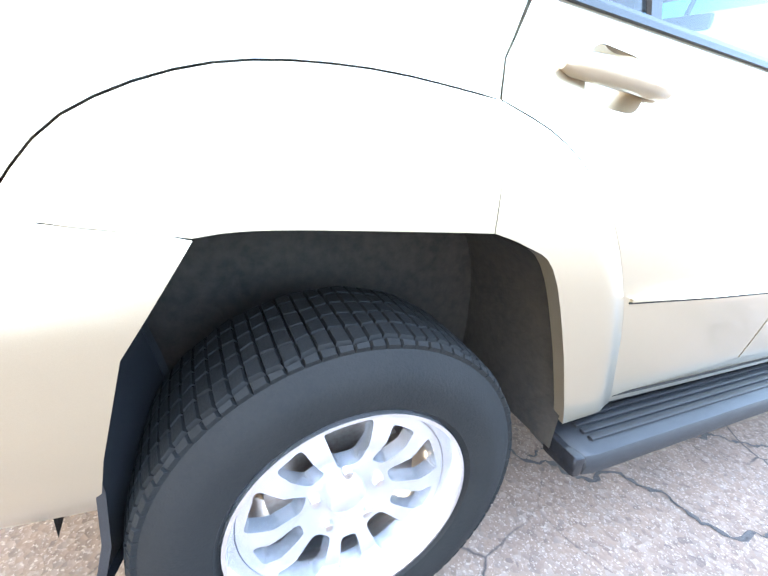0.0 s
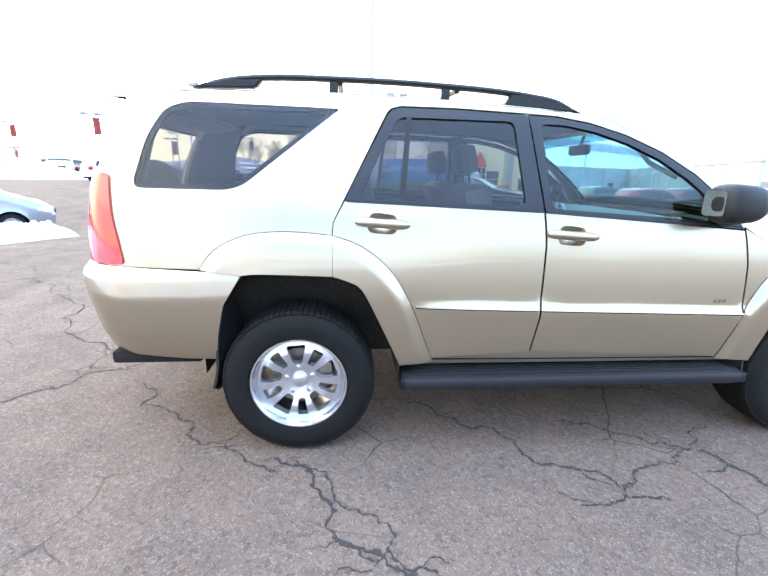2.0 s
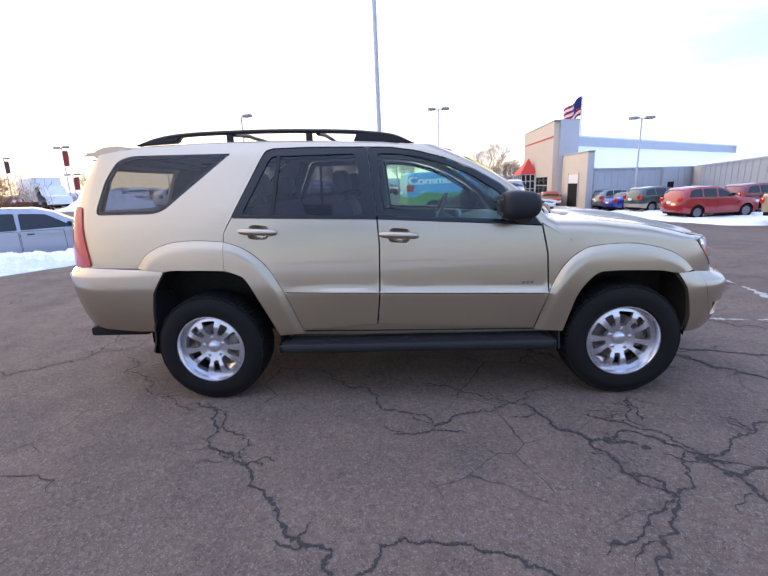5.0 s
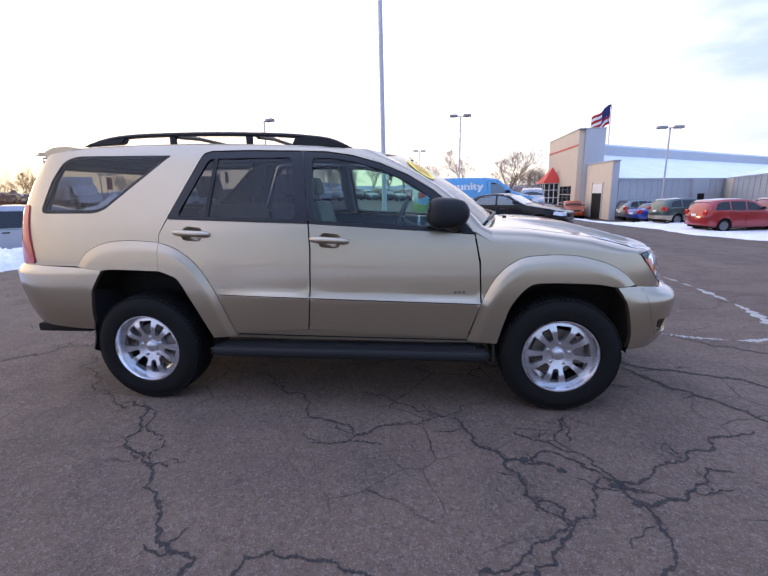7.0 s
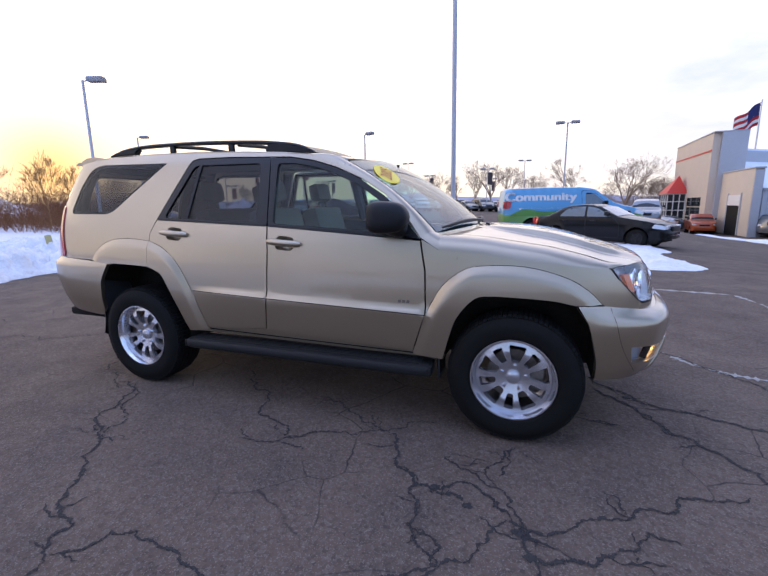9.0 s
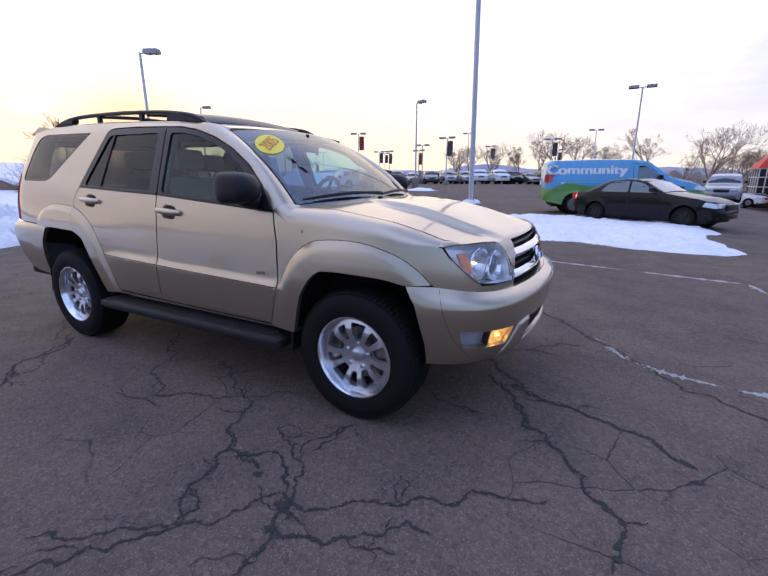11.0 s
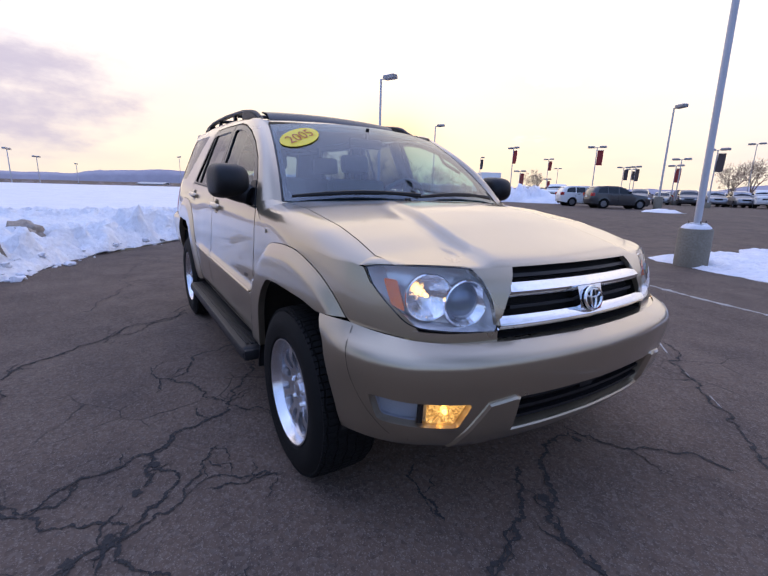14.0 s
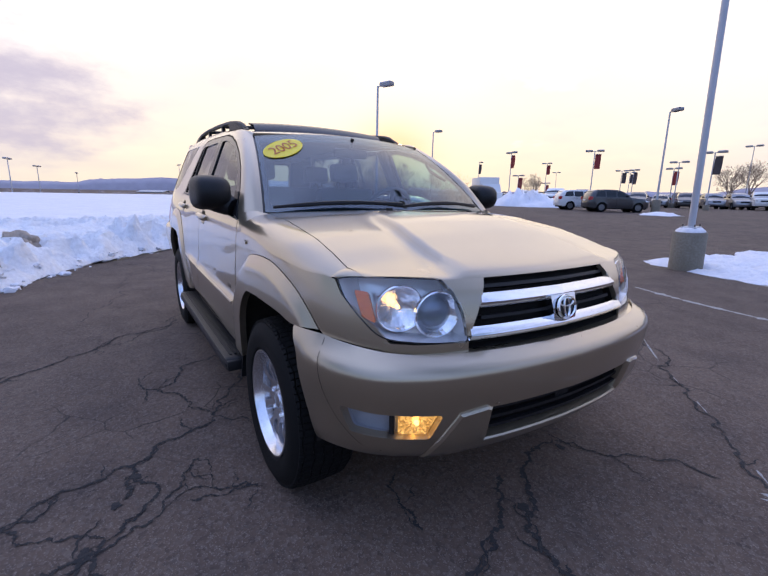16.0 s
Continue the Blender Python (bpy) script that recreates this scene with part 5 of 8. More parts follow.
# sills and running boards
for q in (1, -1):
    tr = (lambda b: b) if q > 0 else mirrored
    part("sill", tr(sheet([(0.50, 0.435), (2.37, 0.425), (2.20, 0.46), (1.158, 0.50), (0.66, 0.472)], skin(-0.012), 0.05, rim=0.05)), M_GOLD, suv)
    part("sill_strip", tr(sheet([(0.66, 0.462), (2.19, 0.446), (2.19, 0.441), (0.66, 0.456)], skin(-0.009), 0.05, rim=0.012)), M_DARK, suv)
    prof = [(-0.800, 0.395), (-0.935, 0.400), (-0.962, 0.392), (-0.972, 0.370), (-0.966, 0.340), (-0.945, 0.325), (-0.80, 0.335)]
    bm = bmesh.new()
    st = [(0.50, 0.75), (0.515, 0.95), (0.55, 1.0)] + [(0.55 + 1.70 * k / 12, 1.0) for k in range(1, 13)] + [(2.29, 0.95), (2.305, 0.75)]
    rings = [[bm.verts.new((x, -0.86 + (y + 0.86) * k, 0.362 + (z - 0.362) * k)) for y, z in prof] for x, k in st]
    for a, b in zip(rings, rings[1:]):
        for i in range(len(prof)):
            j = (i + 1) % len(prof)
            bm.faces.new((a[i], a[j], b[j], b[i]))
    bm.faces.new(rings[0][::-1])
    bm.faces.new(rings[-1])
    bmesh.ops.recalc_face_normals(bm, faces=bm.faces)
    board = part("running_board", tr(bm), M_BLACK, suv, "black ribbed plastic running board")
    for y in (-0.835, -0.858, -0.881, -0.904, -0.927):
        part("tread_rib", tr(box(0.56, 2.24, y - 0.007, y + 0.007, 0.398, 0.4065, 0.002)), M_BLACK, board)
    for x in (0.505, 2.30):
        part("end_cap", tr(box(x - 0.018, x + 0.018, -0.962, -0.865, 0.335, 0.392, 0.014)), M_GLOSSBLACK if x < 1 else M_BLACK, board)
    part("mud_flap", tr(sheet([(-0.945, 0.33), (-0.91, 0.305), (-0.73, 0.31), (-0.72, 0.55), (-0.74, 0.72), (-0.92, 0.76), (-0.94, 0.58)], lambda y, z: (-0.43 + 0.06 * (z - 0.3) + 0.03 * math.sin(9 * (z - 0.3)) + 0.38 * (y + 0.92), y + 0.06, z), 0.05, rim=0.014, heart=(0, -0.9, 0.5))), M_BLACK, suv, "black rubber mud flap")
    part("mud_flap", tr(sheet([(-0.905, 0.31), (-0.74, 0.31), (-0.74, 0.58), (-0.875, 0.58)], lambda y, z: (2.345 - 0.03 * (z - 0.33), y, z), 0.06, rim=0.012, heart=(2.8, -0.9, 0.5))), M_BLACK, suv)
    for cx, top, r in ((0.0, 0.915, 0.485), (2.79, 0.815, 0.455)):
        ring_pts = [(cx + r * math.copysign(abs(math.cos(t)) ** 0.75, math.cos(t)), 0.37 + (top - 0.37) * 1.02 * math.sin(t) ** 0.55) for t in (math.pi * (0.025 + 0.95 * k / 20) for k in range(21))]
        ring_pts = [(ring_pts[0][0], 0.36)] + ring_pts + [(ring_pts[-1][0], 0.36)]
        bm = bmesh.new()
        rws = [[bm.verts.new((min(x, 3.18), max(y, -0.89 + 0.055 * ramp01(x, 2.98, 3.14) + 0.10 * ramp01(-x, 0.38, 0.48)), z)) for x, z in ring_pts] for y in (-0.89, -0.70, -0.52)]
        for a, b in zip(rws, rws[1:]):
            for i in range(22):
                bm.faces.new((a[i], b[i], b[i + 1], a[i + 1]))
        bm.faces.new(rws[-1])
        part("wheel_well", tr(bm), M_LINER, suv, "dark dusty inner wheel well")
part("underbody", join(box(-0.55, 3.15, -0.50, 0.50, 0.34, 0.50, 0.03), box(0.70, 2.24, -0.80, 0.80, 0.40, 0.46, 0.02)), M_DARK, suv)
part("rear_axle", join(tube([(0, -0.72, 0.37), (0, 0.72, 0.37)], 0.045, 10), turned(lathe([(0.0, -0.12), (0.10, -0.08), (0.13, 0), (0.10, 0.08), (0, 0.12)], 16, "y"), Matrix.Translation((0, 0.05, 0.37)))), M_DARK, suv)
part("front_axle", tube([(2.79, -0.72, 0.37), (2.79, 0.72, 0.37)], 0.04, 10), M_DARK, suv)

# roof rack
for q in (1, -1):
    tr = (lambda b: b) if q > 0 else mirrored
    rail_line = spline([(-0.47, -0.585, 1.738), (-0.36, -0.585, 1.768), (-0.22, -0.585, 1.788), (0.0, -0.585, 1.797), (0.45, -0.585, 1.793), (0.9, -0.585, 1.773), (1.13, -0.585, 1.752), (1.28, -0.585, 1.728), (1.40, -0.585, 1.684)], 4)
    bm = bmesh.new()
    rings = []
    for i, (x, y, z) in enumerate(rail_line):
        e = min(1.0, min(x + 0.47, 1.40 - x) / 0.08)
        h, w = 0.008 + 0.007 * e, 0.012 + 0.010 * e
        rings.append([bm.verts.new((x, y + w * math.cos(a), z + h * math.sin(a))) for a in (2 * math.pi * k / 10 for k in range(10))])
    for a, b in zip(rings, rings[1:]):
        for i in range(10):
            bm.faces.new((a[i], a[(i + 1) % 10], b[(i + 1) % 10], b[i]))
    bm.faces.new(rings[0][::-1])
    bm.faces.new(rings[-1])
    bmesh.ops.recalc_face_normals(bm, faces=bm.faces)
    rail = part("roof_rail", tr(bm), M_BLACK, suv, "dark grey roof rail on solid feet")
    for pts_, w in (([(-0.50, 1.735), (-0.20, 1.742), (-0.165, 1.782), (-0.30, 1.779), (-0.42, 1.762)], 0.026), ([(1.02, 1.700), (1.44, 1.672), (1.30, 1.728), (1.14, 1.752), (1.05, 1.758)], 0.026)):
        bm = bmesh.new()
        lo = [bm.verts.new((x, -0.585 - w, z)) for x, z in pts_]
        hi = [bm.verts.new((x, -0.585 + w, z)) for x, z in pts_]
        bm.faces.new(lo)
        bm.faces.new(hi[::-1])
        for i in range(len(pts_)):
            j = (i + 1) % len(pts_)
            bm.faces.new((lo[j], lo[i], hi[i], hi[j]))
        bmesh.ops.bevel(bm, geom=list(bm.edges), offset=0.008, segments=2, affect="EDGES")
        bmesh.ops.recalc_face_normals(bm, faces=bm.faces)
        part("rail_foot", tr(bm), M_BLACK, rail)
    for x in (0.17, 0.72):
        z = roof_z(x, 0.58)
        part("rail_post", tr(box(x - 0.022, x + 0.022, -0.598, -0.572, z - 0.01, z + 0.06, 0.008)), M_BLACK, rail)
for x in (0.20, 0.78):
    z = roof_z(x, 0.58) + 0.05
    part("cross_bar", tube([(x, -0.58, z), (x, -0.3, z + 0.02), (x, 0.3, z + 0.02), (x, 0.58, z)], 0.014, 8), M_BLACK, suv)
part("sunroof_deflector", loft([[(x, y, roof_z(x, y) + h) for y in np.linspace(-0.50, 0.50, 13)] for x, h in ((1.32, 0.004), (1.27, 0.042), (1.15, 0.060), (1.145, 0.050), (1.25, 0.03), (1.31, -0.004))], heart=(1.2, 0, 1.72)), M_GLOSSBLACK, suv)

# mirrors
for q in (1, -1):
    tr = (lambda b: b) if q > 0 else mirrored
    bm = bmesh.new()
    bmesh.ops.create_cube(bm, size=1.0)
    bmesh.ops.subdivide_edges(bm, edges=bm.edges, cuts=5, use_grid_fill=True)
    for w in bm.verts:
        c = w.co * 2
        k = (abs(c.x) ** 3.6 + abs(c.y) ** 3.6 + abs(c.z) ** 3.6) ** (1 / 3.6)
        c = c / k
        w.co = Vector((0.085 * c.x * (1 - 0.25 * max(0, c.x) * (abs(c.z) ** 2 + 0.3 * abs(c.y))), 0.112 * c.y, 0.086 * c.z * (1 - 0.10 * c.x)))
    mir = part("door_mirror", tr(turned(bm, pose(2.058, -0.945, 1.255, 0, 0, 8) @ Matrix.Diagonal((1.44, 0.76, 1.03, 1)))), M_BLACK, suv, "black plastic door mirror")
    part("mirror_glass", tr(sheet(rounded([(-0.10, -0.075), (0.10, -0.075), (0.10, 0.075), (-0.10, 0.075)], 0.03), lambda u, v: (1.9355 - 0.075 * u, -0.946 + 0.52 * u, 1.257 + 0.78 * v), 0.06, rim=0.0, heart=(2.5, -1, 1.27))), M_CHROME, mir)
    part("mirror_arm", tr(tube([(2.115, -0.845, 1.180), (2.09, -0.87, 1.192), (2.07, -0.905, 1.21), (2.05, -0.95, 1.235)], [0.048, 0.056, 0.062, 0.066], 14)), M_BLACK, mir)
    part("mirror_sail", tr(sheet([(2.035, 1.163), (2.03, 1.262), (2.10, 1.264), (2.210, 1.131)], skin(0.005), 0.04, rim=0.015)), M_BLACK, suv)

# sticker inside the screen's upper corner, with the model year
st_c = (-0.765, 0.745)


def on_screen(a, b, lift=0.006):
    u, v = st_c[0] + a / 0.66, st_c[1] + b / 0.60
    p = Vector(screen(u, v))
    return p + Vector((0.65, 0, 0.76)) * lift


ell = [(0.132 * math.cos(t), 0.072 * math.sin(t)) for t in (2 * math.pi * k / 36 for k in range(36))]
tilt = radians(29)
rot = lambda a, b: (a * math.cos(tilt) - b * math.sin(tilt), a * math.sin(tilt) + b * math.cos(tilt))
sticker = part("year_sticker", sheet(ell, lambda a, b: on_screen(*rot(a, b)), 0.03, rim=0.002), M_STICKER, suv, "yellow oval windscreen sticker reading 2005")
year = text_mesh("2005", 0.092, 0.0)
for w in year.verts:
    w.co = on_screen(*rot(w.co.x, w.co.y), 0.009)
part("year_print", year, M_STICKERRED, sticker, smooth=False)

# cabin
part("cabin_floor", join(box(0.55, 2.2, -0.72, 0.72, 0.50, 0.55, 0.01), box(-0.75, 0.545, -0.50, 0.50, 0.50, 0.55, 0.01)), M_CARPET, suv)
part("tailgate_header", box(-0.80, -0.62, -0.56, 0.56, 1.62, 1.665, 0.02), M_CABIN, suv)


def seat(x, y, w, bench=False):
    st_ = part("seat", box(x - 0.27, x + 0.27, y - w / 2, y + w / 2, 0.62, 0.86, 0.06), M_LEATHER, suv, "taupe leather seat")
    bk = bmesh.new()
    add_box(bk, -0.08, 0.08, -w / 2, w / 2, 0.0, 0.52, 0.055)
    part("backrest", turned(bk, pose(x - 0.25, y, 0.80, 0, -14, 0)), M_LEATHER, st_)
    for yy in ((-0.36, 0.36) if bench else (0.0,)):
        hr = bmesh.new()
        add_box(hr, -0.055, 0.055, -0.125, 0.125, 0.575, 0.74, 0.05)
        part("head_restraint", turned(hr, pose(x - 0.25, y + yy, 0.80, 0, -12, 0)), M_LEATHER, st_)
        for d in (-0.06, 0.06):
            part("restraint_post", turned(tube([(0, d, 0.48), (0, d, 0.62)], 0.008, 6), pose(x - 0.25, y + yy, 0.80, 0, -12, 0)), M_STEEL, st_)


seat(1.28, -0.37, 0.52)
seat(1.28, 0.37, 0.52)
seat(0.66, 0.0, 1.0, True)
dash = loft([[(x, y, z - 0.02 * (y / 0.7) ** 2) for y in np.linspace(-0.70, 0.70, 9)] for x, z in ((2.28, 1.13), (2.05, 1.155), (1.92, 1.12), (1.86, 1.02), (1.90, 0.85), (2.0, 0.62))], heart=(2.3, 0, 0.8), rim=0.01)
dsh = part("dashboard", dash, M_CABIN, suv)
for y in (0.27, 0.37, 0.47):
    part("gauge", turned(lathe([(0.0, 0.0), (0.045, 0.0), (0.052, 0.012), (0.05, 0.02)], 18, "x"), pose(1.855, y, 1.115, 0, 0, 180)), M_ALLOYPAINT, dsh)
part("centre_console", box(1.84, 2.0, -0.13, 0.13, 0.66, 1.10, 0.03), M_ALLOYPAINT, dsh)
part("centre_console", box(1.02, 1.85, -0.12, 0.12, 0.55, 0.80, 0.04), M_CABIN, suv)
whl = bmesh.new()
add_tube(whl, [(0.19 * math.cos(t), 0.19 * math.sin(t), 0) for t in (2 * math.pi * k / 32 for k in range(33))], 0.017, 8, False)
for a in (0, 180, 270):
    add_tube(whl, [(0, 0, -0.02), (0.18 * math.cos(radians(a)), 0.18 * math.sin(radians(a)), 0)], 0.016, 6)
add_box(whl, -0.06, 0.06, -0.05, 0.05, -0.05, 0.005, 0.02)
part("steering_wheel", turned(whl, Matrix.Translation((1.66, 0.37, 1.13)) @ Matrix.Rotation(radians(-66), 4, "Y") @ Matrix.Rotation(radians(90), 4, "Z")), M_CABIN, suv)
part("steering_column", tube([(1.68, 0.37, 1.12), (1.95, 0.37, 0.98)], 0.04, 10), M_CABIN, suv)
part("interior_mirror", join(box(1.76, 1.79, -0.12, 0.12, 1.50, 1.565, 0.02), tube([(1.78, 0, 1.56), (1.80, 0, 1.63)], 0.012, 6)), M_BLACK, suv)
part("headliner", sheet([(x, y) for x, y in ((-0.8, -0.60), (1.62, -0.57), (1.62, 0.57), (-0.8, 0.60))], lambda x, y: (x, y, roof_z(x, y) - 0.035), 0.2, rim=0, heart=(0.4, 0, 2.5)), M_CABIN, suv)
for q in (1, -1):
    tr = (lambda b: b) if q > 0 else mirrored
    part("door_trim", tr(sheet([(0.68, 0.56), (2.05, 0.52), (2.15, 1.12), (0.25, 1.21), (0.25, 1.05), (0.45, 0.98)], skin(-0.07), 0.15, rim=0.0)), M_CABIN, suv)
    part("corner_trim", tr(sheet([(-0.70, 0.95), (-0.70, 1.27), (-0.665, 1.50), (-0.595, 1.63), (-0.54, 1.69), (sr(-0.515), 1.66), (sr(-0.535), 0.95)], skin(-0.04), 0.08, rim=0.0)), M_CABIN, suv)
    part("cargo_trim", tr(sheet([(-0.85, 1.02), (0.2, 1.02), (0.2, 1.22), (-0.3, 1.25), (-0.85, 1.26)], skin(-0.08), 0.15, rim=0.0)), M_CABIN, suv)
    for ln in ([(0.18, 1.24), (0.38, 1.64)], [(1.15, 1.2), (1.11, 1.64)]):
        part("pillar_trim", tr(tube([wrap(*p, -0.05) for p in ln], 0.045, 8)), M_CABIN, suv)
    part("grab_handle", tr(tube([wrap(1.72, 1.50, -0.05), wrap(1.80, 1.44, -0.09), wrap(1.92, 1.37, -0.06)], 0.012, 8)), M_CABIN, suv)
part("cargo_cover", box(-0.85, 0.10, -0.70, 0.70, 0.98, 1.0, 0.005), M_CARPET, suv)


# wheels: tyre, rim, ten slots, cap, nuts
def wheel_parts(parent_ob, cx, side, spin):
    bm = lathe([(0.228, 0.085), (0.238, 0.118), (0.268, 0.134), (0.305, 0.137), (0.336, 0.128), (0.357, 0.112), (0.366, 0.098), (0.370, 0.060), (0.371, 0.020), (0.371, -0.020), (0.370, -0.060), (0.366, -0.098), (0.357, -0.112), (0.33, -0.130), (0.295, -0.136), (0.25, -0.127), (0.228, -0.10)], 84)
    bm.faces.ensure_lookup_table()
    tread = [f for f in bm.faces if math.hypot(f.calc_center_median().x, f.calc_center_median().z) > 0.360]
    for w in bm.verts:
        r = math.hypot(w.co.x, w.co.z)
        if r > 0.362:
            a = math.atan2(w.co.z, w.co.x)
            w.co.y += 0.004 * math.sin(21 * a + 3 * w.co.y / 0.1)
    bmesh.ops.inset_individual(bm, faces=tread, thickness=0.0042, depth=0.0085)
    side_f = [f for f in bm.faces if abs(f.calc_center_median().y) > 0.112 and 0.340 < math.hypot(f.calc_center_median().x, f.calc_center_median().z) < 0.360]
    bmesh.ops.inset_individual(bm, faces=side_f[::2], thickness=0.003, depth=0.004)
    hub = Matrix.Translation((cx, side * (0.782 if cx < 1 else 0.769), 0.348)) @ Matrix.Rotation(radians(spin), 4, "Y")
    if side > 0:
        hub = hub @ Matrix.Rotation(radians(180), 4, "Z")
    # local: outside face at -y
    whole = part("wheel", turned(bm, hub), M_RUBBER, parent_ob, "black all-terrain tyre on a silver ten-slot alloy rim", sharp=30)
    barrel = lathe([(0.240, -0.108), (0.237, -0.124), (0.230, -0.124), (0.223, -0.112), (0.214, -0.090), (0.206, -0.06), (0.20, 0.0), (0.205, 0.10)], 64)
    part("rim", turned(barrel, hub), M_ALLOY, whole, "polished alloy rim lip")
    circle = lambda r, n=64: [(r * math.cos(2 * math.pi * k / n), r * math.sin(2 * math.pi * k / n)) for k in range(n)]
    slots = []
    for k in range(10):
        mid, wide = radians(90 + 36 * k), (k % 2 == 0)
        hi, ho = (0.0165, 0.0290) if not wide else (0.020, 0.049)
        c, s = math.cos(mid), math.sin(mid)
        r0, r1 = (0.098, 0.188) if not wide else (0.090, 0.193)
        q = rounded([(r0, -hi), (r1, -ho), (r1, ho), (r0, hi)], 0.012 if not wide else 0.014)
        slots.append([(x * c - y * s, x * s + y * c) for x, y in q])

    def face(x, z):
        r = math.hypot(x, z)
        y = -0.062 - 0.036 * min(1.0, r / 0.15) ** 1.3 + 0.012 * max(0.0, (r - 0.15) / 0.05)
        return (x, y, z)

    disc = sheet(circle(0.211), face, 0.02, holes=slots, rim=0.030, heart=(0, 0.3, 0))
    part("spokes", turned(disc, hub), M_ALLOYPAINT, whole, "silver spokes")
    part("centre_cap", turned(lathe([(0.0, -0.088), (0.022, -0.087), (0.036, -0.082), (0.041, -0.070), (0.042, -0.055)], 28), hub), M_ALLOYPAINT, whole)
    for k in range(5):
        a = radians(90 + 72 * k)
        m = Matrix.Translation((0.068 * math.cos(a), 0, 0.068 * math.sin(a)))
        part("wheel_nut", turned(lathe([(0.0, -0.086), (0.009, -0.085), (0.0115, -0.078), (0.012, -0.060)], 8), hub @ m), M_CHROME, whole)
    part("brake_disc", turned(lathe([(0.05, -0.02), (0.15, -0.02), (0.152, 0.0), (0.05, 0.0)], 40), hub), M_STEEL, whole)
    part("brake_caliper", turned(box(0.09, 0.165, -0.045, 0.05, -0.06, 0.07, 0.015), hub), M_STEEL, whole)


for cx, spin_r in ((-0.008, -4), (2.768, 6)):
    wheel_parts(suv, cx, -1, spin_r)
    wheel_parts(suv, cx, 1, 17)
suv.matrix_world = Matrix.Translation((0, 0.04, 0)) @ Matrix.Diagonal((1, 1.0437, 1, 1))

# ---------------------------------------------------------------- ground, snow, cracks, painted lines


def land(x, y):
    """The lot's gentle fall: down towards the building, a dip by the minivan, up towards the far rows."""
    h = -0.030
    h -= 0.62 * ramp01(x, 5.5, 15.0) * ramp01(y, 3.0, 11.0)
    h -= 0.35 * ramp01(x, 9.0, 16.0) * ramp01(y, 9.0, 18.0)
    h -= 0.45 * ramp01(x, 6.0, 14.0) * ramp01(y, 22.0, 42.0)
    h -= 0.55 * math.exp(-((x + 9.5) ** 2 / 14 + (y - 10.0) ** 2 / 16))
    h += 0.38 * ramp01(y, 13.0, 26.0) * ramp01(-x, -2.0, 8.0)
    return h


def spaced():
    near = list(np.arange(-16, 16.01, 0.5))
    far = [16 + 1.2 * (1.35**k - 1) / 0.35 for k in range(1, 19)]
    return [-v for v in far[::-1]] + near + far


gx = spaced()
bm = bmesh.new()
net = [[bm.verts.new((x, y, land(x, y))) for x in gx] for y in gx]
for r0, r1 in zip(net, net[1:]):
    for i in range(len(gx) - 1):
        bm.faces.new((r0[i], r0[i + 1], r1[i + 1], r1[i]))
tagged(part("ground", bm, M_ASPHALT, sharp=60), "worn grey parking-lot asphalt with many cracks", "ground", kind="structure")

crack_rng = random.Random(5)


def jagged(pts, depth, amp):
    """Fractal wandering between waypoints."""
    pts = [Vector(p) for p in pts]
    for _ in range(depth):
        out = [pts[0]]
        for a, b in zip(pts, pts[1:]):
            d = b - a
            m = (a + b) / 2 + Vector((-d.y, d.x)) * crack_rng.uniform(-amp, amp)
            out += [m, b]
        pts = out
    return pts


def ribbon(bm, pts, width, lift, ends=True):
    w = [width * crack_rng.choice((0.35, 0.55, 0.8, 1.0, 1.3, 1.9)) * crack_rng.uniform(0.8, 1.2) if ends else width * crack_rng.uniform(0.8, 1.1) for _ in pts]
    n = len(pts)
    if ends:
        for k in range(min(6, n)):
            w[n - 1 - k] *= (k + 0.3) / 6
            w[k] *= (k + 2) / 8
    prev = None
    for i, p in enumerate(pts):
        d = pts[min(i + 1, n - 1)] - pts[max(i - 1, 0)]
        d = d.normalized() if d.length > 1e-9 else Vector((1, 0))
        s = Vector((-d.y, d.x)) * w[i] / 2
        z = land(p.x, p.y)
        row = (bm.verts.new((p.x + s.x, p.y + s.y, z + lift)), bm.verts.new((p.x, p.y, z + lift - 0.001)), bm.verts.new((p.x - s.x, p.y - s.y, z + lift)))
        if prev:
            bm.faces.new((prev[0], prev[1], row[1], row[0]))
            bm.faces.new((prev[1], prev[2], row[2], row[1]))
        prev = row


def crack(width, *pts, twigs=2):
    """A crack as a flat dark ribbon on the paving, with short side cracks."""
    bm = bmesh.new()
    line = jagged(pts, 5, 0.24)
    ribbon(bm, line, width * 0.5, 0.0035)
    for _ in range(twigs):
        i = crack_rng.randrange(3, max(4, len(line) - 3))
        a = crack_rng.uniform(0, 2 * math.pi)
        ln = crack_rng.uniform(0.08, 0.24)
        p = line[min(i, len(line) - 1)]
        q = p + Vector((math.cos(a), math.sin(a))) * ln
        ribbon(bm, jagged([p, q], 4, 0.25), width * 0.3, 0.0032)
    bmesh.ops.recalc_face_normals(bm, faces=bm.faces)
    ob = part("pavement_crack", bm, M_CRACK, smooth=False)
    tagged(ob, "dark jagged crack in the asphalt", "crack", "pavement cracks", "structure")


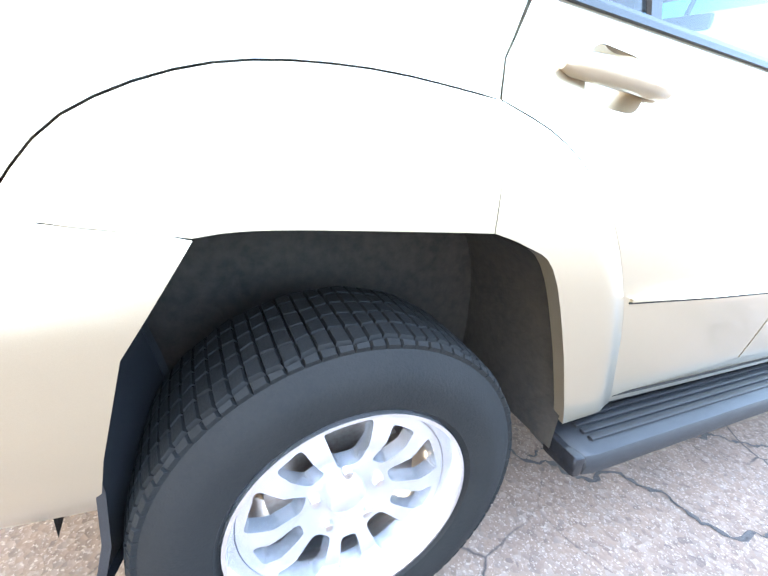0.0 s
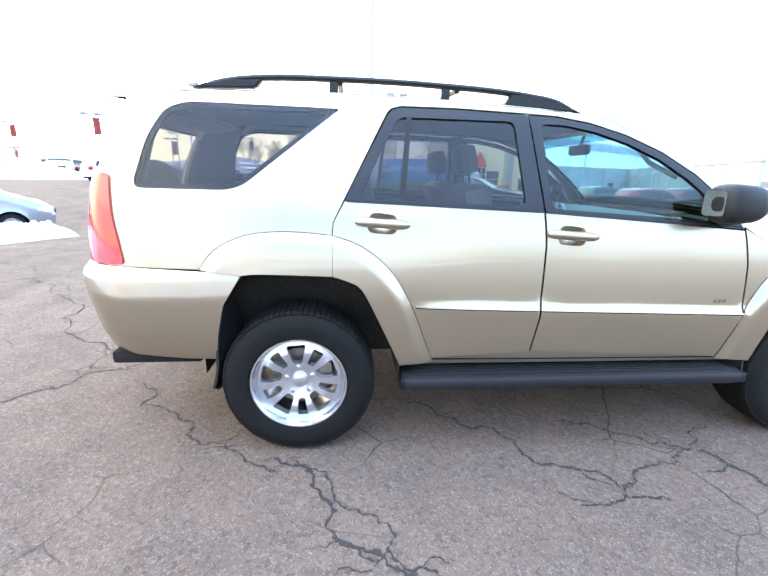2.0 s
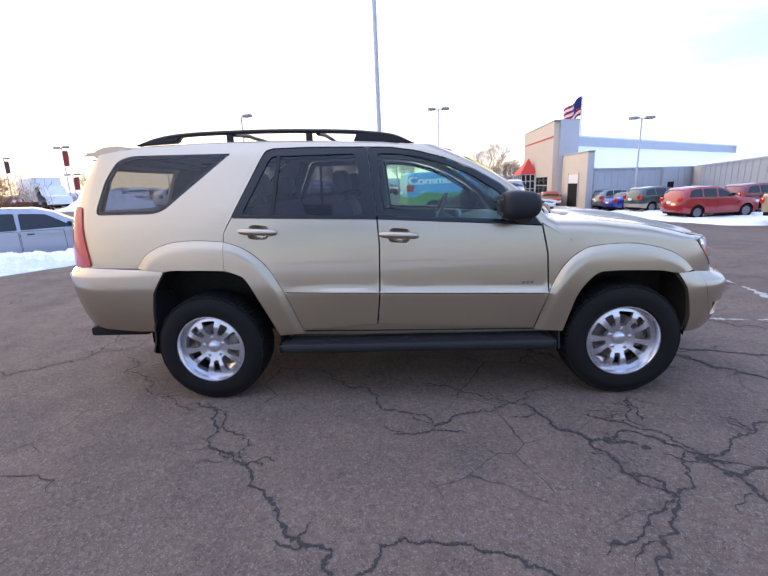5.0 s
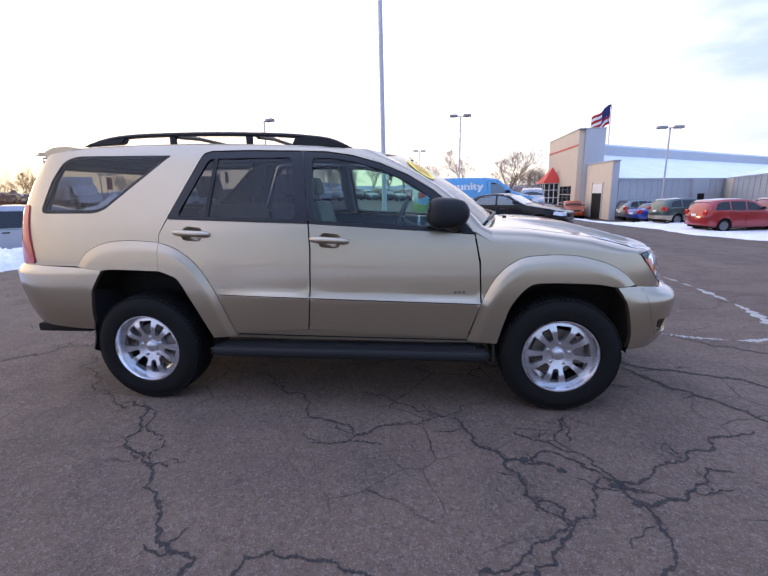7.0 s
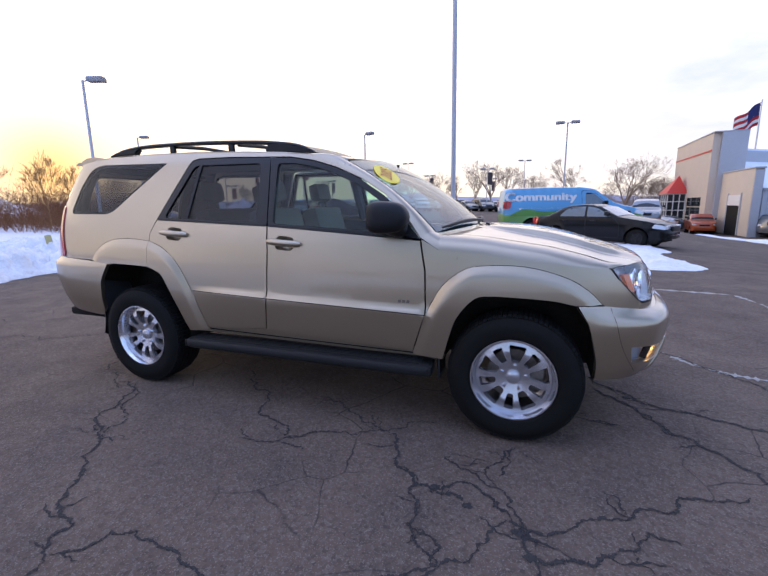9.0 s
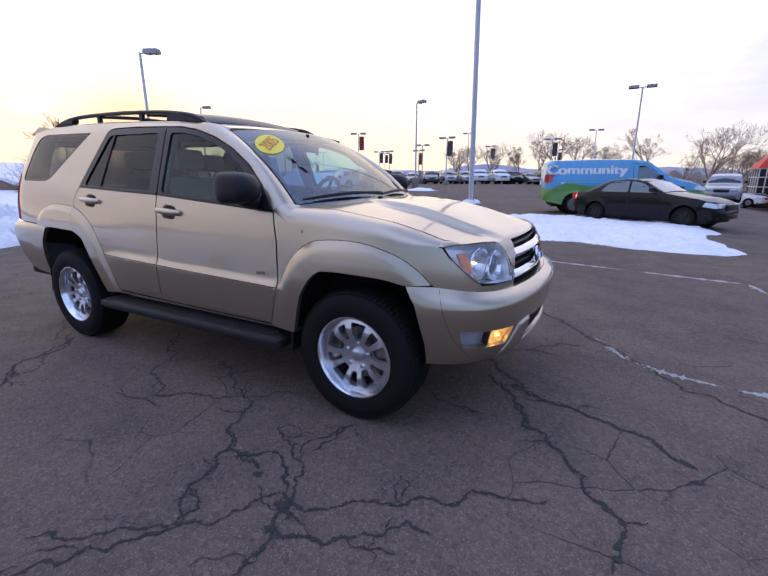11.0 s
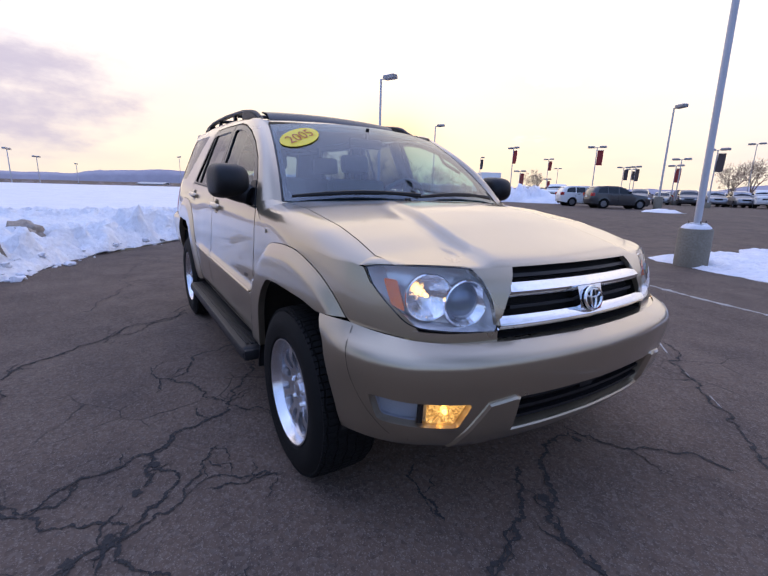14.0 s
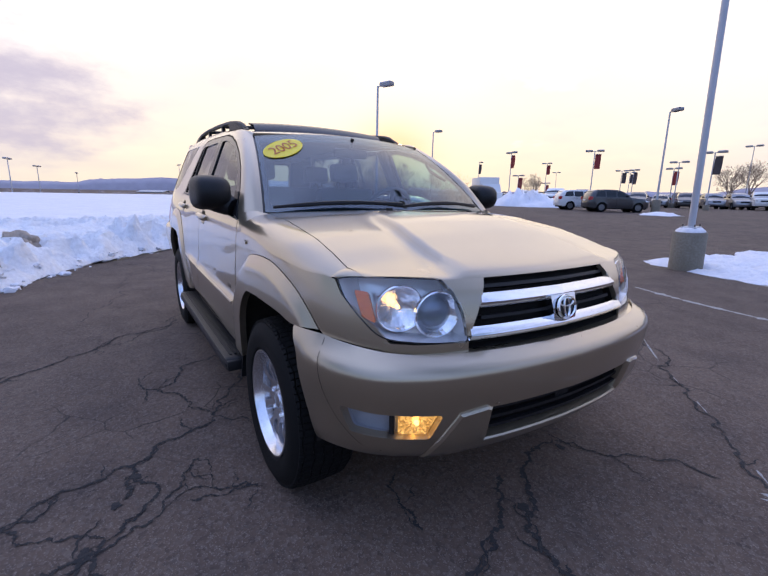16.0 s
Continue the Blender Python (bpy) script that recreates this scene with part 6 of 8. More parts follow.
crack(0.024, (0.58, -0.45), (0.89, -0.73), (1.25, -1.08), (1.50, -1.27))
crack(0.022, (1.50, -1.28), (1.75, -1.12), (1.96, -1.03), (2.07, -1.00))
crack(0.018, (2.07, -1.00), (2.16, -0.92), (2.34, -0.78))
crack(0.020, (1.24, -1.36), (1.49, -1.31), (1.69, -1.36), twigs=1)
crack(0.024, (1.44, -0.71), (1.70, -0.82), (1.90, -0.95), (2.07, -1.01))
crack(0.034, (2.07, -1.01), (2.20, -1.20), (2.33, -1.38), (2.46, -1.44), (2.60, -1.48), twigs=4)
crack(0.022, (2.46, -1.44), (2.62, -1.34), (2.72, -1.41), (2.82, -1.52))
crack(0.020, (2.33, -1.40), (2.40, -1.58), (2.40, -1.70), (2.47, -1.80), (2.57, -1.90))
crack(0.030, (2.82, -1.52), (2.88, -1.62), (2.92, -1.71), (3.02, -1.70), (3.12, -1.68), (3.22, -1.58), twigs=4)
crack(0.022, (2.84, -1.58), (3.06, -1.50), (3.24, -1.38), (3.40, -1.26), (3.58, -1.12), (3.85, -1.02))
crack(0.022, (2.80, -1.54), (2.70, -1.72), (2.58, -1.86), (2.36, -2.10), (2.20, -2.40))
crack(0.020, (2.92, -1.71), (2.93, -1.85), (2.90, -2.02), (2.80, -2.30))
crack(0.018, (3.22, -1.58), (3.36, -1.42), (3.47, -1.46))
crack(0.020, (-1.22, -0.08), (-0.66, -0.60), (-0.31, -0.92), (-0.10, -1.08))
crack(0.028, (-0.20, -0.98), (0.16, -1.36), (0.42, -1.62), (0.72, -1.94), (1.02, -2.18), (1.12, -2.36), twigs=5)
crack(0.016, (-0.06, -0.96), (0.20, -1.30), (0.40, -1.50), (0.57, -1.66))
crack(0.022, (1.10, -2.33), (1.22, -2.16), (1.42, -2.14), (1.62, -2.18), (1.85, -2.26), (2.04, -2.37), (2.2, -2.6))
crack(0.024, (1.12, -2.36), (1.20, -2.60), (1.14, -2.95), (1.3, -3.3))
crack(0.022, (-4.6, -1.6), (-3.2, -0.95), (-2.05, -0.45), (-1.60, -0.02), (-1.25, 0.33))
crack(0.022, (-5.5, 4.87), (-4.0, 3.16), (-2.64, 1.69), (-1.3, 0.36))
crack(0.036, (3.22, 0.53), (3.40, 0.12), (3.54, -0.06), (3.66, -0.12), (3.84, -0.16), (4.0, -0.22), (4.18, -0.27), (4.45, -0.5), twigs=4)
crack(0.034, (3.30, 0.04), (3.43, -0.09), (3.60, -0.30), (3.76, -0.52), (3.88, -0.70), (4.0, -0.92), (4.1, -1.3), twigs=5)
crack(0.020, (3.25, 0.53), (3.40, 0.60), (3.54, 0.76), (3.70, 0.92), (3.86, 0.93))
crack(0.020, (3.04, -0.38), (3.19, -0.46), (3.40, -0.49))
crack(0.026, (2.45, 2.92), (3.00, 2.12), (3.38, 1.74), (3.72, 1.38), (4.0, 1.05), (4.25, 0.74), (4.48, 0.40), (4.9, 0.1), twigs=4)
crack(0.020, (2.42, -1.72), (2.56, -1.78), (2.48, -1.93), (2.36, -2.03), (2.1, -2.2))
crack(0.018, (2.68, -1.24), (2.74, -1.09), (2.80, -0.93))
crack(0.020, (2.92, -1.67), (2.84, -1.50), (2.68, -1.32), (2.55, -1.24), (2.44, -1.14))
crack(0.018, (2.81, -0.94), (2.78, -1.12), (2.74, -1.25))
crack(0.016, (4.9, 1.7), (5.6, 2.2), (6.6, 2.3), twigs=1)
crack(0.016, (-7.2, 8.2), (-4.5, 11.0), (-1.0, 14.5), (2.0, 16.2), twigs=1)
crack(0.018, (-4.0, -0.9), (-2.9, -1.3), (-1.6, -1.35), (-0.4, -1.9), twigs=2)

# shallow spalls beside the worst cracks
for x, y, r in ((2.62, -1.50, 0.03), (2.46, -1.42, 0.028), (2.85, -1.6, 0.03), (3.5, -0.03, 0.03), (3.3, 0.5, 0.028), (2.9, -1.72, 0.026)):
    q = [(x + r * crack_rng.uniform(0.5, 1.2) * math.cos(t), y + r * crack_rng.uniform(0.4, 1.0) * math.sin(t)) for t in (2 * math.pi * k / 14 for k in range(14))]
    tagged(part("asphalt_spall", sheet([tuple(p) for p in jagged([*q, q[0]], 2, 0.3)][:-1], lambda a, b: (a, b, land(a, b) + 0.003), 0.03, rim=0.001, heart=(x, y, -5)), M_CRACK), "crumbled dark patch beside a crack", "spall", "crumbled patches", "structure")


def stripe(width, *pts, wear=0.2):
    """Worn road paint: a line with ragged edges and gaps."""
    bm = bmesh.new()
    smooth = [Vector(p) for p in spline(pts, 22)]
    run = []
    for p in smooth:
        n_ = noise.fractal(Vector((p.x * 5.1, p.y * 5.1, 2)), 0.8, 2.0, 4) * 0.5 + 0.5
        if n_ < wear:
            if len(run) > 2:
                ribbon(bm, run, width, 0.0025)
            run = []
        else:
            run.append(p)
    if len(run) > 2:
        ribbon(bm, run, width, 0.0025)
    bmesh.ops.recalc_face_normals(bm, faces=bm.faces)
    tagged(part("parking_line", bm, M_LINE, smooth=False), "worn white painted line on asphalt", "painted line", "painted lines", "structure")


stripe(0.075, (1.2, 5.15), (2.1, 4.85), (3.3, 4.62), (4.5, 4.40), (5.55, 4.22))
stripe(0.075, (5.57, 4.20), (5.68, 3.5), (5.70, 2.85), (5.62, 1.75), (5.4, 0.9))
stripe(0.055, (4.02, 1.05), (4.12, 0.86), (4.32, 0.70), (4.60, 0.62), (5.0, 0.60), (5.42, 0.86), wear=0.28)
stripe(0.03, (2.2, 3.25), (2.9, 2.32), (3.5, 1.66), (4.0, 1.08), wear=0.45)


def drift(name, outline, height, label, step=0.16, rough_=0.5, mat=None, piles=(), rag=0.12, sink=0.0):
    """Snow over the land: a sheet that thins to nothing at a ragged edge. piles: (x, y, radius, height)."""
    o = np.array(outline, float)
    line = [tuple(p) for p in jagged([*outline, outline[0]], 4, rag)][:-1]
    q = np.array([tuple(p) for p in line])

    def bend(x, y):
        d = float(np.min(np.hypot(q[:, 0] - x, q[:, 1] - y)))
        e = min(1.0, d / 0.55)
        lumps = noise.fractal(Vector((x * 0.8, y * 0.8, 3)), 1.0, 2.0, 5) * 0.5 + 0.5
        fine = noise.fractal(Vector((x * 4.2, y * 4.2, 7)), 0.7, 2.0, 5)
        h = height * (e ** 0.6) * (0.55 + rough_ * lumps) + 0.085 * min(1.0, d / 0.25) * fine * rough_
        crumb = 1 - 2 * abs(noise.fractal(Vector((x * 2.6, y * 2.6, 5)), 0.75, 2.1, 5))
        h += 0.17 * rough_ * min(1.0, d / 0.35) * crumb * (1 - ramp01(d, 1.6, 3.2))
        for px, py, r, ph in piles:
            k = math.hypot(x - px, y - py) / r
            if k < 1:
                crag = noise.fractal(Vector((x * 2.2, y * 2.2, 1)), 0.8, 2.0, 5)
                h += ph * (1 - k * k) ** 1.4 * (0.85 + 0.95 * crag) * min(1.0, 0.25 + d / 0.5)
        return (x, y, land(x, y) + max(0.004, h) - sink)

    ob = part(name, sheet([(float(a), float(b)) for a, b in q], bend, step, rim=0.05, heart=(o[:, 0].mean(), o[:, 1].mean(), -30)), mat or M_SNOW, sharp=70)
    return tagged(ob, label, "snow", kind="structure")


drift("snow_island", [(-0.2, 8.1), (0.6, 7.6), (2.1, 7.15), (4.1, 6.75), (5.75, 6.6), (6.1, 7.0), (6.0, 8.2), (5.9, 9.8), (6.2, 11.2), (5.2, 12.6), (3.6, 13.6), (1.4, 13.4), (0.2, 11.6), (-0.1, 9.3)], 0.075,
      "trodden snow over a parking island beside the black sedan", 0.08, 0.4, piles=((5.5, 7.1, 0.7, 0.07), (3.0, 8.2, 1.0, 0.04), (4.6, 8.0, 0.9, 0.05)), rag=0.17)
drift("snow_bank", [(-0.2, -4.6), (-1.1, -3.65), (-2.3, -2.85), (-3.2, -2.42), (-4.2, -1.92), (-5.1, -1.32), (-5.8, -0.6), (-6.3, 0.42), (-6.8, 2.0), (-7.0, 3.6), (-6.75, 4.7), (-6.45, 5.8), (-5.85, 7.2), (-6.4, 8.1), (-8.0, 9.2), (-9.5, 11.6), (-14, 13.5), (-15, 2), (-12, -9), (-4, -9)], 0.22,
      "ploughed snow bank along the edge of the lot", 0.075, 0.9, M_BANK,
      piles=((-2.5, -3.9, 1.2, 0.60), (-3.7, -3.0, 0.9, 0.28), (-4.8, -1.9, 0.8, 0.22), (-5.9, -1.2, 0.9, 0.24), (-6.6, -0.3, 1.0, 0.28), (-7.6, 0.8, 1.1, 0.26), (-8.0, 2.2, 1.2, 0.26), (-1.4, -5.0, 1.2, 0.7), (-9.5, 4.6, 1.8, 0.35)))


def field_z(x, y):
    far = math.hypot(x + 4, y)
    return land(x, y) + 0.16 + 0.55 * ramp01(far, 9, 48) + 0.05 * noise.noise(Vector((x * 0.2, y * 0.2, 0)))


fld = [(-11, -9), (-4, -8.5), (-1, -14), (20, -40), (20, -70), (-60, -70), (-62, -10), (-58, 8), (-40, 14), (-24, 14.5), (-14, 13), (-13.5, 2)]
tagged(part("snow_field", sheet(fld, lambda x, y: (x, y, field_z(x, y)), 1.6, rim=0.2, heart=(-30, -20, -60)), M_SNOW, sharp=80), "smooth snow field beside the lot", "snow", kind="structure")
drift("snow_strip", [(14.0, 28.5), (14.6, 23.5), (15.2, 19.0), (16.2, 16.8), (19.6, 14.8), (24.5, 15.2), (22.3, 20.5), (19.8, 26), (18.0, 30)], 0.10, "patchy snow under parked cars near the building", 0.4, rag=0.16)
drift("snow_strip", [(11.6, 28.2), (14.6, 27.0), (15.8, 28.6), (12.6, 30.0)], 0.06, "thin snow patch on the drive", 0.4, rag=0.16)
drift("snow_patch", [(-9.2, 25.0), (-7.6, 25.2), (-7.4, 26.4), (-8.9, 26.9), (-9.8, 26.1)], 0.14, "small snow heap at a lamp base", 0.25)
drift("snow_pile", [(-28.5, 31.0), (-22.0, 30.6), (-20.0, 33.6), (-22.5, 36.8), (-28, 36.0)], 0.3, "large ploughed snow pile across the lot", 0.4, piles=((-25, 33.2, 3.0, 1.25), (-22.6, 34.0, 2.0, 0.6)))
# muddy chunks in the bank, and bare earth at its foot
for x, y, s in ((-2.35, -3.25, 0.20), (-2.55, -3.1, 0.15), (-2.9, -3.15, 0.13), (-1.9, -3.5, 0.16), (-2.2, -3.0, 0.08), (-3.1, -2.7, 0.07), (-3.5, -2.45, 0.06), (-2.75, -2.75, 0.06), (-4.4, -1.5, 0.05), (-5.0, -1.0, 0.06), (-1.6, -3.9, 0.18), (-4.6, -2.75, 0.24), (-4.3, -2.7, 0.14), (-3.05, -3.05, 0.24), (-2.8, -3.0, 0.16), (-3.4, -3.1, 0.13)):
    bm = bmesh.new()
    bmesh.ops.create_icosphere(bm, subdivisions=3, radius=s)
    for w in bm.verts:
        w.co *= 1 + 0.6 * noise.fractal(w.co * (1.6 / s) + Vector((x, y, 0)), 0.9, 2.0, 4)
        w.co.z *= 1.0 if s > 0.1 else 0.75
    z = land(x, y) + (0.36 if s > 0.1 else 0.16)
    tagged(part("snow_chunk", turned(bm, Matrix.Translation((x, y, z))), M_DIRTY if s > 0.1 else M_SNOW, sharp=60), "muddy frozen chunk in the snow bank" if s > 0.1 else "loose frozen snow lump", "snow chunk", "snow chunks")
for q in ([(-6.1, -0.30), (-5.5, -0.80), (-4.9, -1.25), (-4.6, -1.5), (-5.0, -1.35), (-5.7, -0.72)], [(-6.9, 2.4), (-6.6, 3.3), (-6.75, 4.5), (-7.1, 4.6), (-7.15, 3.4)]):
    tagged(part("bare_earth", sheet([tuple(p) for p in jagged([*q, q[0]], 3, 0.15)][:-1], lambda a, b: (a, b, land(a, b) + 0.006), 0.12, rim=0.004, heart=(q[0][0], q[0][1], -9)), M_EARTH), "strip of dead grass and mud", "earth", kind="structure")
# loose frozen rubble along the foot of the bank
rub_rng = random.Random(31)
bm = bmesh.new()
foot = spline([(-0.4, -4.5), (-1.2, -3.7), (-2.35, -2.92), (-3.25, -2.5), (-4.25, -2.0), (-5.15, -1.4), (-5.85, -0.65)], 12)
for _ in range(420):
    fx, fy = rub_rng.choice(foot)[:2]
    off = abs(rub_rng.gauss(0, 0.45)) - 0.10
    fx, fy = fx - 0.62 * off + rub_rng.uniform(-0.2, 0.2), fy - 0.78 * off + rub_rng.uniform(-0.2, 0.2)
    sz = rub_rng.choice((0.015, 0.02, 0.03, 0.04, 0.06)) * rub_rng.uniform(0.7, 1.4)
    lump = bmesh.ops.create_icosphere(bm, subdivisions=2, radius=sz)["verts"]
    jig = Vector((rub_rng.uniform(-9, 9), rub_rng.uniform(-9, 9), 0))
    for w in lump:
        w.co *= 1 + 0.7 * noise.fractal(w.co * (1.3 / sz) + jig, 0.8, 2.0, 3)
        w.co.z *= 0.6
        w.co += Vector((fx, fy, land(fx, fy) + max(0.0, min(0.24, 0.35 * (off + 0.05))) + sz * 0.25))
tagged(part("snow_rubble", bm, M_SNOW, sharp=40), "loose frozen snow lumps at the foot of the bank", "snow", kind="stuff")

# ---------------------------------------------------------------- lamp posts


def lamp_post(x, y, top, heads=2, radius=0.07, base=0.0, turn=0.0, banner=None, base_h=0.5, label=""):
    z0 = land(x, y)
    post = thing("lamp_post", label or "tall grey parking-lot lamp post", "lamp post", "lamp posts", m=pose(x, y, z0, 0, 0, turn))
    h = top - z0
    part("pole", tube([(0, 0, 0.1), (0, 0, h * 0.5), (0, 0, h)], [radius, radius * 0.85, radius * 0.7], 12), M_GALV, post)
    part("pedestal", lathe([(0.0, 0.0), (0.27, 0.0), (0.27, base_h - 0.05), (0.24, base_h), (0.0, base_h)], 20, "z"), M_CONCRETE, post, "round concrete pedestal")
    s = max(1.0, radius / 0.07)
    arms = (-1, 1) if heads == 2 else (1,)
    for d in arms:
        part("arm", tube([(0, 0, h - 0.05), (d * 0.3, 0, h)], 0.03, 6), M_GALV, post)
        head = bmesh.new()
        add_box(head, d * 0.25 if d > 0 else -0.95, 0.95 if d > 0 else d * 0.25, -0.2, 0.2, h - 0.09, h + 0.09, 0.05)
        part("lamp_head", head, M_LAMPHEAD, post)
        cap = bmesh.new()
        add_box(cap, d * 0.27 if d > 0 else -0.93, 0.93 if d > 0 else d * 0.27, -0.18, 0.18, h + 0.09, h + 0.13, 0.02)
        part("snow_cap", cap, M_SNOW, post, "thin snow on the lamp head")
    if banner:
        hb, mat = banner
        cloth = sheet([(0, 0), (0.58, 0), (0.58, -1.6), (0, -1.6)], lambda u, v: (0.10 + u, 0.10 * math.sin(4 * u + 1.5 * v), hb + v), 0.12, rim=0.01, heart=(0.4, 5, hb))
        part("banner", cloth, mat, post, "hanging cloth banner")
        part("banner_arm", tube([(0, 0, hb + 0.02), (0.70, 0, hb + 0.02)], 0.02, 6), M_GALV, post)
    return post


M_BANNER = material("red_banner_cloth", (0.30, 0.035, 0.03), 0.8, grain=(3.0, 30.0), tint=(0.18, 0.02, 0.02))
M_BANNERDK = material("dark_banner_cloth", (0.08, 0.06, 0.06), 0.8, grain=(3.0, 30.0), tint=(0.04, 0.03, 0.03))

# the near pole on its high concrete drum
near_pole = thing("light_pole", "very tall white pole on a stained concrete drum capped with snow", "lamp post", "lamp posts", m=pose(0.75, 7.75, land(0.75, 7.75), 2.5, 0, 0))
part("pole", tube([(0, 0, 0.7), (0, 0, 5.0), (0, 0, 11.5)], [0.060, 0.054, 0.046], 16), M_GALV, near_pole, "grey painted pole")
part("pedestal", lathe([(0.0, 0.0), (0.275, 0.0), (0.275, 0.69), (0.255, 0.72), (0.0, 0.72)], 32, "z"), M_CONCRETE, near_pole, "stained round concrete drum")
part("snow_cap", lathe([(0.0, 0.80), (0.15, 0.80), (0.19, 0.78), (0.238, 0.74), (0.247, 0.70)], 24, "z"), M_SNOW, near_pole, "snow on the drum")
part("base_plate", box(-0.13, 0.13, -0.13, 0.13, 0.70, 0.815, 0.02), M_GALV, near_pole)
for sx_, sy_ in ((-1, -1), (-1, 1), (1, -1), (1, 1)):
    part("bolt", tube([(sx_ * 0.10, sy_ * 0.10, 0.80), (sx_ * 0.10, sy_ * 0.10, 0.86)], 0.014, 6), M_STEEL, near_pole)
for d in (-1, 1):
    part("lamp_head", box(min(d * 0.2, d * 0.95), max(d * 0.2, d * 0.95), -0.2, 0.2, 11.4, 11.58, 0.05), M_LAMPHEAD, near_pole)

lamp_post(4.55, 38.0, 8.0, 2, 0.08)
lamp_post(20.1, 33.1, 5.82, 2, 0.08)
lamp_post(-10.9, 30.2, 6.9, 1, 0.075, turn=-25, base_h=0.9)
lamp_post(-16.2, 11.0, 6.8, 1, 0.08, turn=20)
lamp_post(-30.9, 26.3, 7.4, 1, 0.08, turn=20)
for x, y, top, ban, hd in ((-35.7, 43.0, 6.8, 1, 2), (-25.3, 44.8, 6.4, 1, 2), (-20.3, 53.2, 5.4, 0, 2), (-13.8, 45.1, 5.5, 2, 2), (-47.7, 65.6, 7.2, 1, 2), (-53.0, 54.1, 7.0, 2, 1), (-35.2, 68.0, 5.6, 2, 2), (-61.3, 86.7, 6.9, 0, 2),
                           (-64.7, -11.7, 4.6, 0, 2), (-84.9, -11.2, 4.6, 0, 2), (-115.3, -7.7, 4.6, 0, 2), (-104.7, 12.0, 6.8, 0, 2), (-15.5, 70.3, 6.1, 2, 2), (-4.3, 57.4, 5.9, 2, 2), (-5.4, 72.3, 5.4, 2, 2), (0.1, 66.6, 7.6, 0, 2),
                           (-18.8, 68.4, 8.1, 0, 2), (-41.7, 51.5, 4.4, 1, 2), (-50.7, 69.7, 3.9, 1, 2), (-58.6, 63.5, 3.6, 2, 2), (-22.1, 56.1, 4.9, 1, 2), (-29.5, 61.0, 5.2, 2, 2), (-40.5, 80.0, 6.0, 2, 2)):
    lamp_post(x, y, top, hd, 0.07, turn=random.Random(int(x * 7)).uniform(-25, 25), banner=None if not ban else (top - 0.7 + (land(x, y) * 0), (M_BANNER if ban == 1 else M_BANNERDK)), label="distant lamp post with a hanging banner" if ban else "distant double-headed lamp post")

# ---------------------------------------------------------------- parked vehicles
VEHICLE_GLASS = M_FARGLASS


def far_wheel(x, side, r, width=0.2):
    bm = lathe([(r * 0.62, -width / 2), (r * 0.80, -width / 2 - 0.012), (r * 0.95, -width / 2 + 0.01), (r, -width / 2 + 0.04), (r, width / 2 - 0.04), (r * 0.95, width / 2), (r * 0.6, width / 2)], 28)
    tyre = bm
    rim = lathe([(0.0, -width / 2 - 0.002), (r * 0.16, -width / 2 - 0.004), (r * 0.2, -width / 2 + 0.02), (r * 0.55, -width / 2 + 0.03), (r * 0.60, -width / 2 - 0.004), (r * 0.64, -width / 2 - 0.004), (r * 0.64, -width / 2 + 0.05)], 28)
    for k in range(5):
        m = Matrix.Rotation(radians(72 * k + 18), 4, "Y") @ Matrix.Translation((r * 0.37, -width / 2 + 0.012, 0))
        add_box(rim, -r * 0.22, r * 0.22, -0.014, 0.012, -r * 0.085, r * 0.085, 0.008, m)
    return tyre, rim


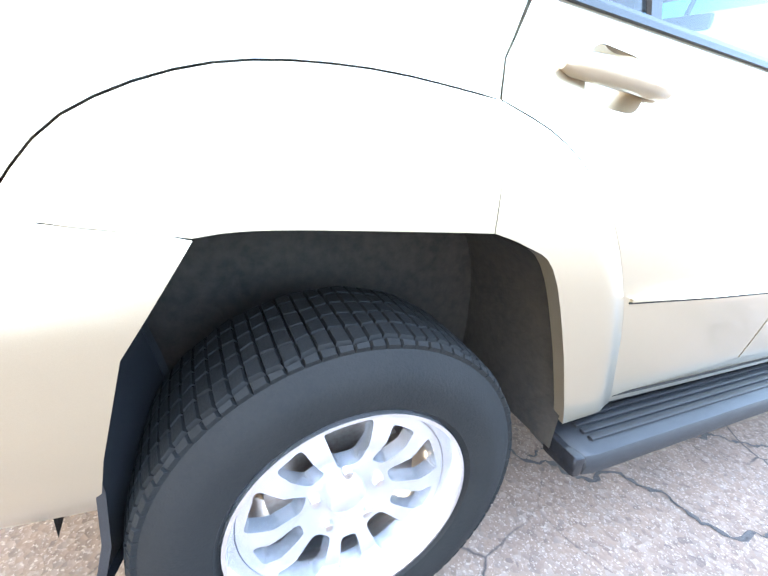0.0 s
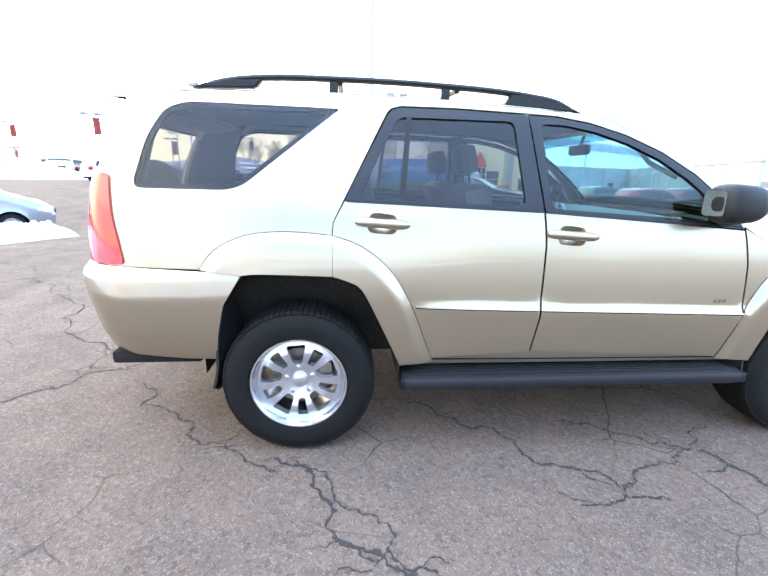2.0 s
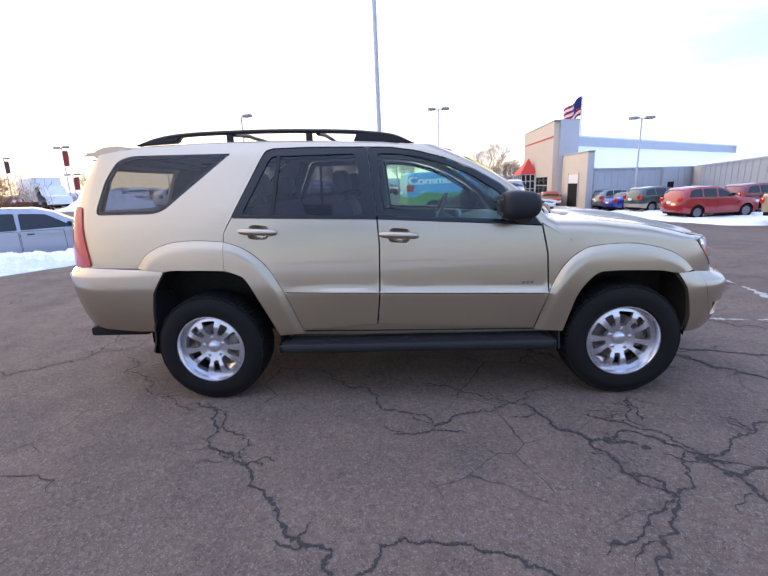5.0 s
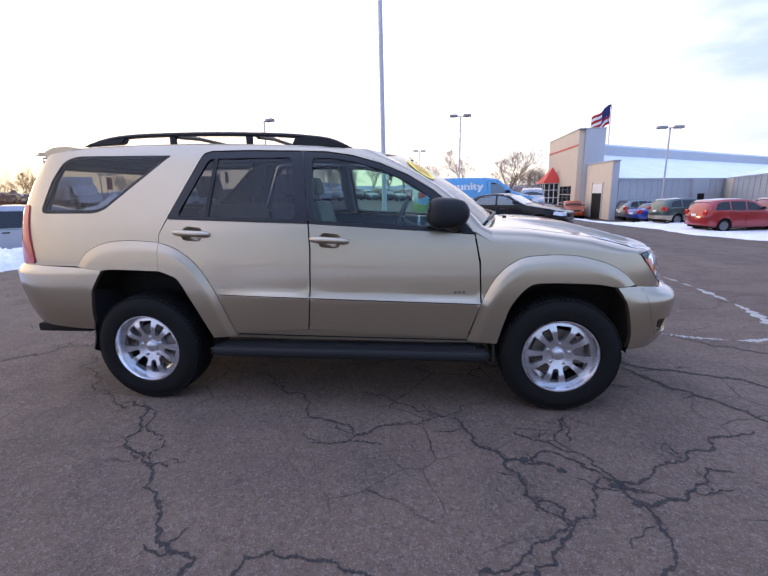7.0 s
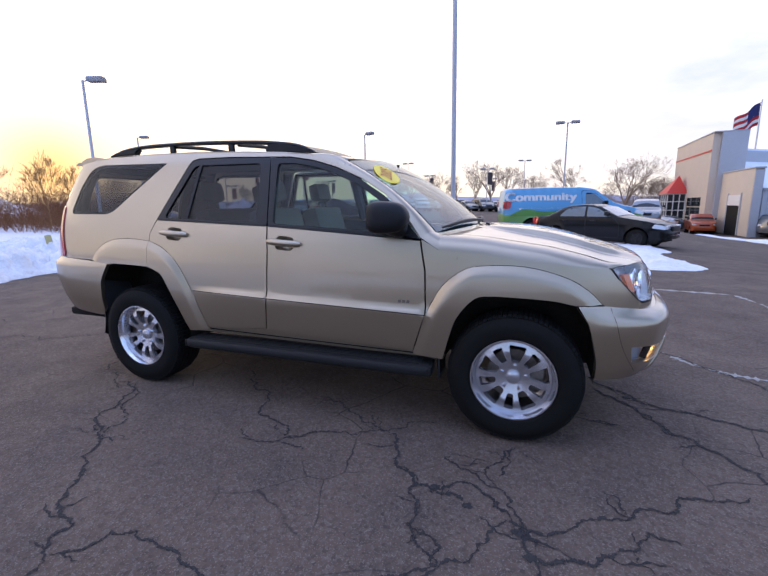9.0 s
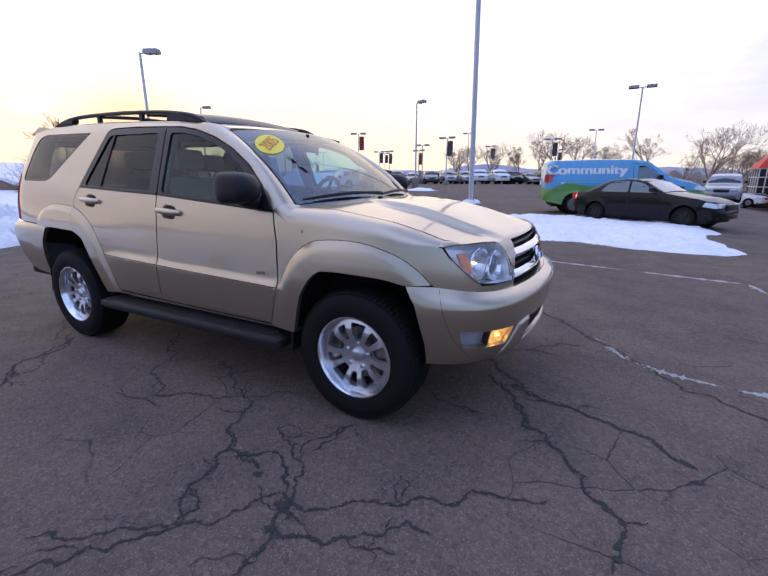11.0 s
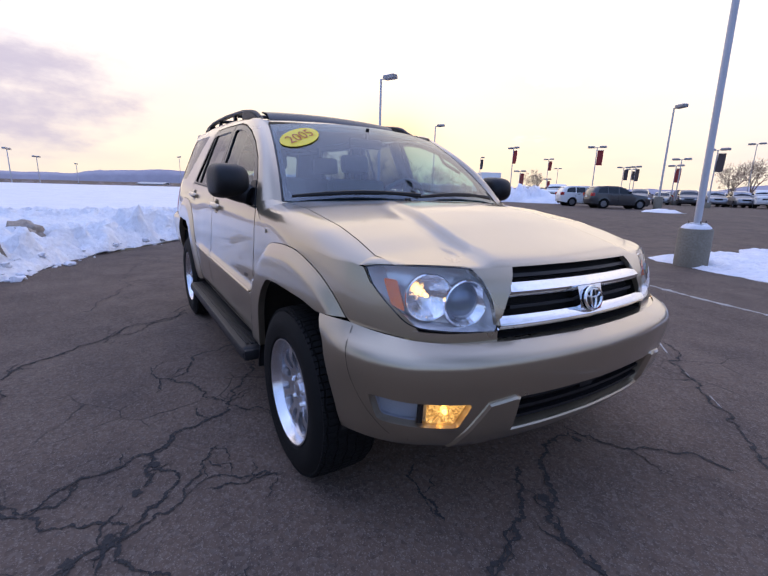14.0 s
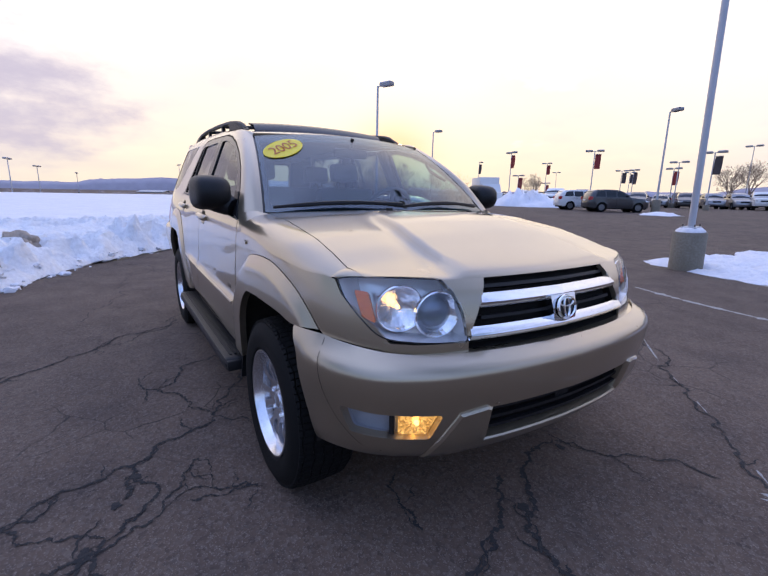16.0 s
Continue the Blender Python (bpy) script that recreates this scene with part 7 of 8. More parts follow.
STYLES = {
    "sedan": dict(L=4.45, W=1.70, belt=0.97, wheels=(0.95, 3.62), r=0.31,
                  top=[(0.05, 0.34), (0.0, 0.55), (0.03, 0.80), (0.12, 0.94), (0.60, 0.99), (1.0, 1.20), (1.32, 1.335), (1.75, 1.375), (2.15, 1.36), (2.5, 1.26), (3.02, 0.985), (3.3, 0.94), (3.9, 0.85), (4.25, 0.755), (4.38, 0.66), (4.45, 0.48), (4.42, 0.30)],
                  sill=0.23, windows=[[(1.08, 0.985), (1.27, 1.20), (1.5, 1.30), (1.95, 1.318), (1.97, 0.985)], [(2.04, 0.985), (2.02, 1.318), (2.33, 1.27), (2.58, 1.14), (2.84, 0.985)]], ws=((2.46, 1.28), (3.0, 0.995)), rw=((0.66, 1.02), (1.25, 1.31)),
                  doors=[[(1.24, 0.30), (1.15, 0.62), (1.02, 0.95), (1.99, 0.95), (2.0, 0.30)], [(2.015, 0.30), (2.005, 0.95), (2.95, 0.93), (3.1, 0.75), (3.1, 0.30)]], lamp_z=0.70, tail_z=0.82),
    "wagon": dict(L=4.70, W=1.80, belt=1.14, wheels=(0.95, 3.78), r=0.36,
                  top=[(0.05, 0.38), (0.0, 0.62), (0.02, 0.95), (0.12, 1.17), (0.28, 1.52), (0.48, 1.65), (1.2, 1.71), (2.0, 1.70), (2.55, 1.58), (3.15, 1.17), (3.4, 1.10), (4.15, 1.0), (4.5, 0.90), (4.66, 0.72), (4.7, 0.5), (4.64, 0.34)],
                  sill=0.30, windows=[[(0.40, 1.17), (0.54, 1.49), (0.72, 1.57), (1.15, 1.60), (1.18, 1.16)], [(1.25, 1.16), (1.22, 1.60), (2.0, 1.60), (2.0, 1.15)], [(2.07, 1.15), (2.07, 1.60), (2.48, 1.52), (2.96, 1.15)]], ws=((2.52, 1.58), (3.12, 1.185)), rw=((0.13, 1.20), (0.30, 1.54)),
                  doors=[[(1.27, 0.38), (1.2, 0.75), (1.2, 1.12), (2.02, 1.12), (2.03, 0.38)], [(2.045, 0.38), (2.04, 1.12), (3.05, 1.1), (3.25, 0.9), (3.22, 0.38)]], lamp_z=0.86, tail_z=1.05),
    "minivan": dict(L=5.0, W=1.86, belt=1.10, wheels=(0.95, 4.02), r=0.335,
                    top=[(0.05, 0.35), (0.0, 0.6), (0.03, 1.0), (0.12, 1.4), (0.3, 1.65), (0.6, 1.72), (1.8, 1.745), (2.85, 1.71), (3.3, 1.58), (4.0, 1.17), (4.3, 1.06), (4.7, 0.90), (4.92, 0.74), (5.0, 0.55), (4.95, 0.32)],
                    sill=0.25, windows=[[(0.28, 1.12), (0.42, 1.56), (1.35, 1.60), (1.38, 1.10)], [(1.46, 1.10), (1.45, 1.60), (2.38, 1.58), (2.40, 1.10)], [(2.48, 1.10), (2.48, 1.57), (3.12, 1.53), (3.74, 1.13)]], ws=((3.25, 1.59), (3.95, 1.20)), rw=((0.06, 1.12), (0.24, 1.58)),
                    doors=[[(1.42, 0.34), (1.42, 1.07), (2.42, 1.07), (2.42, 0.34)], [(2.44, 0.34), (2.44, 1.07), (3.5, 1.06), (3.52, 0.34)]], lamp_z=0.76, tail_z=0.95),
    "pickup": dict(L=5.6, W=1.95, belt=1.32, wheels=(1.15, 4.65), r=0.40,
                   top=[(0.03, 0.55), (0.0, 0.8), (0.0, 1.28), (0.04, 1.33), (1.0, 1.335), (2.0, 1.34), (2.06, 1.40), (2.18, 1.78), (2.4, 1.86), (3.3, 1.86), (3.55, 1.80), (4.12, 1.38), (4.5, 1.32), (5.3, 1.24), (5.55, 1.1), (5.6, 0.65), (5.55, 0.45)],
                   sill=0.42, windows=[[(2.25, 1.36), (2.3, 1.72), (2.9, 1.74), (2.9, 1.35)], [(2.97, 1.35), (2.97, 1.74), (3.45, 1.70), (3.9, 1.36)]], ws=((3.52, 1.79), (4.08, 1.41)), rw=((2.10, 1.44), (2.2, 1.76)),
                   doors=[[(2.2, 0.5), (2.15, 1.31), (2.93, 1.31), (2.93, 0.5)], [(2.95, 0.5), (2.95, 1.31), (4.0, 1.3), (4.05, 0.5)]], lamp_z=1.0, tail_z=1.05),
    "cargo_van": dict(L=4.75, W=1.80, belt=1.08, wheels=(0.95, 3.85), r=0.33,
                      top=[(0.02, 0.42), (0.0, 0.7), (0.02, 1.30), (0.06, 1.62), (0.2, 1.70), (1.5, 1.73), (2.7, 1.72), (3.05, 1.66), (3.65, 1.20), (3.95, 1.08), (4.5, 0.98), (4.68, 0.85), (4.75, 0.5), (4.7, 0.35)],
                      sill=0.30, windows=[[(2.72, 1.14), (2.74, 1.55), (3.0, 1.53), (3.42, 1.16)]], ws=((3.02, 1.65), (3.62, 1.23)), rw=((0.03, 1.2), (0.06, 1.58)),
                      doors=[[(2.6, 0.42), (2.6, 1.62), (3.0, 1.6), (3.5, 1.12), (3.5, 0.42)]], lamp_z=0.88, tail_z=1.15),
}


def vehicle(style, mat, label, category, group="parked cars", lower=None, name=None, extra=None, roof_snow=False, rims=None):
    """A parked vehicle at the origin: rear end at x = 0, nose along +x, right side at y < 0."""
    s = STYLES[style]
    root = thing(name or {"sedan": "sedan", "wagon": "crossover_car", "minivan": "minivan", "pickup": "pickup_truck", "cargo_van": "cargo_van"}[style], label, category, group)
    W, belt, sill = s["W"], s["belt"], s["sill"]
    line = list(s["top"])
    for wx in s["wheels"][::-1]:
        R = s["r"] + 0.055
        zc = s["r"]
        line += [(wx + R + 0.02, sill)] + [(wx + R * math.cos(a), zc + R * math.sin(a)) for a in (radians(t) for t in range(0, 181, 20)) if zc + R * math.sin(a) > sill + 0.02] + [(wx - R - 0.02, sill)]
    poly = np.array(line)
    dense = np.array([tuple(np.array(a) * (1 - t) + np.array(b) * t) for a, b in zip(line, line[1:] + line[:1]) for t in (0, 0.25, 0.5, 0.75)])

    def y_of(x, z, out=0.0):
        d = float(np.min(np.hypot(dense[:, 0] - x, dense[:, 1] - z)))
        arch = min(math.hypot(x - wx, z - s["r"]) for wx in s["wheels"])
        lean = 0.30 * max(0.0, z - belt) + 0.10 * max(0.0, 0.55 - z) + 0.02 * abs(z - 0.75)
        ends = 0.16 * (max(0.0, (0.6 - x) / 0.6) ** 2 + max(0.0, (x - s["L"] + 0.9) / 0.9) ** 2)
        soft = 0.07 * max(0.0, 1 - d / 0.14) ** 2 if arch > s["r"] + 0.16 and z > sill + 0.1 else 0.0
        bulge = 0.018 * max(0.0, 1 - abs(arch - s["r"] - 0.06) / 0.07)
        return -(W / 2 - lean - ends - soft + bulge + out)

    cut = [lambda v, k=lower[0]: k] if lower else ()
    side = sheet(line, lambda x, z: (x, y_of(x, z), z), 0.11, rim=0, rows=cut, heart=(s["L"] / 2, 0, 0.8))
    edge = [e for e in side.edges if len(e.link_faces) == 1]
    cross = {}
    for e in edge:
        for w in e.verts:
            if w not in cross:
                y = w.co.y
                crown = 0.035 if w.co.z > 0.8 else 0.0
                bow = 0.07 if (w.co.x > s["L"] - 0.5 or w.co.x < 0.25) and w.co.z > sill + 0.05 else 0.0
                sgn = 1 if w.co.x > 1 else -1
                cross[w] = [w] + [side.verts.new((w.co.x + sgn * bow * (1 - t * t), y * t, w.co.z + crown * (1 - t * t))) for t in (0.6, 0.2, -0.2, -0.6)] + [side.verts.new((w.co.x, -y, w.co.z))]
    for e in edge:
        a, b = cross[e.verts[0]], cross[e.verts[1]]
        for i in range(5):
            side.faces.new((a[i], a[i + 1], b[i + 1], b[i]))
    tmp = sheet(line, lambda x, z: (x, -y_of(x, z), z), 0.11, rim=0, rows=cut, heart=(s["L"] / 2, 0, 0.8))
    body = join(side, tmp)
    bmesh.ops.remove_doubles(body, verts=body.verts, dist=0.002)
    bmesh.ops.recalc_face_normals(body, faces=body.faces)
    if lower:
        for f in body.faces:
            f.material_index = 1 if f.calc_center_median().z < lower[0] else 0
    bod = part("body", body, [mat, lower[1]] if lower else mat, root, sharp=45)
    for q in (1, -1):
        tr = (lambda b: b) if q > 0 else mirrored
        for wn in s["windows"]:
            part("side_window", tr(sheet(rounded(wn, 0.05), lambda x, z: (x, y_of(x, z, 0.004), z), 0.1, rim=0.004, heart=(s["L"] / 2, 0, 0.8))), VEHICLE_GLASS, bod)
        for dr in s["doors"]:
            ring = sheet(rounded(dr, 0.06), lambda x, z: (x, y_of(x, z, 0.003), z), 0.12, holes=[shrink(rounded(dr, 0.06), 0.012)], rim=0.003, heart=(s["L"] / 2, 0, 0.8))
            part("door_seam", tr(ring), M_BLACK, bod)
            hx = min(p[0] for p in dr) + 0.16
            hz = max(p[1] for p in dr) - 0.10
            part("door_handle", tr(box(hx, hx + 0.18, y_of(hx, hz) - 0.03, y_of(hx, hz) + 0.01, hz - 0.02, hz + 0.02, 0.01)), M_BLACK, bod)
        mx = s["ws"][1][0] - 0.28
        mz = s["belt"] + 0.06
        part("door_mirror", tr(box(mx - 0.06, mx + 0.06, y_of(mx, mz) - 0.19, y_of(mx, mz) - 0.02, mz - 0.01, mz + 0.13, 0.035)), M_BLACK, bod)
        lz, tz, L = s["lamp_z"], s["tail_z"], s["L"]
        part("headlamp", tr(sheet(rounded([(L - 0.42, lz - 0.05), (L - 0.07, lz - 0.10), (L - 0.10, lz + 0.02), (L - 0.36, lz + 0.07)], 0.03), lambda x, z: (x + 0.01, y_of(x, z, 0.012) , z), 0.06, rim=0.02, heart=(L / 2, 0, 0.8))), M_CLEARLAMP, bod)
        part("headlamp_front", tr(box(L - 0.10, L - 0.015, -W / 2 + 0.20, -W / 2 + 0.48, lz - 0.09, lz + 0.03, 0.02)), M_CLEARLAMP, bod)
        part("tail_lamp", tr(sheet(rounded([(0.04, tz - 0.14), (0.20, tz - 0.12), (0.24, tz + 0.10), (0.08, tz + 0.14)], 0.03), lambda x, z: (x, y_of(x, z, 0.014), z), 0.06, rim=0.03, heart=(L / 2, 0, 0.8))), M_REDLENS, bod)
        part("tail_lamp_back", tr(box(-0.02, 0.08, -W / 2 + 0.12, -W / 2 + 0.34, tz - 0.13, tz + 0.12, 0.02)), M_REDLENS, bod)
        for wx in s["wheels"]:
            tyre, rim = far_wheel(wx, q, s["r"])
            m = Matrix.Translation((wx, -(W / 2 - 0.13), s["r"]))
            wh = part("wheel", tr(turned(tyre, m)), M_RUBBER, root)
            part("rim", tr(turned(rim, m)), rims or M_FARRIM, wh)
            well = lathe([(s["r"] + 0.05, -0.06), (s["r"] + 0.05, 0.22), (0.0, 0.22)], 20)
            part("wheel_well", tr(turned(well, m)), M_DARK, root)
    for nm, (a, b) in (("windscreen", s["ws"]), ("rear_window", s["rw"])):
        a, b = Vector((a[0], 0, a[1])), Vector((b[0], 0, b[1]))
        nrm = Vector((b.z - a.z, 0, -(b.x - a.x))).normalized()
        nrm = nrm if nrm.z > 0 or (nrm.x < 0 and nm == "rear_window") else -nrm
        rows_ = []
        for t in (0, 0.25, 0.5, 0.75, 1.0):
            p = a.lerp(b, t)
            hw = abs(y_of(p.x, p.z)) - 0.06
            rows_.append([tuple(p + nrm * 0.012 + Vector((0, y * hw, 0.035 * (1 - y * y)))) for y in (-1, -0.6, -0.2, 0.2, 0.6, 1)])
        part(nm, loft(rows_, heart=(s["L"] / 2, 0, 0.5), rim=0.012), VEHICLE_GLASS, bod)
    L = s["L"]
    part("grille", box(L - 0.03, L + 0.05, -W * 0.2, W * 0.2, s["lamp_z"] - 0.16, s["lamp_z"] + 0.0, 0.02), M_BLACK, bod)
    part("number_plate", box(-0.075, -0.055, -0.16, 0.16, s["tail_z"] - 0.22, s["tail_z"] - 0.08, 0.004), M_WHITE, bod)
    part("underside", box(0.25, L - 0.25, -W / 2 + 0.1, W / 2 - 0.1, s["sill"] - 0.06, s["sill"] + 0.12, 0.02), M_DARK, root)
    if roof_snow:
        hood = [(L * 0.72, -W * 0.36), (L * 0.93, -W * 0.30), (L * 0.93, W * 0.30), (L * 0.72, W * 0.36)]
        hz_ = lambda x: float(np.interp(x, [p[0] for p in s["top"] if p[1] > 0.6], [p[1] for p in s["top"] if p[1] > 0.6]))
        part("snow_cover", sheet(rounded(hood, 0.2), lambda x, y: (x, y, hz_(x) + 0.035 + 0.05 * (1 - (y / (W * 0.4)) ** 2)), 0.15, rim=0.05, heart=(L * 0.8, 0, 0)), M_SNOW, bod, "snow on the bonnet")
    return root


M_CLEARLAMP = material("far_lamp_lens", (0.62, 0.64, 0.66), 0.12, metal=0.3, coat=0.8, grain=(9.0, 60.0), tint=(0.5, 0.5, 0.52))


def put(root, deg, at, local, scale=1.0):
    """Sets a vehicle so that its local point stands on the land at a given place."""
    r = Matrix.Rotation(radians(deg), 4, "Z") @ Matrix.Scale(scale, 4)
    p = Vector((at[0], at[1], land(*at))) - (r @ Vector((*local, 0.0)))
    p.z = land(*at)
    root.matrix_world = Matrix.Translation(p) @ r
    return root


P_BLACK = material("black_paint", (0.008, 0.008, 0.009), 0.12, grain=(1.6, 900.0), tint=(0.009, 0.009, 0.009), spec=0.22)
P_SILVER = paint("silver_paint", (0.29, 0.30, 0.325), metal=0.6, rough=0.3)
P_RED = paint("bright_red_paint", (0.30, 0.012, 0.014), metal=0.2, rough=0.3)
P_MAROON = paint("maroon_paint", (0.16, 0.012, 0.014), metal=0.2, rough=0.3)
P_GREEN = paint("dark_green_paint", (0.035, 0.06, 0.055), metal=0.3, rough=0.3)
P_TAN = paint("tan_paint", (0.36, 0.29, 0.19), metal=0.4, rough=0.35)
P_BLUE = paint("blue_paint", (0.015, 0.05, 0.30), metal=0.3, rough=0.3)
P_WHITE = paint("white_paint_car", (0.72, 0.72, 0.71), rough=0.35)
P_CHARCOAL = paint("charcoal_paint", (0.035, 0.036, 0.040), metal=0.3, rough=0.3)
P_GREY = paint("grey_paint", (0.20, 0.21, 0.22), metal=0.5, rough=0.3)
P_ORANGE = paint("orange_paint", (0.42, 0.07, 0.012), metal=0.2, rough=0.3)
P_SKY = paint("sky_blue_wrap", (0.05, 0.28, 0.50), rough=0.35)
P_LIME = paint("green_wrap", (0.10, 0.28, 0.05), rough=0.35)

M_CLEARER = material("pale_blue_window_glass", (0.10, 0.14, 0.16), 0.06, coat=0.9, grain=(1.0, 9.0), tint=(0.07, 0.10, 0.12))
VEHICLE_GLASS = M_CLEARER
put(vehicle("sedan", P_BLACK, "black four-door sedan parked in trodden snow", "car", rims=M_BLACK), -29, (5.55, 11.2), (3.62, -0.74), 0.93)
van = put(vehicle("cargo_van", P_SKY, "blue and green lettered cargo van with snow on its bonnet", "van", lower=(0.80, P_LIME), roof_snow=True), 14, (1.5, 14.4), (0.0, -0.9), 1.12)
VEHICLE_GLASS = M_FARGLASS
word = text_mesh("Community", 0.40, 0.004)
for w in word.verts:
    w.co = Vector((1.22 + w.co.x * 1.26, -0.892 + 0.30 * max(0, 1.40 + w.co.y - 1.08) - w.co.z, 1.40 + w.co.y))
M_SLATE = material("slate_blue_print", (0.13, 0.17, 0.30), 0.5, grain=(4.0, 40.0), tint=(0.10, 0.13, 0.24))
for dx, dz in ((0.018, 0.014), (-0.018, 0.014), (0.018, -0.014), (-0.018, -0.014)):
    under = word.copy()
    for w in under.verts:
        w.co += Vector((dx, 0.0025, dz))
    part("letter_outline", under, M_WHITE, van, "pale outline behind the lettering", smooth=False)
part("lettering", word, M_SLATE, van, "slate blue lettering reading Community", smooth=False)
for k in range(4):
    part("print_bar", box(0.5 + 0.42 * k, 0.85 + 0.42 * k, -0.893, -0.885, 0.98, 1.03, 0.0), M_WHITE, van)
part("wrap_wave", sheet(spline([(0.15, 0.78), (0.7, 1.0), (1.4, 0.90), (2.2, 0.98), (2.6, 0.84)], 5) + [(2.6, 0.78)], lambda x, z: (x, -0.905, z), 0.1, rim=0.004, heart=(2, 0, 0.8)), P_LIME, van)
put(vehicle("minivan", P_SILVER, "silver minivan standing in roadside snow", "van"), 38, (-8.75, 9.4), (4.02, -0.8))
put(vehicle("wagon", P_RED, "bright red crossover parked on snowy asphalt", "car"), 8, (18.39, 20.66), (2.35, -0.85))
put(vehicle("wagon", P_GREEN, "dark green sport wagon with tan lower body", "car", lower=(0.62, P_TAN)), 12, (19.42, 27.04), (2.35, -0.85))
put(vehicle("sedan", P_BLUE, "bright blue sedan seen from behind", "car"), 16, (19.3, 30.65), (2.2, -0.8))
put(vehicle("wagon", P_GREY, "grey crossover beside a blue sedan", "car"), 16, (19.98, 34.43), (2.35, -0.8))
put(vehicle("wagon", P_MAROON, "maroon crossover parked beside a red one", "car"), 8, (23.15, 23.46), (2.0, -0.85))
put(vehicle("pickup", P_TAN, "tan pickup truck parked at a snow strip", "truck"), 8, (19.98, 15.23), (2.6, -0.9))
put(vehicle("pickup", P_ORANGE, "orange and grey pickup truck near the garage door", "truck"), -98, (15.6, 40.6), (2.8, 0.0), 0.9)
put(vehicle("wagon", P_CHARCOAL, "dark charcoal crossover standing alone on the lot", "car"), 58, (-12.1, 27.9), (2.35, -0.85), 0.88)
put(vehicle("wagon", P_WHITE, "white crossover behind a charcoal one", "car"), 56, (-15.4, 29.2), (2.35, -0.85), 0.88)
put(vehicle("wagon", P_GREY, "grey crossover seen beyond the van", "car"), -102, (8.6, 30.5), (2.4, -0.9))
put(vehicle("sedan", P_WHITE, "white sedan far behind the van", "car"), -30, (11.7, 41.5), (2.2, -0.8))
put(vehicle("sedan", P_CHARCOAL, "dark sedan near the glass entrance", "car"), -20, (14.6, 45.0), (2.2, -0.8))

# far rows: a few models, copied
row_rng = random.Random(21)
models = [vehicle("sedan", P_GREY, "grey sedan in a far row of parked cars", "car", "far rows of cars"), vehicle("wagon", P_SILVER, "silver crossover in a far row of parked cars", "car", "far rows of cars"),
          vehicle("wagon", P_MAROON, "maroon crossover in a far row of parked cars", "car", "far rows of cars"), vehicle("wagon", P_BLACK, "black crossover in a far row of parked cars", "car", "far rows of cars"),
          vehicle("minivan", P_CHARCOAL, "charcoal minivan in a far row of parked cars", "van", "far rows of cars"), vehicle("pickup", P_WHITE, "white pickup truck in a far row of parked cars", "truck", "far rows of cars")]
spots = []
for k in range(17):
    t = k / 16
    spots.append((-27.5 + 26.5 * t, 38.0 + 13.0 * t * (1.6 - 0.6 * t), -62))
for k in range(13):
    t = k / 12
    spots.append((-38.0 + 36.0 * t, 52.0 + 12.0 * t, 118))
for k in range(10):
    t = k / 9
    spots.append((-44.0 + 14.0 * t, 36.0 + 9.0 * t, -55))
for k in range(4):
    spots.append((-21.0 + 2.9 * k, 33.4 + 1.6 * k, -60) if k < 2 else (1.0 + 4.5 * k, 62.0, 100))
used = set()
spots = [(4.5 + 1.22 * (x - 4.5), -1.4 + 1.22 * (y + 1.4), d) for x, y, d in spots]
for x, y, deg in spots:
    i = row_rng.randrange(len(models))
    m = Matrix.Translation((x, y, land(x, y))) @ Matrix.Rotation(radians(deg + row_rng.uniform(-5, 5)), 4, "Z")
    if i not in used:
        used.add(i)
        models[i].matrix_world = m
    else:
        copy_thing(models[i], m)
for i, mo in enumerate(models):
    if i not in used:
        mo.matrix_world = Matrix.Translation((-8.0 - 3 * i, 62.0, land(-8, 62)))

# a box truck by the snow pile
tk = thing("box_truck", "white box truck behind a snow pile", "truck", "parked cars", m=Matrix.Translation((-31.5, 35.0, land(-31.5, 35.0))) @ Matrix.Rotation(radians(-30), 4, "Z"))
part("cargo_box", box(-3.6, 0.4, -1.1, 1.1, 0.9, 3.0, 0.05), M_WHITE, tk)
part("cab", loft([[(x, y, z) for y in (-1.0, -0.9, 0, 0.9, 1.0)] for x, z in ((0.4, 0.6), (0.4, 2.2), (1.1, 2.25), (1.55, 1.45), (2.2, 1.3), (2.35, 0.6))], heart=(1.2, 0, 1.0), rim=0.1), P_WHITE, tk)
part("cab_window", box(0.6, 1.2, -1.03, 1.03, 1.5, 2.05, 0.05), M_FARGLASS, tk)
for x in (-2.6, 1.6):
    for y in (-0.95, 0.95):
        part("wheel", turned(lathe([(0.0, -0.13), (0.3, -0.13), (0.45, -0.1), (0.45, 0.1), (0.3, 0.13), (0, 0.13)], 20), Matrix.Translation((x, y, 0.45))), M_RUBBER, tk)

# ---------------------------------------------------------------- the dealership building
bz = -1.3
bld = tagged(thing("dealership_building", "tan and grey flat-roofed dealership with a tall entrance tower", "building"), kind="structure")


def slab(name, x0, x1, y0, y1, z0, z1, mat, parent=bld, label="", bevel=0.03):
    return part(name, box(x0, x1, y0, y1, z0, z1, bevel), mat, parent, label)


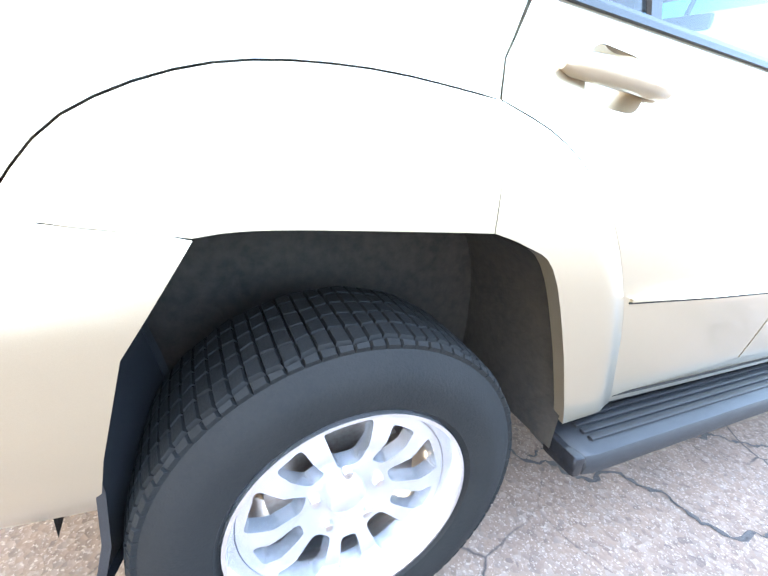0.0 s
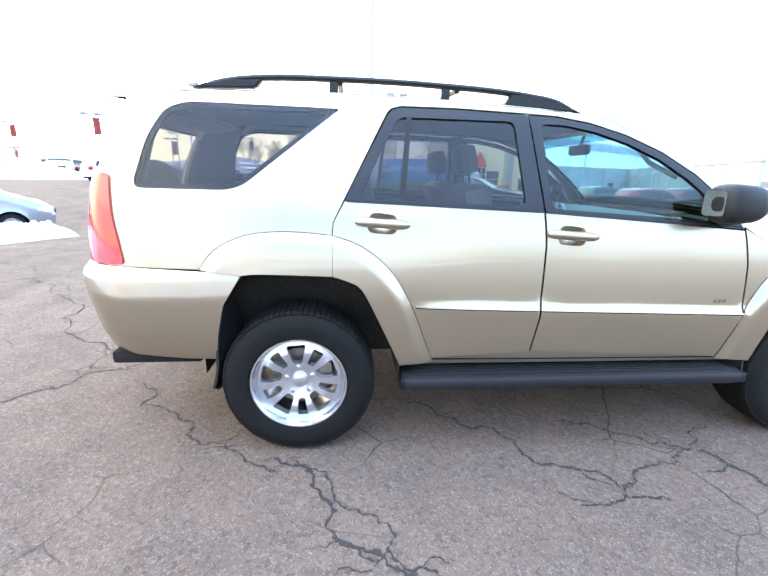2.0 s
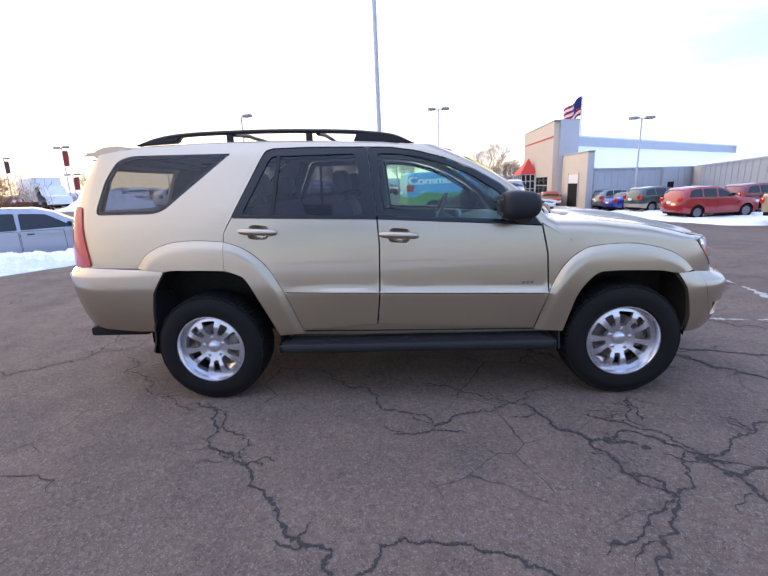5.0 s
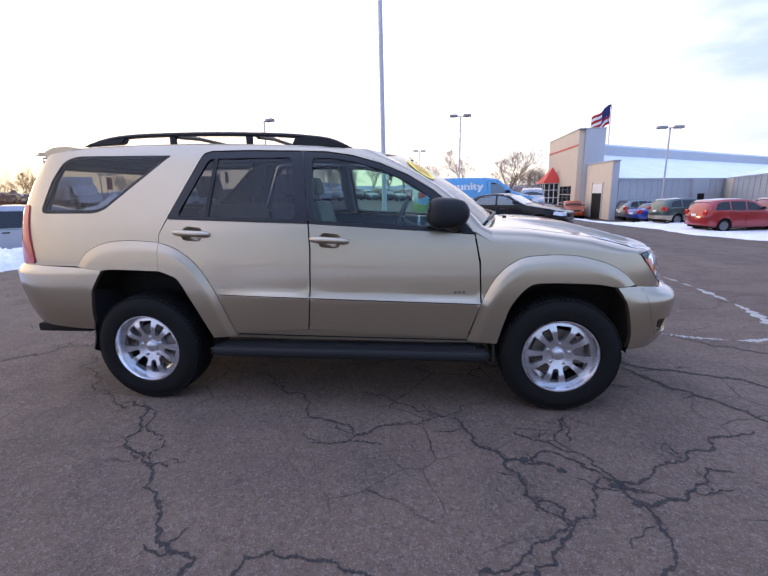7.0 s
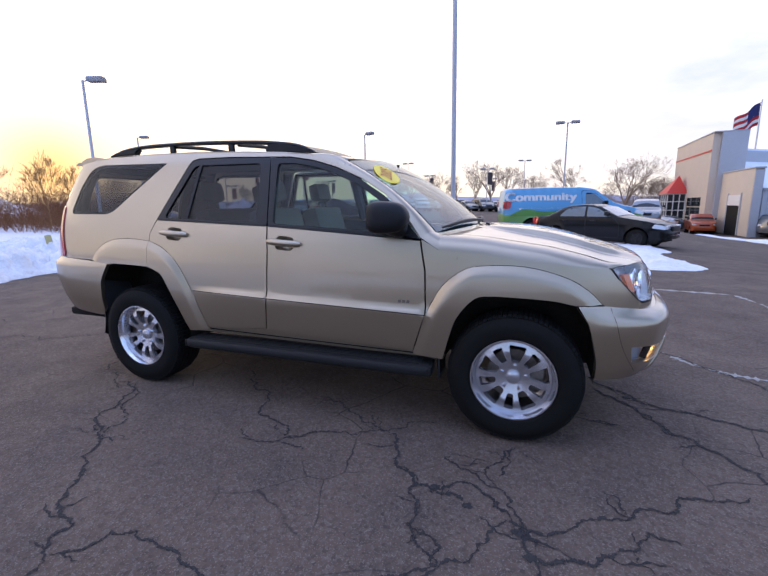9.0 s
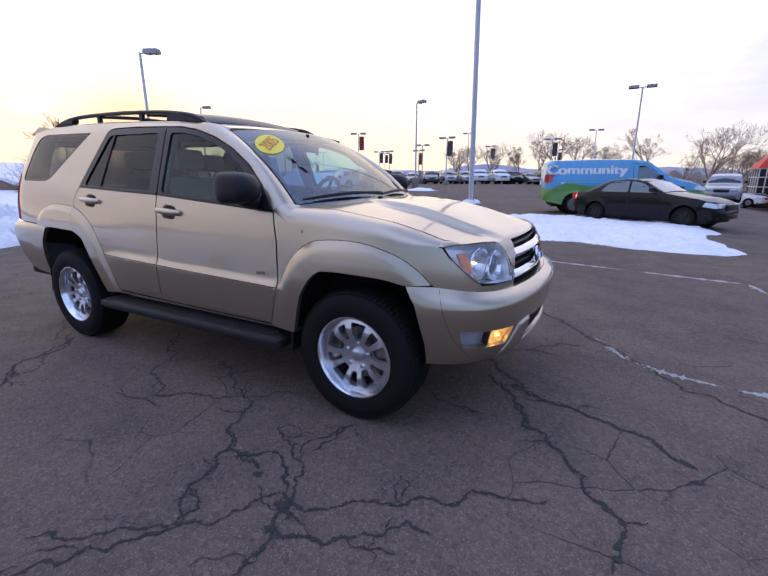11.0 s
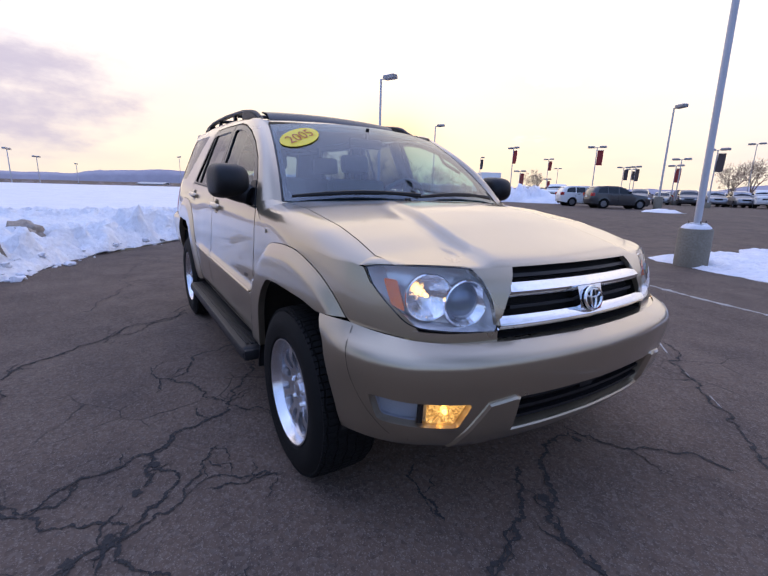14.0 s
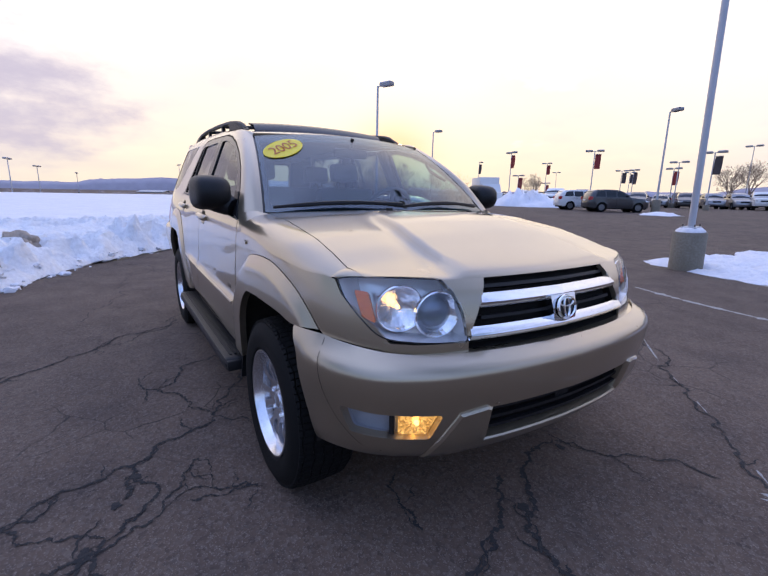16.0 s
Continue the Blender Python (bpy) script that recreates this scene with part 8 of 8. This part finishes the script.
tower = slab("tower", 16.3, 18.4, 42.0, 55.0, bz, 6.95, M_TAN, label="tall tan entrance tower")
slab("tower_return", 16.9, 18.9, 41.72, 42.0, bz, 6.95, M_GREYWALL, tower)
slab("tower_cap", 16.25, 18.92, 41.7, 55.05, 6.95, 7.05, M_GREYWALL, tower)
slab("orange_band", 16.27, 16.30, 42.0, 55.0, 5.45, 5.60, M_RED, tower, "thin orange band")
gar = slab("garage_block", 17.3, 17.9, 34.6, 42.0, bz, 3.55, M_TAN, label="tan garage block with a roller door")
slab("garage_side", 17.32, 17.9, 34.5, 34.6, bz, 3.45, M_GREYWALL, gar)
slab("garage_cap", 17.25, 17.95, 34.45, 42.0, 3.55, 3.66, M_GREYWALL, gar)
# the block is solid; a dark sheet paints the shade inside the doorway
slab("opening_shade", 17.26, 17.305, 36.6, 39.4, bz, 1.30, M_DARK, gar, "dark sheet standing for the shaded inside of the garage doorway", 0.0)
slab("roller_door", 17.25, 17.29, 36.6, 39.4, 0.95, 1.75, M_WHITE, gar, "half-raised white roller door", 0.0)
slab("door_post", 17.2, 17.32, 36.45, 36.6, bz, 1.9, M_GREYWALL, gar)
slab("door_post", 17.2, 17.32, 39.4, 39.55, bz, 1.9, M_GREYWALL, gar)
shift = Vector((-0.1, 4.5, 0.0))
EL, CN, ER = Vector((17.9, 39.1, 2.05)), Vector((31.0, 46.5, 2.0)), Vector((28.3, 27.0, 2.5))
BL, BR, RR = Vector((18.8, 52.0, 5.0)), Vector((57.6, 79.8, 4.4)), Vector((39.0, 33.0, 3.7))


def face_loft(rows, rim, heart):
    return loft([[tuple(Vector(p) - shift) for p in r] for r in rows], rim=rim, heart=tuple(Vector(heart) - shift))


def run(a, b, n=9, dz=0.0):
    return [a.lerp(b, k / (n - 1)) + Vector((0, 0, dz)) for k in range(n)]


floor_z = lambda p: Vector((p.x, p.y, bz - 1.2))
wing = part("service_wing", face_loft([run(floor_z(EL), floor_z(CN)), run(EL, CN)], 0.3, (20, 60, 0)), M_GREYWALL, bld, "long low grey service wing")
part("side_wall", face_loft([run(floor_z(CN), floor_z(ER)), run(CN, ER)], 0.3, (45, 40, 0)), M_GREYWALL, wing)
part("snowy_roof", face_loft([run(EL, CN, 9, 0.12), run(EL.lerp(BL, 0.5), CN.lerp(BR, 0.5), 9, 0.1), run(BL, BR)], 0.2, (25, 50, -20)), M_ROOFSNOW, wing, "sloping metal roof under snow")
part("side_roof", face_loft([run(CN, ER, 9, 0.12), run(CN.lerp(BR, 0.4), RR, 9, 0.1), run(BR, RR + Vector((12, 6, 0.3)))], 0.2, (40, 40, -20)), M_ROOFSNOW, wing, "snow-dusted side roof")
part("eave_trim", face_loft([run(EL, CN, 9, -0.12), run(EL, CN, 9, 0.13)], 0.34, (20, 60, 0)), M_GREYWALL, wing)
part("eave_trim", face_loft([run(CN, ER, 9, -0.12), run(CN, ER, 9, 0.13)], 0.34, (45, 40, 0)), M_GREYWALL, wing)
part("upper_wall", face_loft([run(BL, BR, 9, -0.3), run(BL, BR, 9, 1.0)], 0.5, (20, 75, 4)), M_GREYWALL, wing, "long grey parapet above the roof")
part("upper_trim", face_loft([run(BL, BR, 9, 1.0), run(BL, BR, 9, 1.18)], 0.6, (20, 75, 4)), M_ROOFSNOW, wing)
along, across = (CN - EL).normalized(), Vector(((CN - EL).y, -(CN - EL).x, 0)).normalized()
for k in range(16):
    p = EL.lerp(CN, (k + 0.5) / 16) + across * 0.03
    q = p + along * 0.08
    part("wall_rib", face_loft([[floor_z(p), floor_z(q)], [p, q]], 0.06, (20, 60, 0)), M_GREYWALL, wing)
for t0, t1, zt, mat, nm in ((0.70, 0.765, 0.75, M_DARK, "doorway"), (0.655, 0.80, 2.0, M_GREYWALL, "door_surround")):
    p, q = EL.lerp(CN, t0) + across * (0.35 if mat is M_DARK else 0.3), EL.lerp(CN, t1) + across * (0.35 if mat is M_DARK else 0.3)
    p.z = q.z = zt
    part(nm, face_loft([[floor_z(p), floor_z(q)], [p, q]], 0.25, (20, 60, 0)), mat, wing)
out_ = Vector((-(ER - CN).y, (ER - CN).x, 0)).normalized() * -0.06
out_ = out_ if out_.x < 0 else -out_
for t0, t1 in ((0.03, 0.10),):
    p, q = CN.lerp(ER, t0) + out_, CN.lerp(ER, t1) + out_
    part("tan_panel", face_loft([[floor_z(p), floor_z(q)], [p, q]], 0.05, (45, 40, 0)), M_TAN, wing, "tan wall panel")
for k in range(16):
    p = CN.lerp(ER, 0.14 + 0.05 * k) + out_ * 0.8
    q = CN.lerp(ER, 0.144 + 0.05 * k) + out_ * 0.8
    part("wall_rib", face_loft([[floor_z(p), floor_z(q)], [p, q]], 0.05, (45, 40, 0)), M_GREYWALL, wing)
# entrance: red pyramid canopy over a glazed corner, windows along the tower
ent = slab("glazed_corner", 14.6, 16.3, 49.0, 53.0, bz, 2.05, M_FARGLASS, label="glazed entrance corner", bevel=0.0)
for x in (14.58, 15.15, 15.72, 16.28):
    slab("mullion", x - 0.05, x + 0.05, 48.93, 49.0, bz, 2.05, M_WHITE, ent, bevel=0.0)
for z in (bz + 0.05, -0.45, 0.4, 1.25, 2.0):
    slab("transom", 14.55, 16.3, 48.93, 48.99, z, z + 0.08, M_WHITE, ent, bevel=0.0)
    slab("transom", 14.53, 14.6, 49.0, 53.0, z, z + 0.08, M_WHITE, ent, bevel=0.0)
for y in (50, 51, 52):
    slab("mullion", 14.53, 14.6, y - 0.05, y + 0.05, bz, 2.05, M_WHITE, ent, bevel=0.0)
pyr = bmesh.new()
b4 = [pyr.verts.new(p) for p in ((14.4, 48.8, 2.08), (16.5, 48.8, 2.08), (16.5, 53.2, 2.08), (14.4, 53.2, 2.08))]
apex = pyr.verts.new((15.7, 50.0, 3.9))
pyr.faces.new(b4[::-1])
for i in range(4):
    pyr.faces.new((b4[i], b4[(i + 1) % 4], apex))
part("pyramid_canopy", pyr, M_RED, bld, "red pyramid canopy", smooth=False)
for k in range(5):
    for j in range(3):
        slab("tower_window", 16.26, 16.31, 43.6 + 0.95 * k, 44.4 + 0.95 * k, -0.95 + 0.9 * j, -0.15 + 0.9 * j, M_FARGLASS, tower, bevel=0.0)
TURN = Matrix.Translation((2.0, -2.5, 0)) @ Matrix.Rotation(radians(-1.6), 4, "Z") @ Matrix.Diagonal((0.91, 0.91, 1.0, 1)) @ Matrix.Translation((-2.0, 2.5, 0))
bld.matrix_world = TURN @ Matrix.Translation(shift)
# flag on a tall pole behind
fp = thing("flag_pole", "tall white flagpole flying a striped flag", "flag", m=Matrix.Translation(TURN @ Vector((26.2, 67.0, bz))))
part("pole", tube([(0, 0, 0), (0, 0, 13.9)], [0.12, 0.06], 10), M_WHITE, fp)
wave = lambda u, v: (-u * 0.58 - 0.05, 0.30 * math.sin(1.6 * u + 0.5), 13.6 - 0.80 * v - 0.42 * u + 0.14 * math.sin(2.1 * u))
M_FLAGRED = material("flag_red", (0.42, 0.02, 0.03), 0.8, grain=(2.0, 20.0), tint=(0.35, 0.015, 0.02))
M_FLAGBLUE = material("flag_blue", (0.025, 0.03, 0.13), 0.8, grain=(2.0, 20.0), tint=(0.02, 0.024, 0.1))
for k in range(7):
    h = 3.1 / 7
    u0 = 1.9 if k < 4 else 0.0
    part("flag_stripe", sheet([(u0, k * h), (4.0, k * h), (4.0, (k + 1) * h), (u0, (k + 1) * h)], wave, 0.35, rim=0.01, heart=(-2, 9, 12)), M_FLAGRED if k % 2 == 0 else M_WHITE, fp)
part("flag_canton", sheet([(0.0, 0.0), (1.9, 0.0), (1.9, 1.77), (0.0, 1.77)], wave, 0.3, rim=0.01, heart=(-2, 9, 12)), M_FLAGBLUE, fp)

# a low shed with a snowy roof, and a leaning yellow bollard in the snow
shed = thing("shed", "low dark shed with snow on its roof", "shed", m=pose(-36.0, 14.0, land(-36, 14), 0, 0, 25))
part("wall", box(-3.5, 3.5, -5, 5, 0.0, 1.0, 0.05), M_BARK, shed)
part("snowy_roof", loft([[(x, y, z) for y in np.linspace(-5.4, 5.4, 5)] for x, z in ((-4.0, 0.95), (0, 2.3), (4.0, 0.95))], heart=(0, 0, -9), rim=0.2), M_SNOW, shed)
post = thing("marker_post", "pale yellow wooden post leaning in snow", "post", m=pose(-8.9, 4.15, land(-8.9, 4.15) + 0.05, 0, -9, 15))
M_POST = material("faded_yellow_wood", (0.50, 0.44, 0.20), 0.85, grain=(6.0, 60.0), tint=(0.36, 0.31, 0.15), bump=0.3, bump_scale=80)
part("post", box(-0.055, 0.055, -0.05, 0.05, 0.0, 0.72, 0.012), M_POST, post)

# ---------------------------------------------------------------- trees, brush, hills


def bare_tree(name, height, seed, label, spread=0.62, depth=6, twig=0.012, mat=None, girth=0.020):
    """Trunk and limbs that split again and again down to twigs."""
    r = random.Random(seed)
    root = thing(name, label, "tree", "bare trees")
    trunk, crown = bmesh.new(), bmesh.new()

    def grow(p, d, ln, rad, lev):
        mid = p + d * ln * 0.5 + Vector((r.uniform(-1, 1), r.uniform(-1, 1), r.uniform(-0.3, 0.5))) * ln * 0.05
        end = p + d * ln + Vector((r.uniform(-1, 1), r.uniform(-1, 1), r.uniform(0, 0.5))) * ln * 0.06
        add_tube(trunk if lev < 2 else crown, [p, mid, end], [rad, rad * 0.8, max(twig * 0.6, rad * 0.58)], 6 if lev < 2 else 3, False)
        if lev >= depth:
            return
        for k in range(r.choice((2, 3, 3)) if lev else r.choice((4, 5))):
            a = r.uniform(0, 2 * math.pi)
            tilt_ = r.uniform(0.35, 1.0) * spread * (1.2 if k else 0.35)
            side = d.orthogonal().normalized()
            side = Matrix.Rotation(a, 3, d) @ side
            nd = (d * math.cos(tilt_) + side * math.sin(tilt_) + Vector((0, 0, 0.10))).normalized()
            grow(p.lerp(end, r.uniform(0.55, 1.0)) if lev else mid.lerp(end, r.uniform(0.4, 1.0)), nd, ln * r.uniform(0.58, 0.86), max(twig, rad * 0.56), lev + 1)

    grow(Vector((0, 0, 0)), Vector((0, 0, 1)), height * 0.30, height * girth, 0)
    part("trunk", trunk, mat or M_BARK, root)
    part("crown", crown, mat or M_BARK, root, smooth=False)
    return root


oak = bare_tree("bare_tree", 9.0, 3, "leafless broad tree behind the lot", 0.88, 7, 0.008)
oak.matrix_world = Matrix.Translation((12.6, 58.0, land(12.6, 58) - 0.2)) @ Matrix.Scale(1.12, 4)
slim = bare_tree("bare_tree", 7.5, 8, "slim leafless tree behind the lot", 0.62, 7, 0.008)
slim.matrix_world = Matrix.Translation((6.6, 61.5, land(6.6, 61)))
tree_rng = random.Random(4)
for x, y, s in ((16.0, 64, 0.75), (14.5, 68, 0.7), (18.5, 70, 0.8), (-8.5, 76, 1.0), (-12, 74, 0.8), (-3.3, 81, 1.0), (-19, 84, 0.9), (-18.7, 69.3, 0.75), (-13.6, 65.6, 0.7), (-11, 71.4, 0.8), (-4.9, 67.4, 0.95), (-58.6, 76.1, 0.85), (-15.8, 56, 0.6), (-35.1, 47, 0.45), (-24, 78, 0.8), (0.5, 78, 0.8), (2.5, 84, 0.9), (20, 74, 0.8), (12, 76, 0.8)):
    copy_thing(oak if tree_rng.random() < 0.65 else slim, Matrix.Translation((x, y, land(x, y) - 0.2)) @ Matrix.Rotation(tree_rng.uniform(0, 6.28), 4, "Z") @ Matrix.Scale(s, 4))
M_STEM = material("red_brown_stems", (0.30, 0.13, 0.05), 0.9, grain=(2.0, 15.0), tint=(0.14, 0.06, 0.03))


def thicket(x0, x1, y0, y1, n, seed, high):
    """Hundreds of thin leaning stems with side twigs."""
    r = random.Random(seed)
    bm = bmesh.new()
    for _ in range(n):
        x, y = r.uniform(x0, x1), r.uniform(y0, y1)
        p = Vector((x, y, land(x, y)))
        lean = Vector((r.gauss(0, 0.22), r.gauss(0, 0.22), 1)).normalized()
        h = high * r.uniform(0.35, 1.0) * (0.75 + 0.25 * noise.noise(Vector((x * 0.6, y * 0.6, 0))))
        pts = [p]
        for k in range(4):
            lean = (lean + Vector((r.gauss(0, 0.16), r.gauss(0, 0.16), 0.02))).normalized()
            pts.append(pts[-1] + lean * h / 4)
        add_tube(bm, pts, [0.016, 0.012, 0.009, 0.006, 0.004], 3, False)
        for _ in range(9):
            k = r.randrange(1, 4)
            a = pts[k].lerp(pts[k + 1], r.random())
            d = Vector((r.gauss(0, 1), r.gauss(0, 1), r.uniform(0.1, 1.2))).normalized()
            ln = h * r.uniform(0.12, 0.32)
            m = a + d * ln * 0.5 + Vector((0, 0, 0.03))
            add_tube(bm, [a, m, a + d * ln + Vector((0, 0, 0.08))], [0.006, 0.005, 0.003], 3, False)
    return bm


tagged(part("brush_thicket", thicket(-28.5, -18.0, 10.0, 19.5, 1300, 14, 3.7), M_STEM, smooth=False), "dense red-brown brush thicket in front of the sunset", "brush", kind="stuff")
small = bare_tree("brush_tree", 4.6, 19, "leafless young tree in the brush", 0.55, 6, 0.008, M_BRUSH, 0.009)
small.matrix_world = Matrix.Translation((-24.6, 11.2, 0.3))
for x, y, s in ((-20.5, 15.6, 0.75), (-21.6, 12.2, 0.9), (-26.5, 17.0, 0.9), (-19.3, 17.4, 0.6)):
    copy_thing(small, Matrix.Translation((x, y, 0.3)) @ Matrix.Rotation(tree_rng.uniform(0, 6.28), 4, "Z") @ Matrix.Scale(s, 4))


def ridge(name, a0, a1, dist, base, high, mat, label, seed, n=160, lumps=7.0):
    """A far wooded ridge, a band with an uneven crest."""
    bm = bmesh.new()
    prev = None
    for k in range(n + 1):
        a = radians(a0 + (a1 - a0) * k / n)
        x, y = dist * math.sin(a), dist * math.cos(a)
        u = k / n * lumps
        h = high * (0.55 + 0.5 * noise.fractal(Vector((u, seed, 0)), 1.0, 2.0, 3) + 0.06 * noise.fractal(Vector((u * 22, seed, 5)), 0.6, 2.0, 3))
        h *= ramp01(k / n, 0, 0.06) * ramp01(1 - k / n, 0, 0.06)
        row = [bm.verts.new((x * f, y * f, z)) for f, z in ((0.97, base - 12), (0.985, base + h * 0.55), (1.0, base + h), (1.06, base - 12))]
        if prev:
            for i in range(3):
                bm.faces.new((prev[i], row[i], row[i + 1], prev[i + 1]))
        prev = row
    bmesh.ops.recalc_face_normals(bm, faces=bm.faces)
    return tagged(part(name, bm, mat, sharp=80), label, "hills", kind="structure")


# no mist here: the two hill bands carry their haze as colour
ridge("far_hills", -140, -60, 780, -6, 29, M_HILL, "wooded hills in a haze-pale colour beyond the snow field", 2.0)
ridge("far_hills", -150, 80, 620, -1, 20, M_HILL, "low wooded rise in a haze-pale colour on the horizon", 5.0, 220, 16)
ridge("far_woods", -75, 40, 130, -1, 5.2, M_WOODS, "bare grey-brown woods beyond the lot", 9.0, 420, 60)
ridge("far_woods", -125, -72, 170, -2, 3.6, M_WOODS, "low bare thicket beyond the snow field", 11.0, 260, 40)
# an added ridge out of view; it tells only in reflections
ridge("far_woods", 60, 250, 240, -2, 9, M_WOODS, "unseen low woods added behind the viewpoint", 15.0, 160, 30)
# low buildings beyond the snow field
for x, y, w, d, h in ((-190, 40, 14, 8, 1.0), (-205, 14, 10, 8, 0.9)):
    hs = thing("far_building", "low pale building far across the snow", "building", "far buildings", m=pose(x, y, -0.5, 0, 0, 60))
    part("wall", box(-w / 2, w / 2, -d / 2, d / 2, 0, h, 0.1), M_GREYWALL, hs)
    part("roof", loft([[(a, b, z) for a in (-w / 2 - 0.5, w / 2 + 0.5)] for b, z in ((-d / 2 - 0.5, h), (0, h + 0.7), (d / 2 + 0.5, h))], heart=(0, 0, -9), rim=0.2), M_GREYWALL, hs)
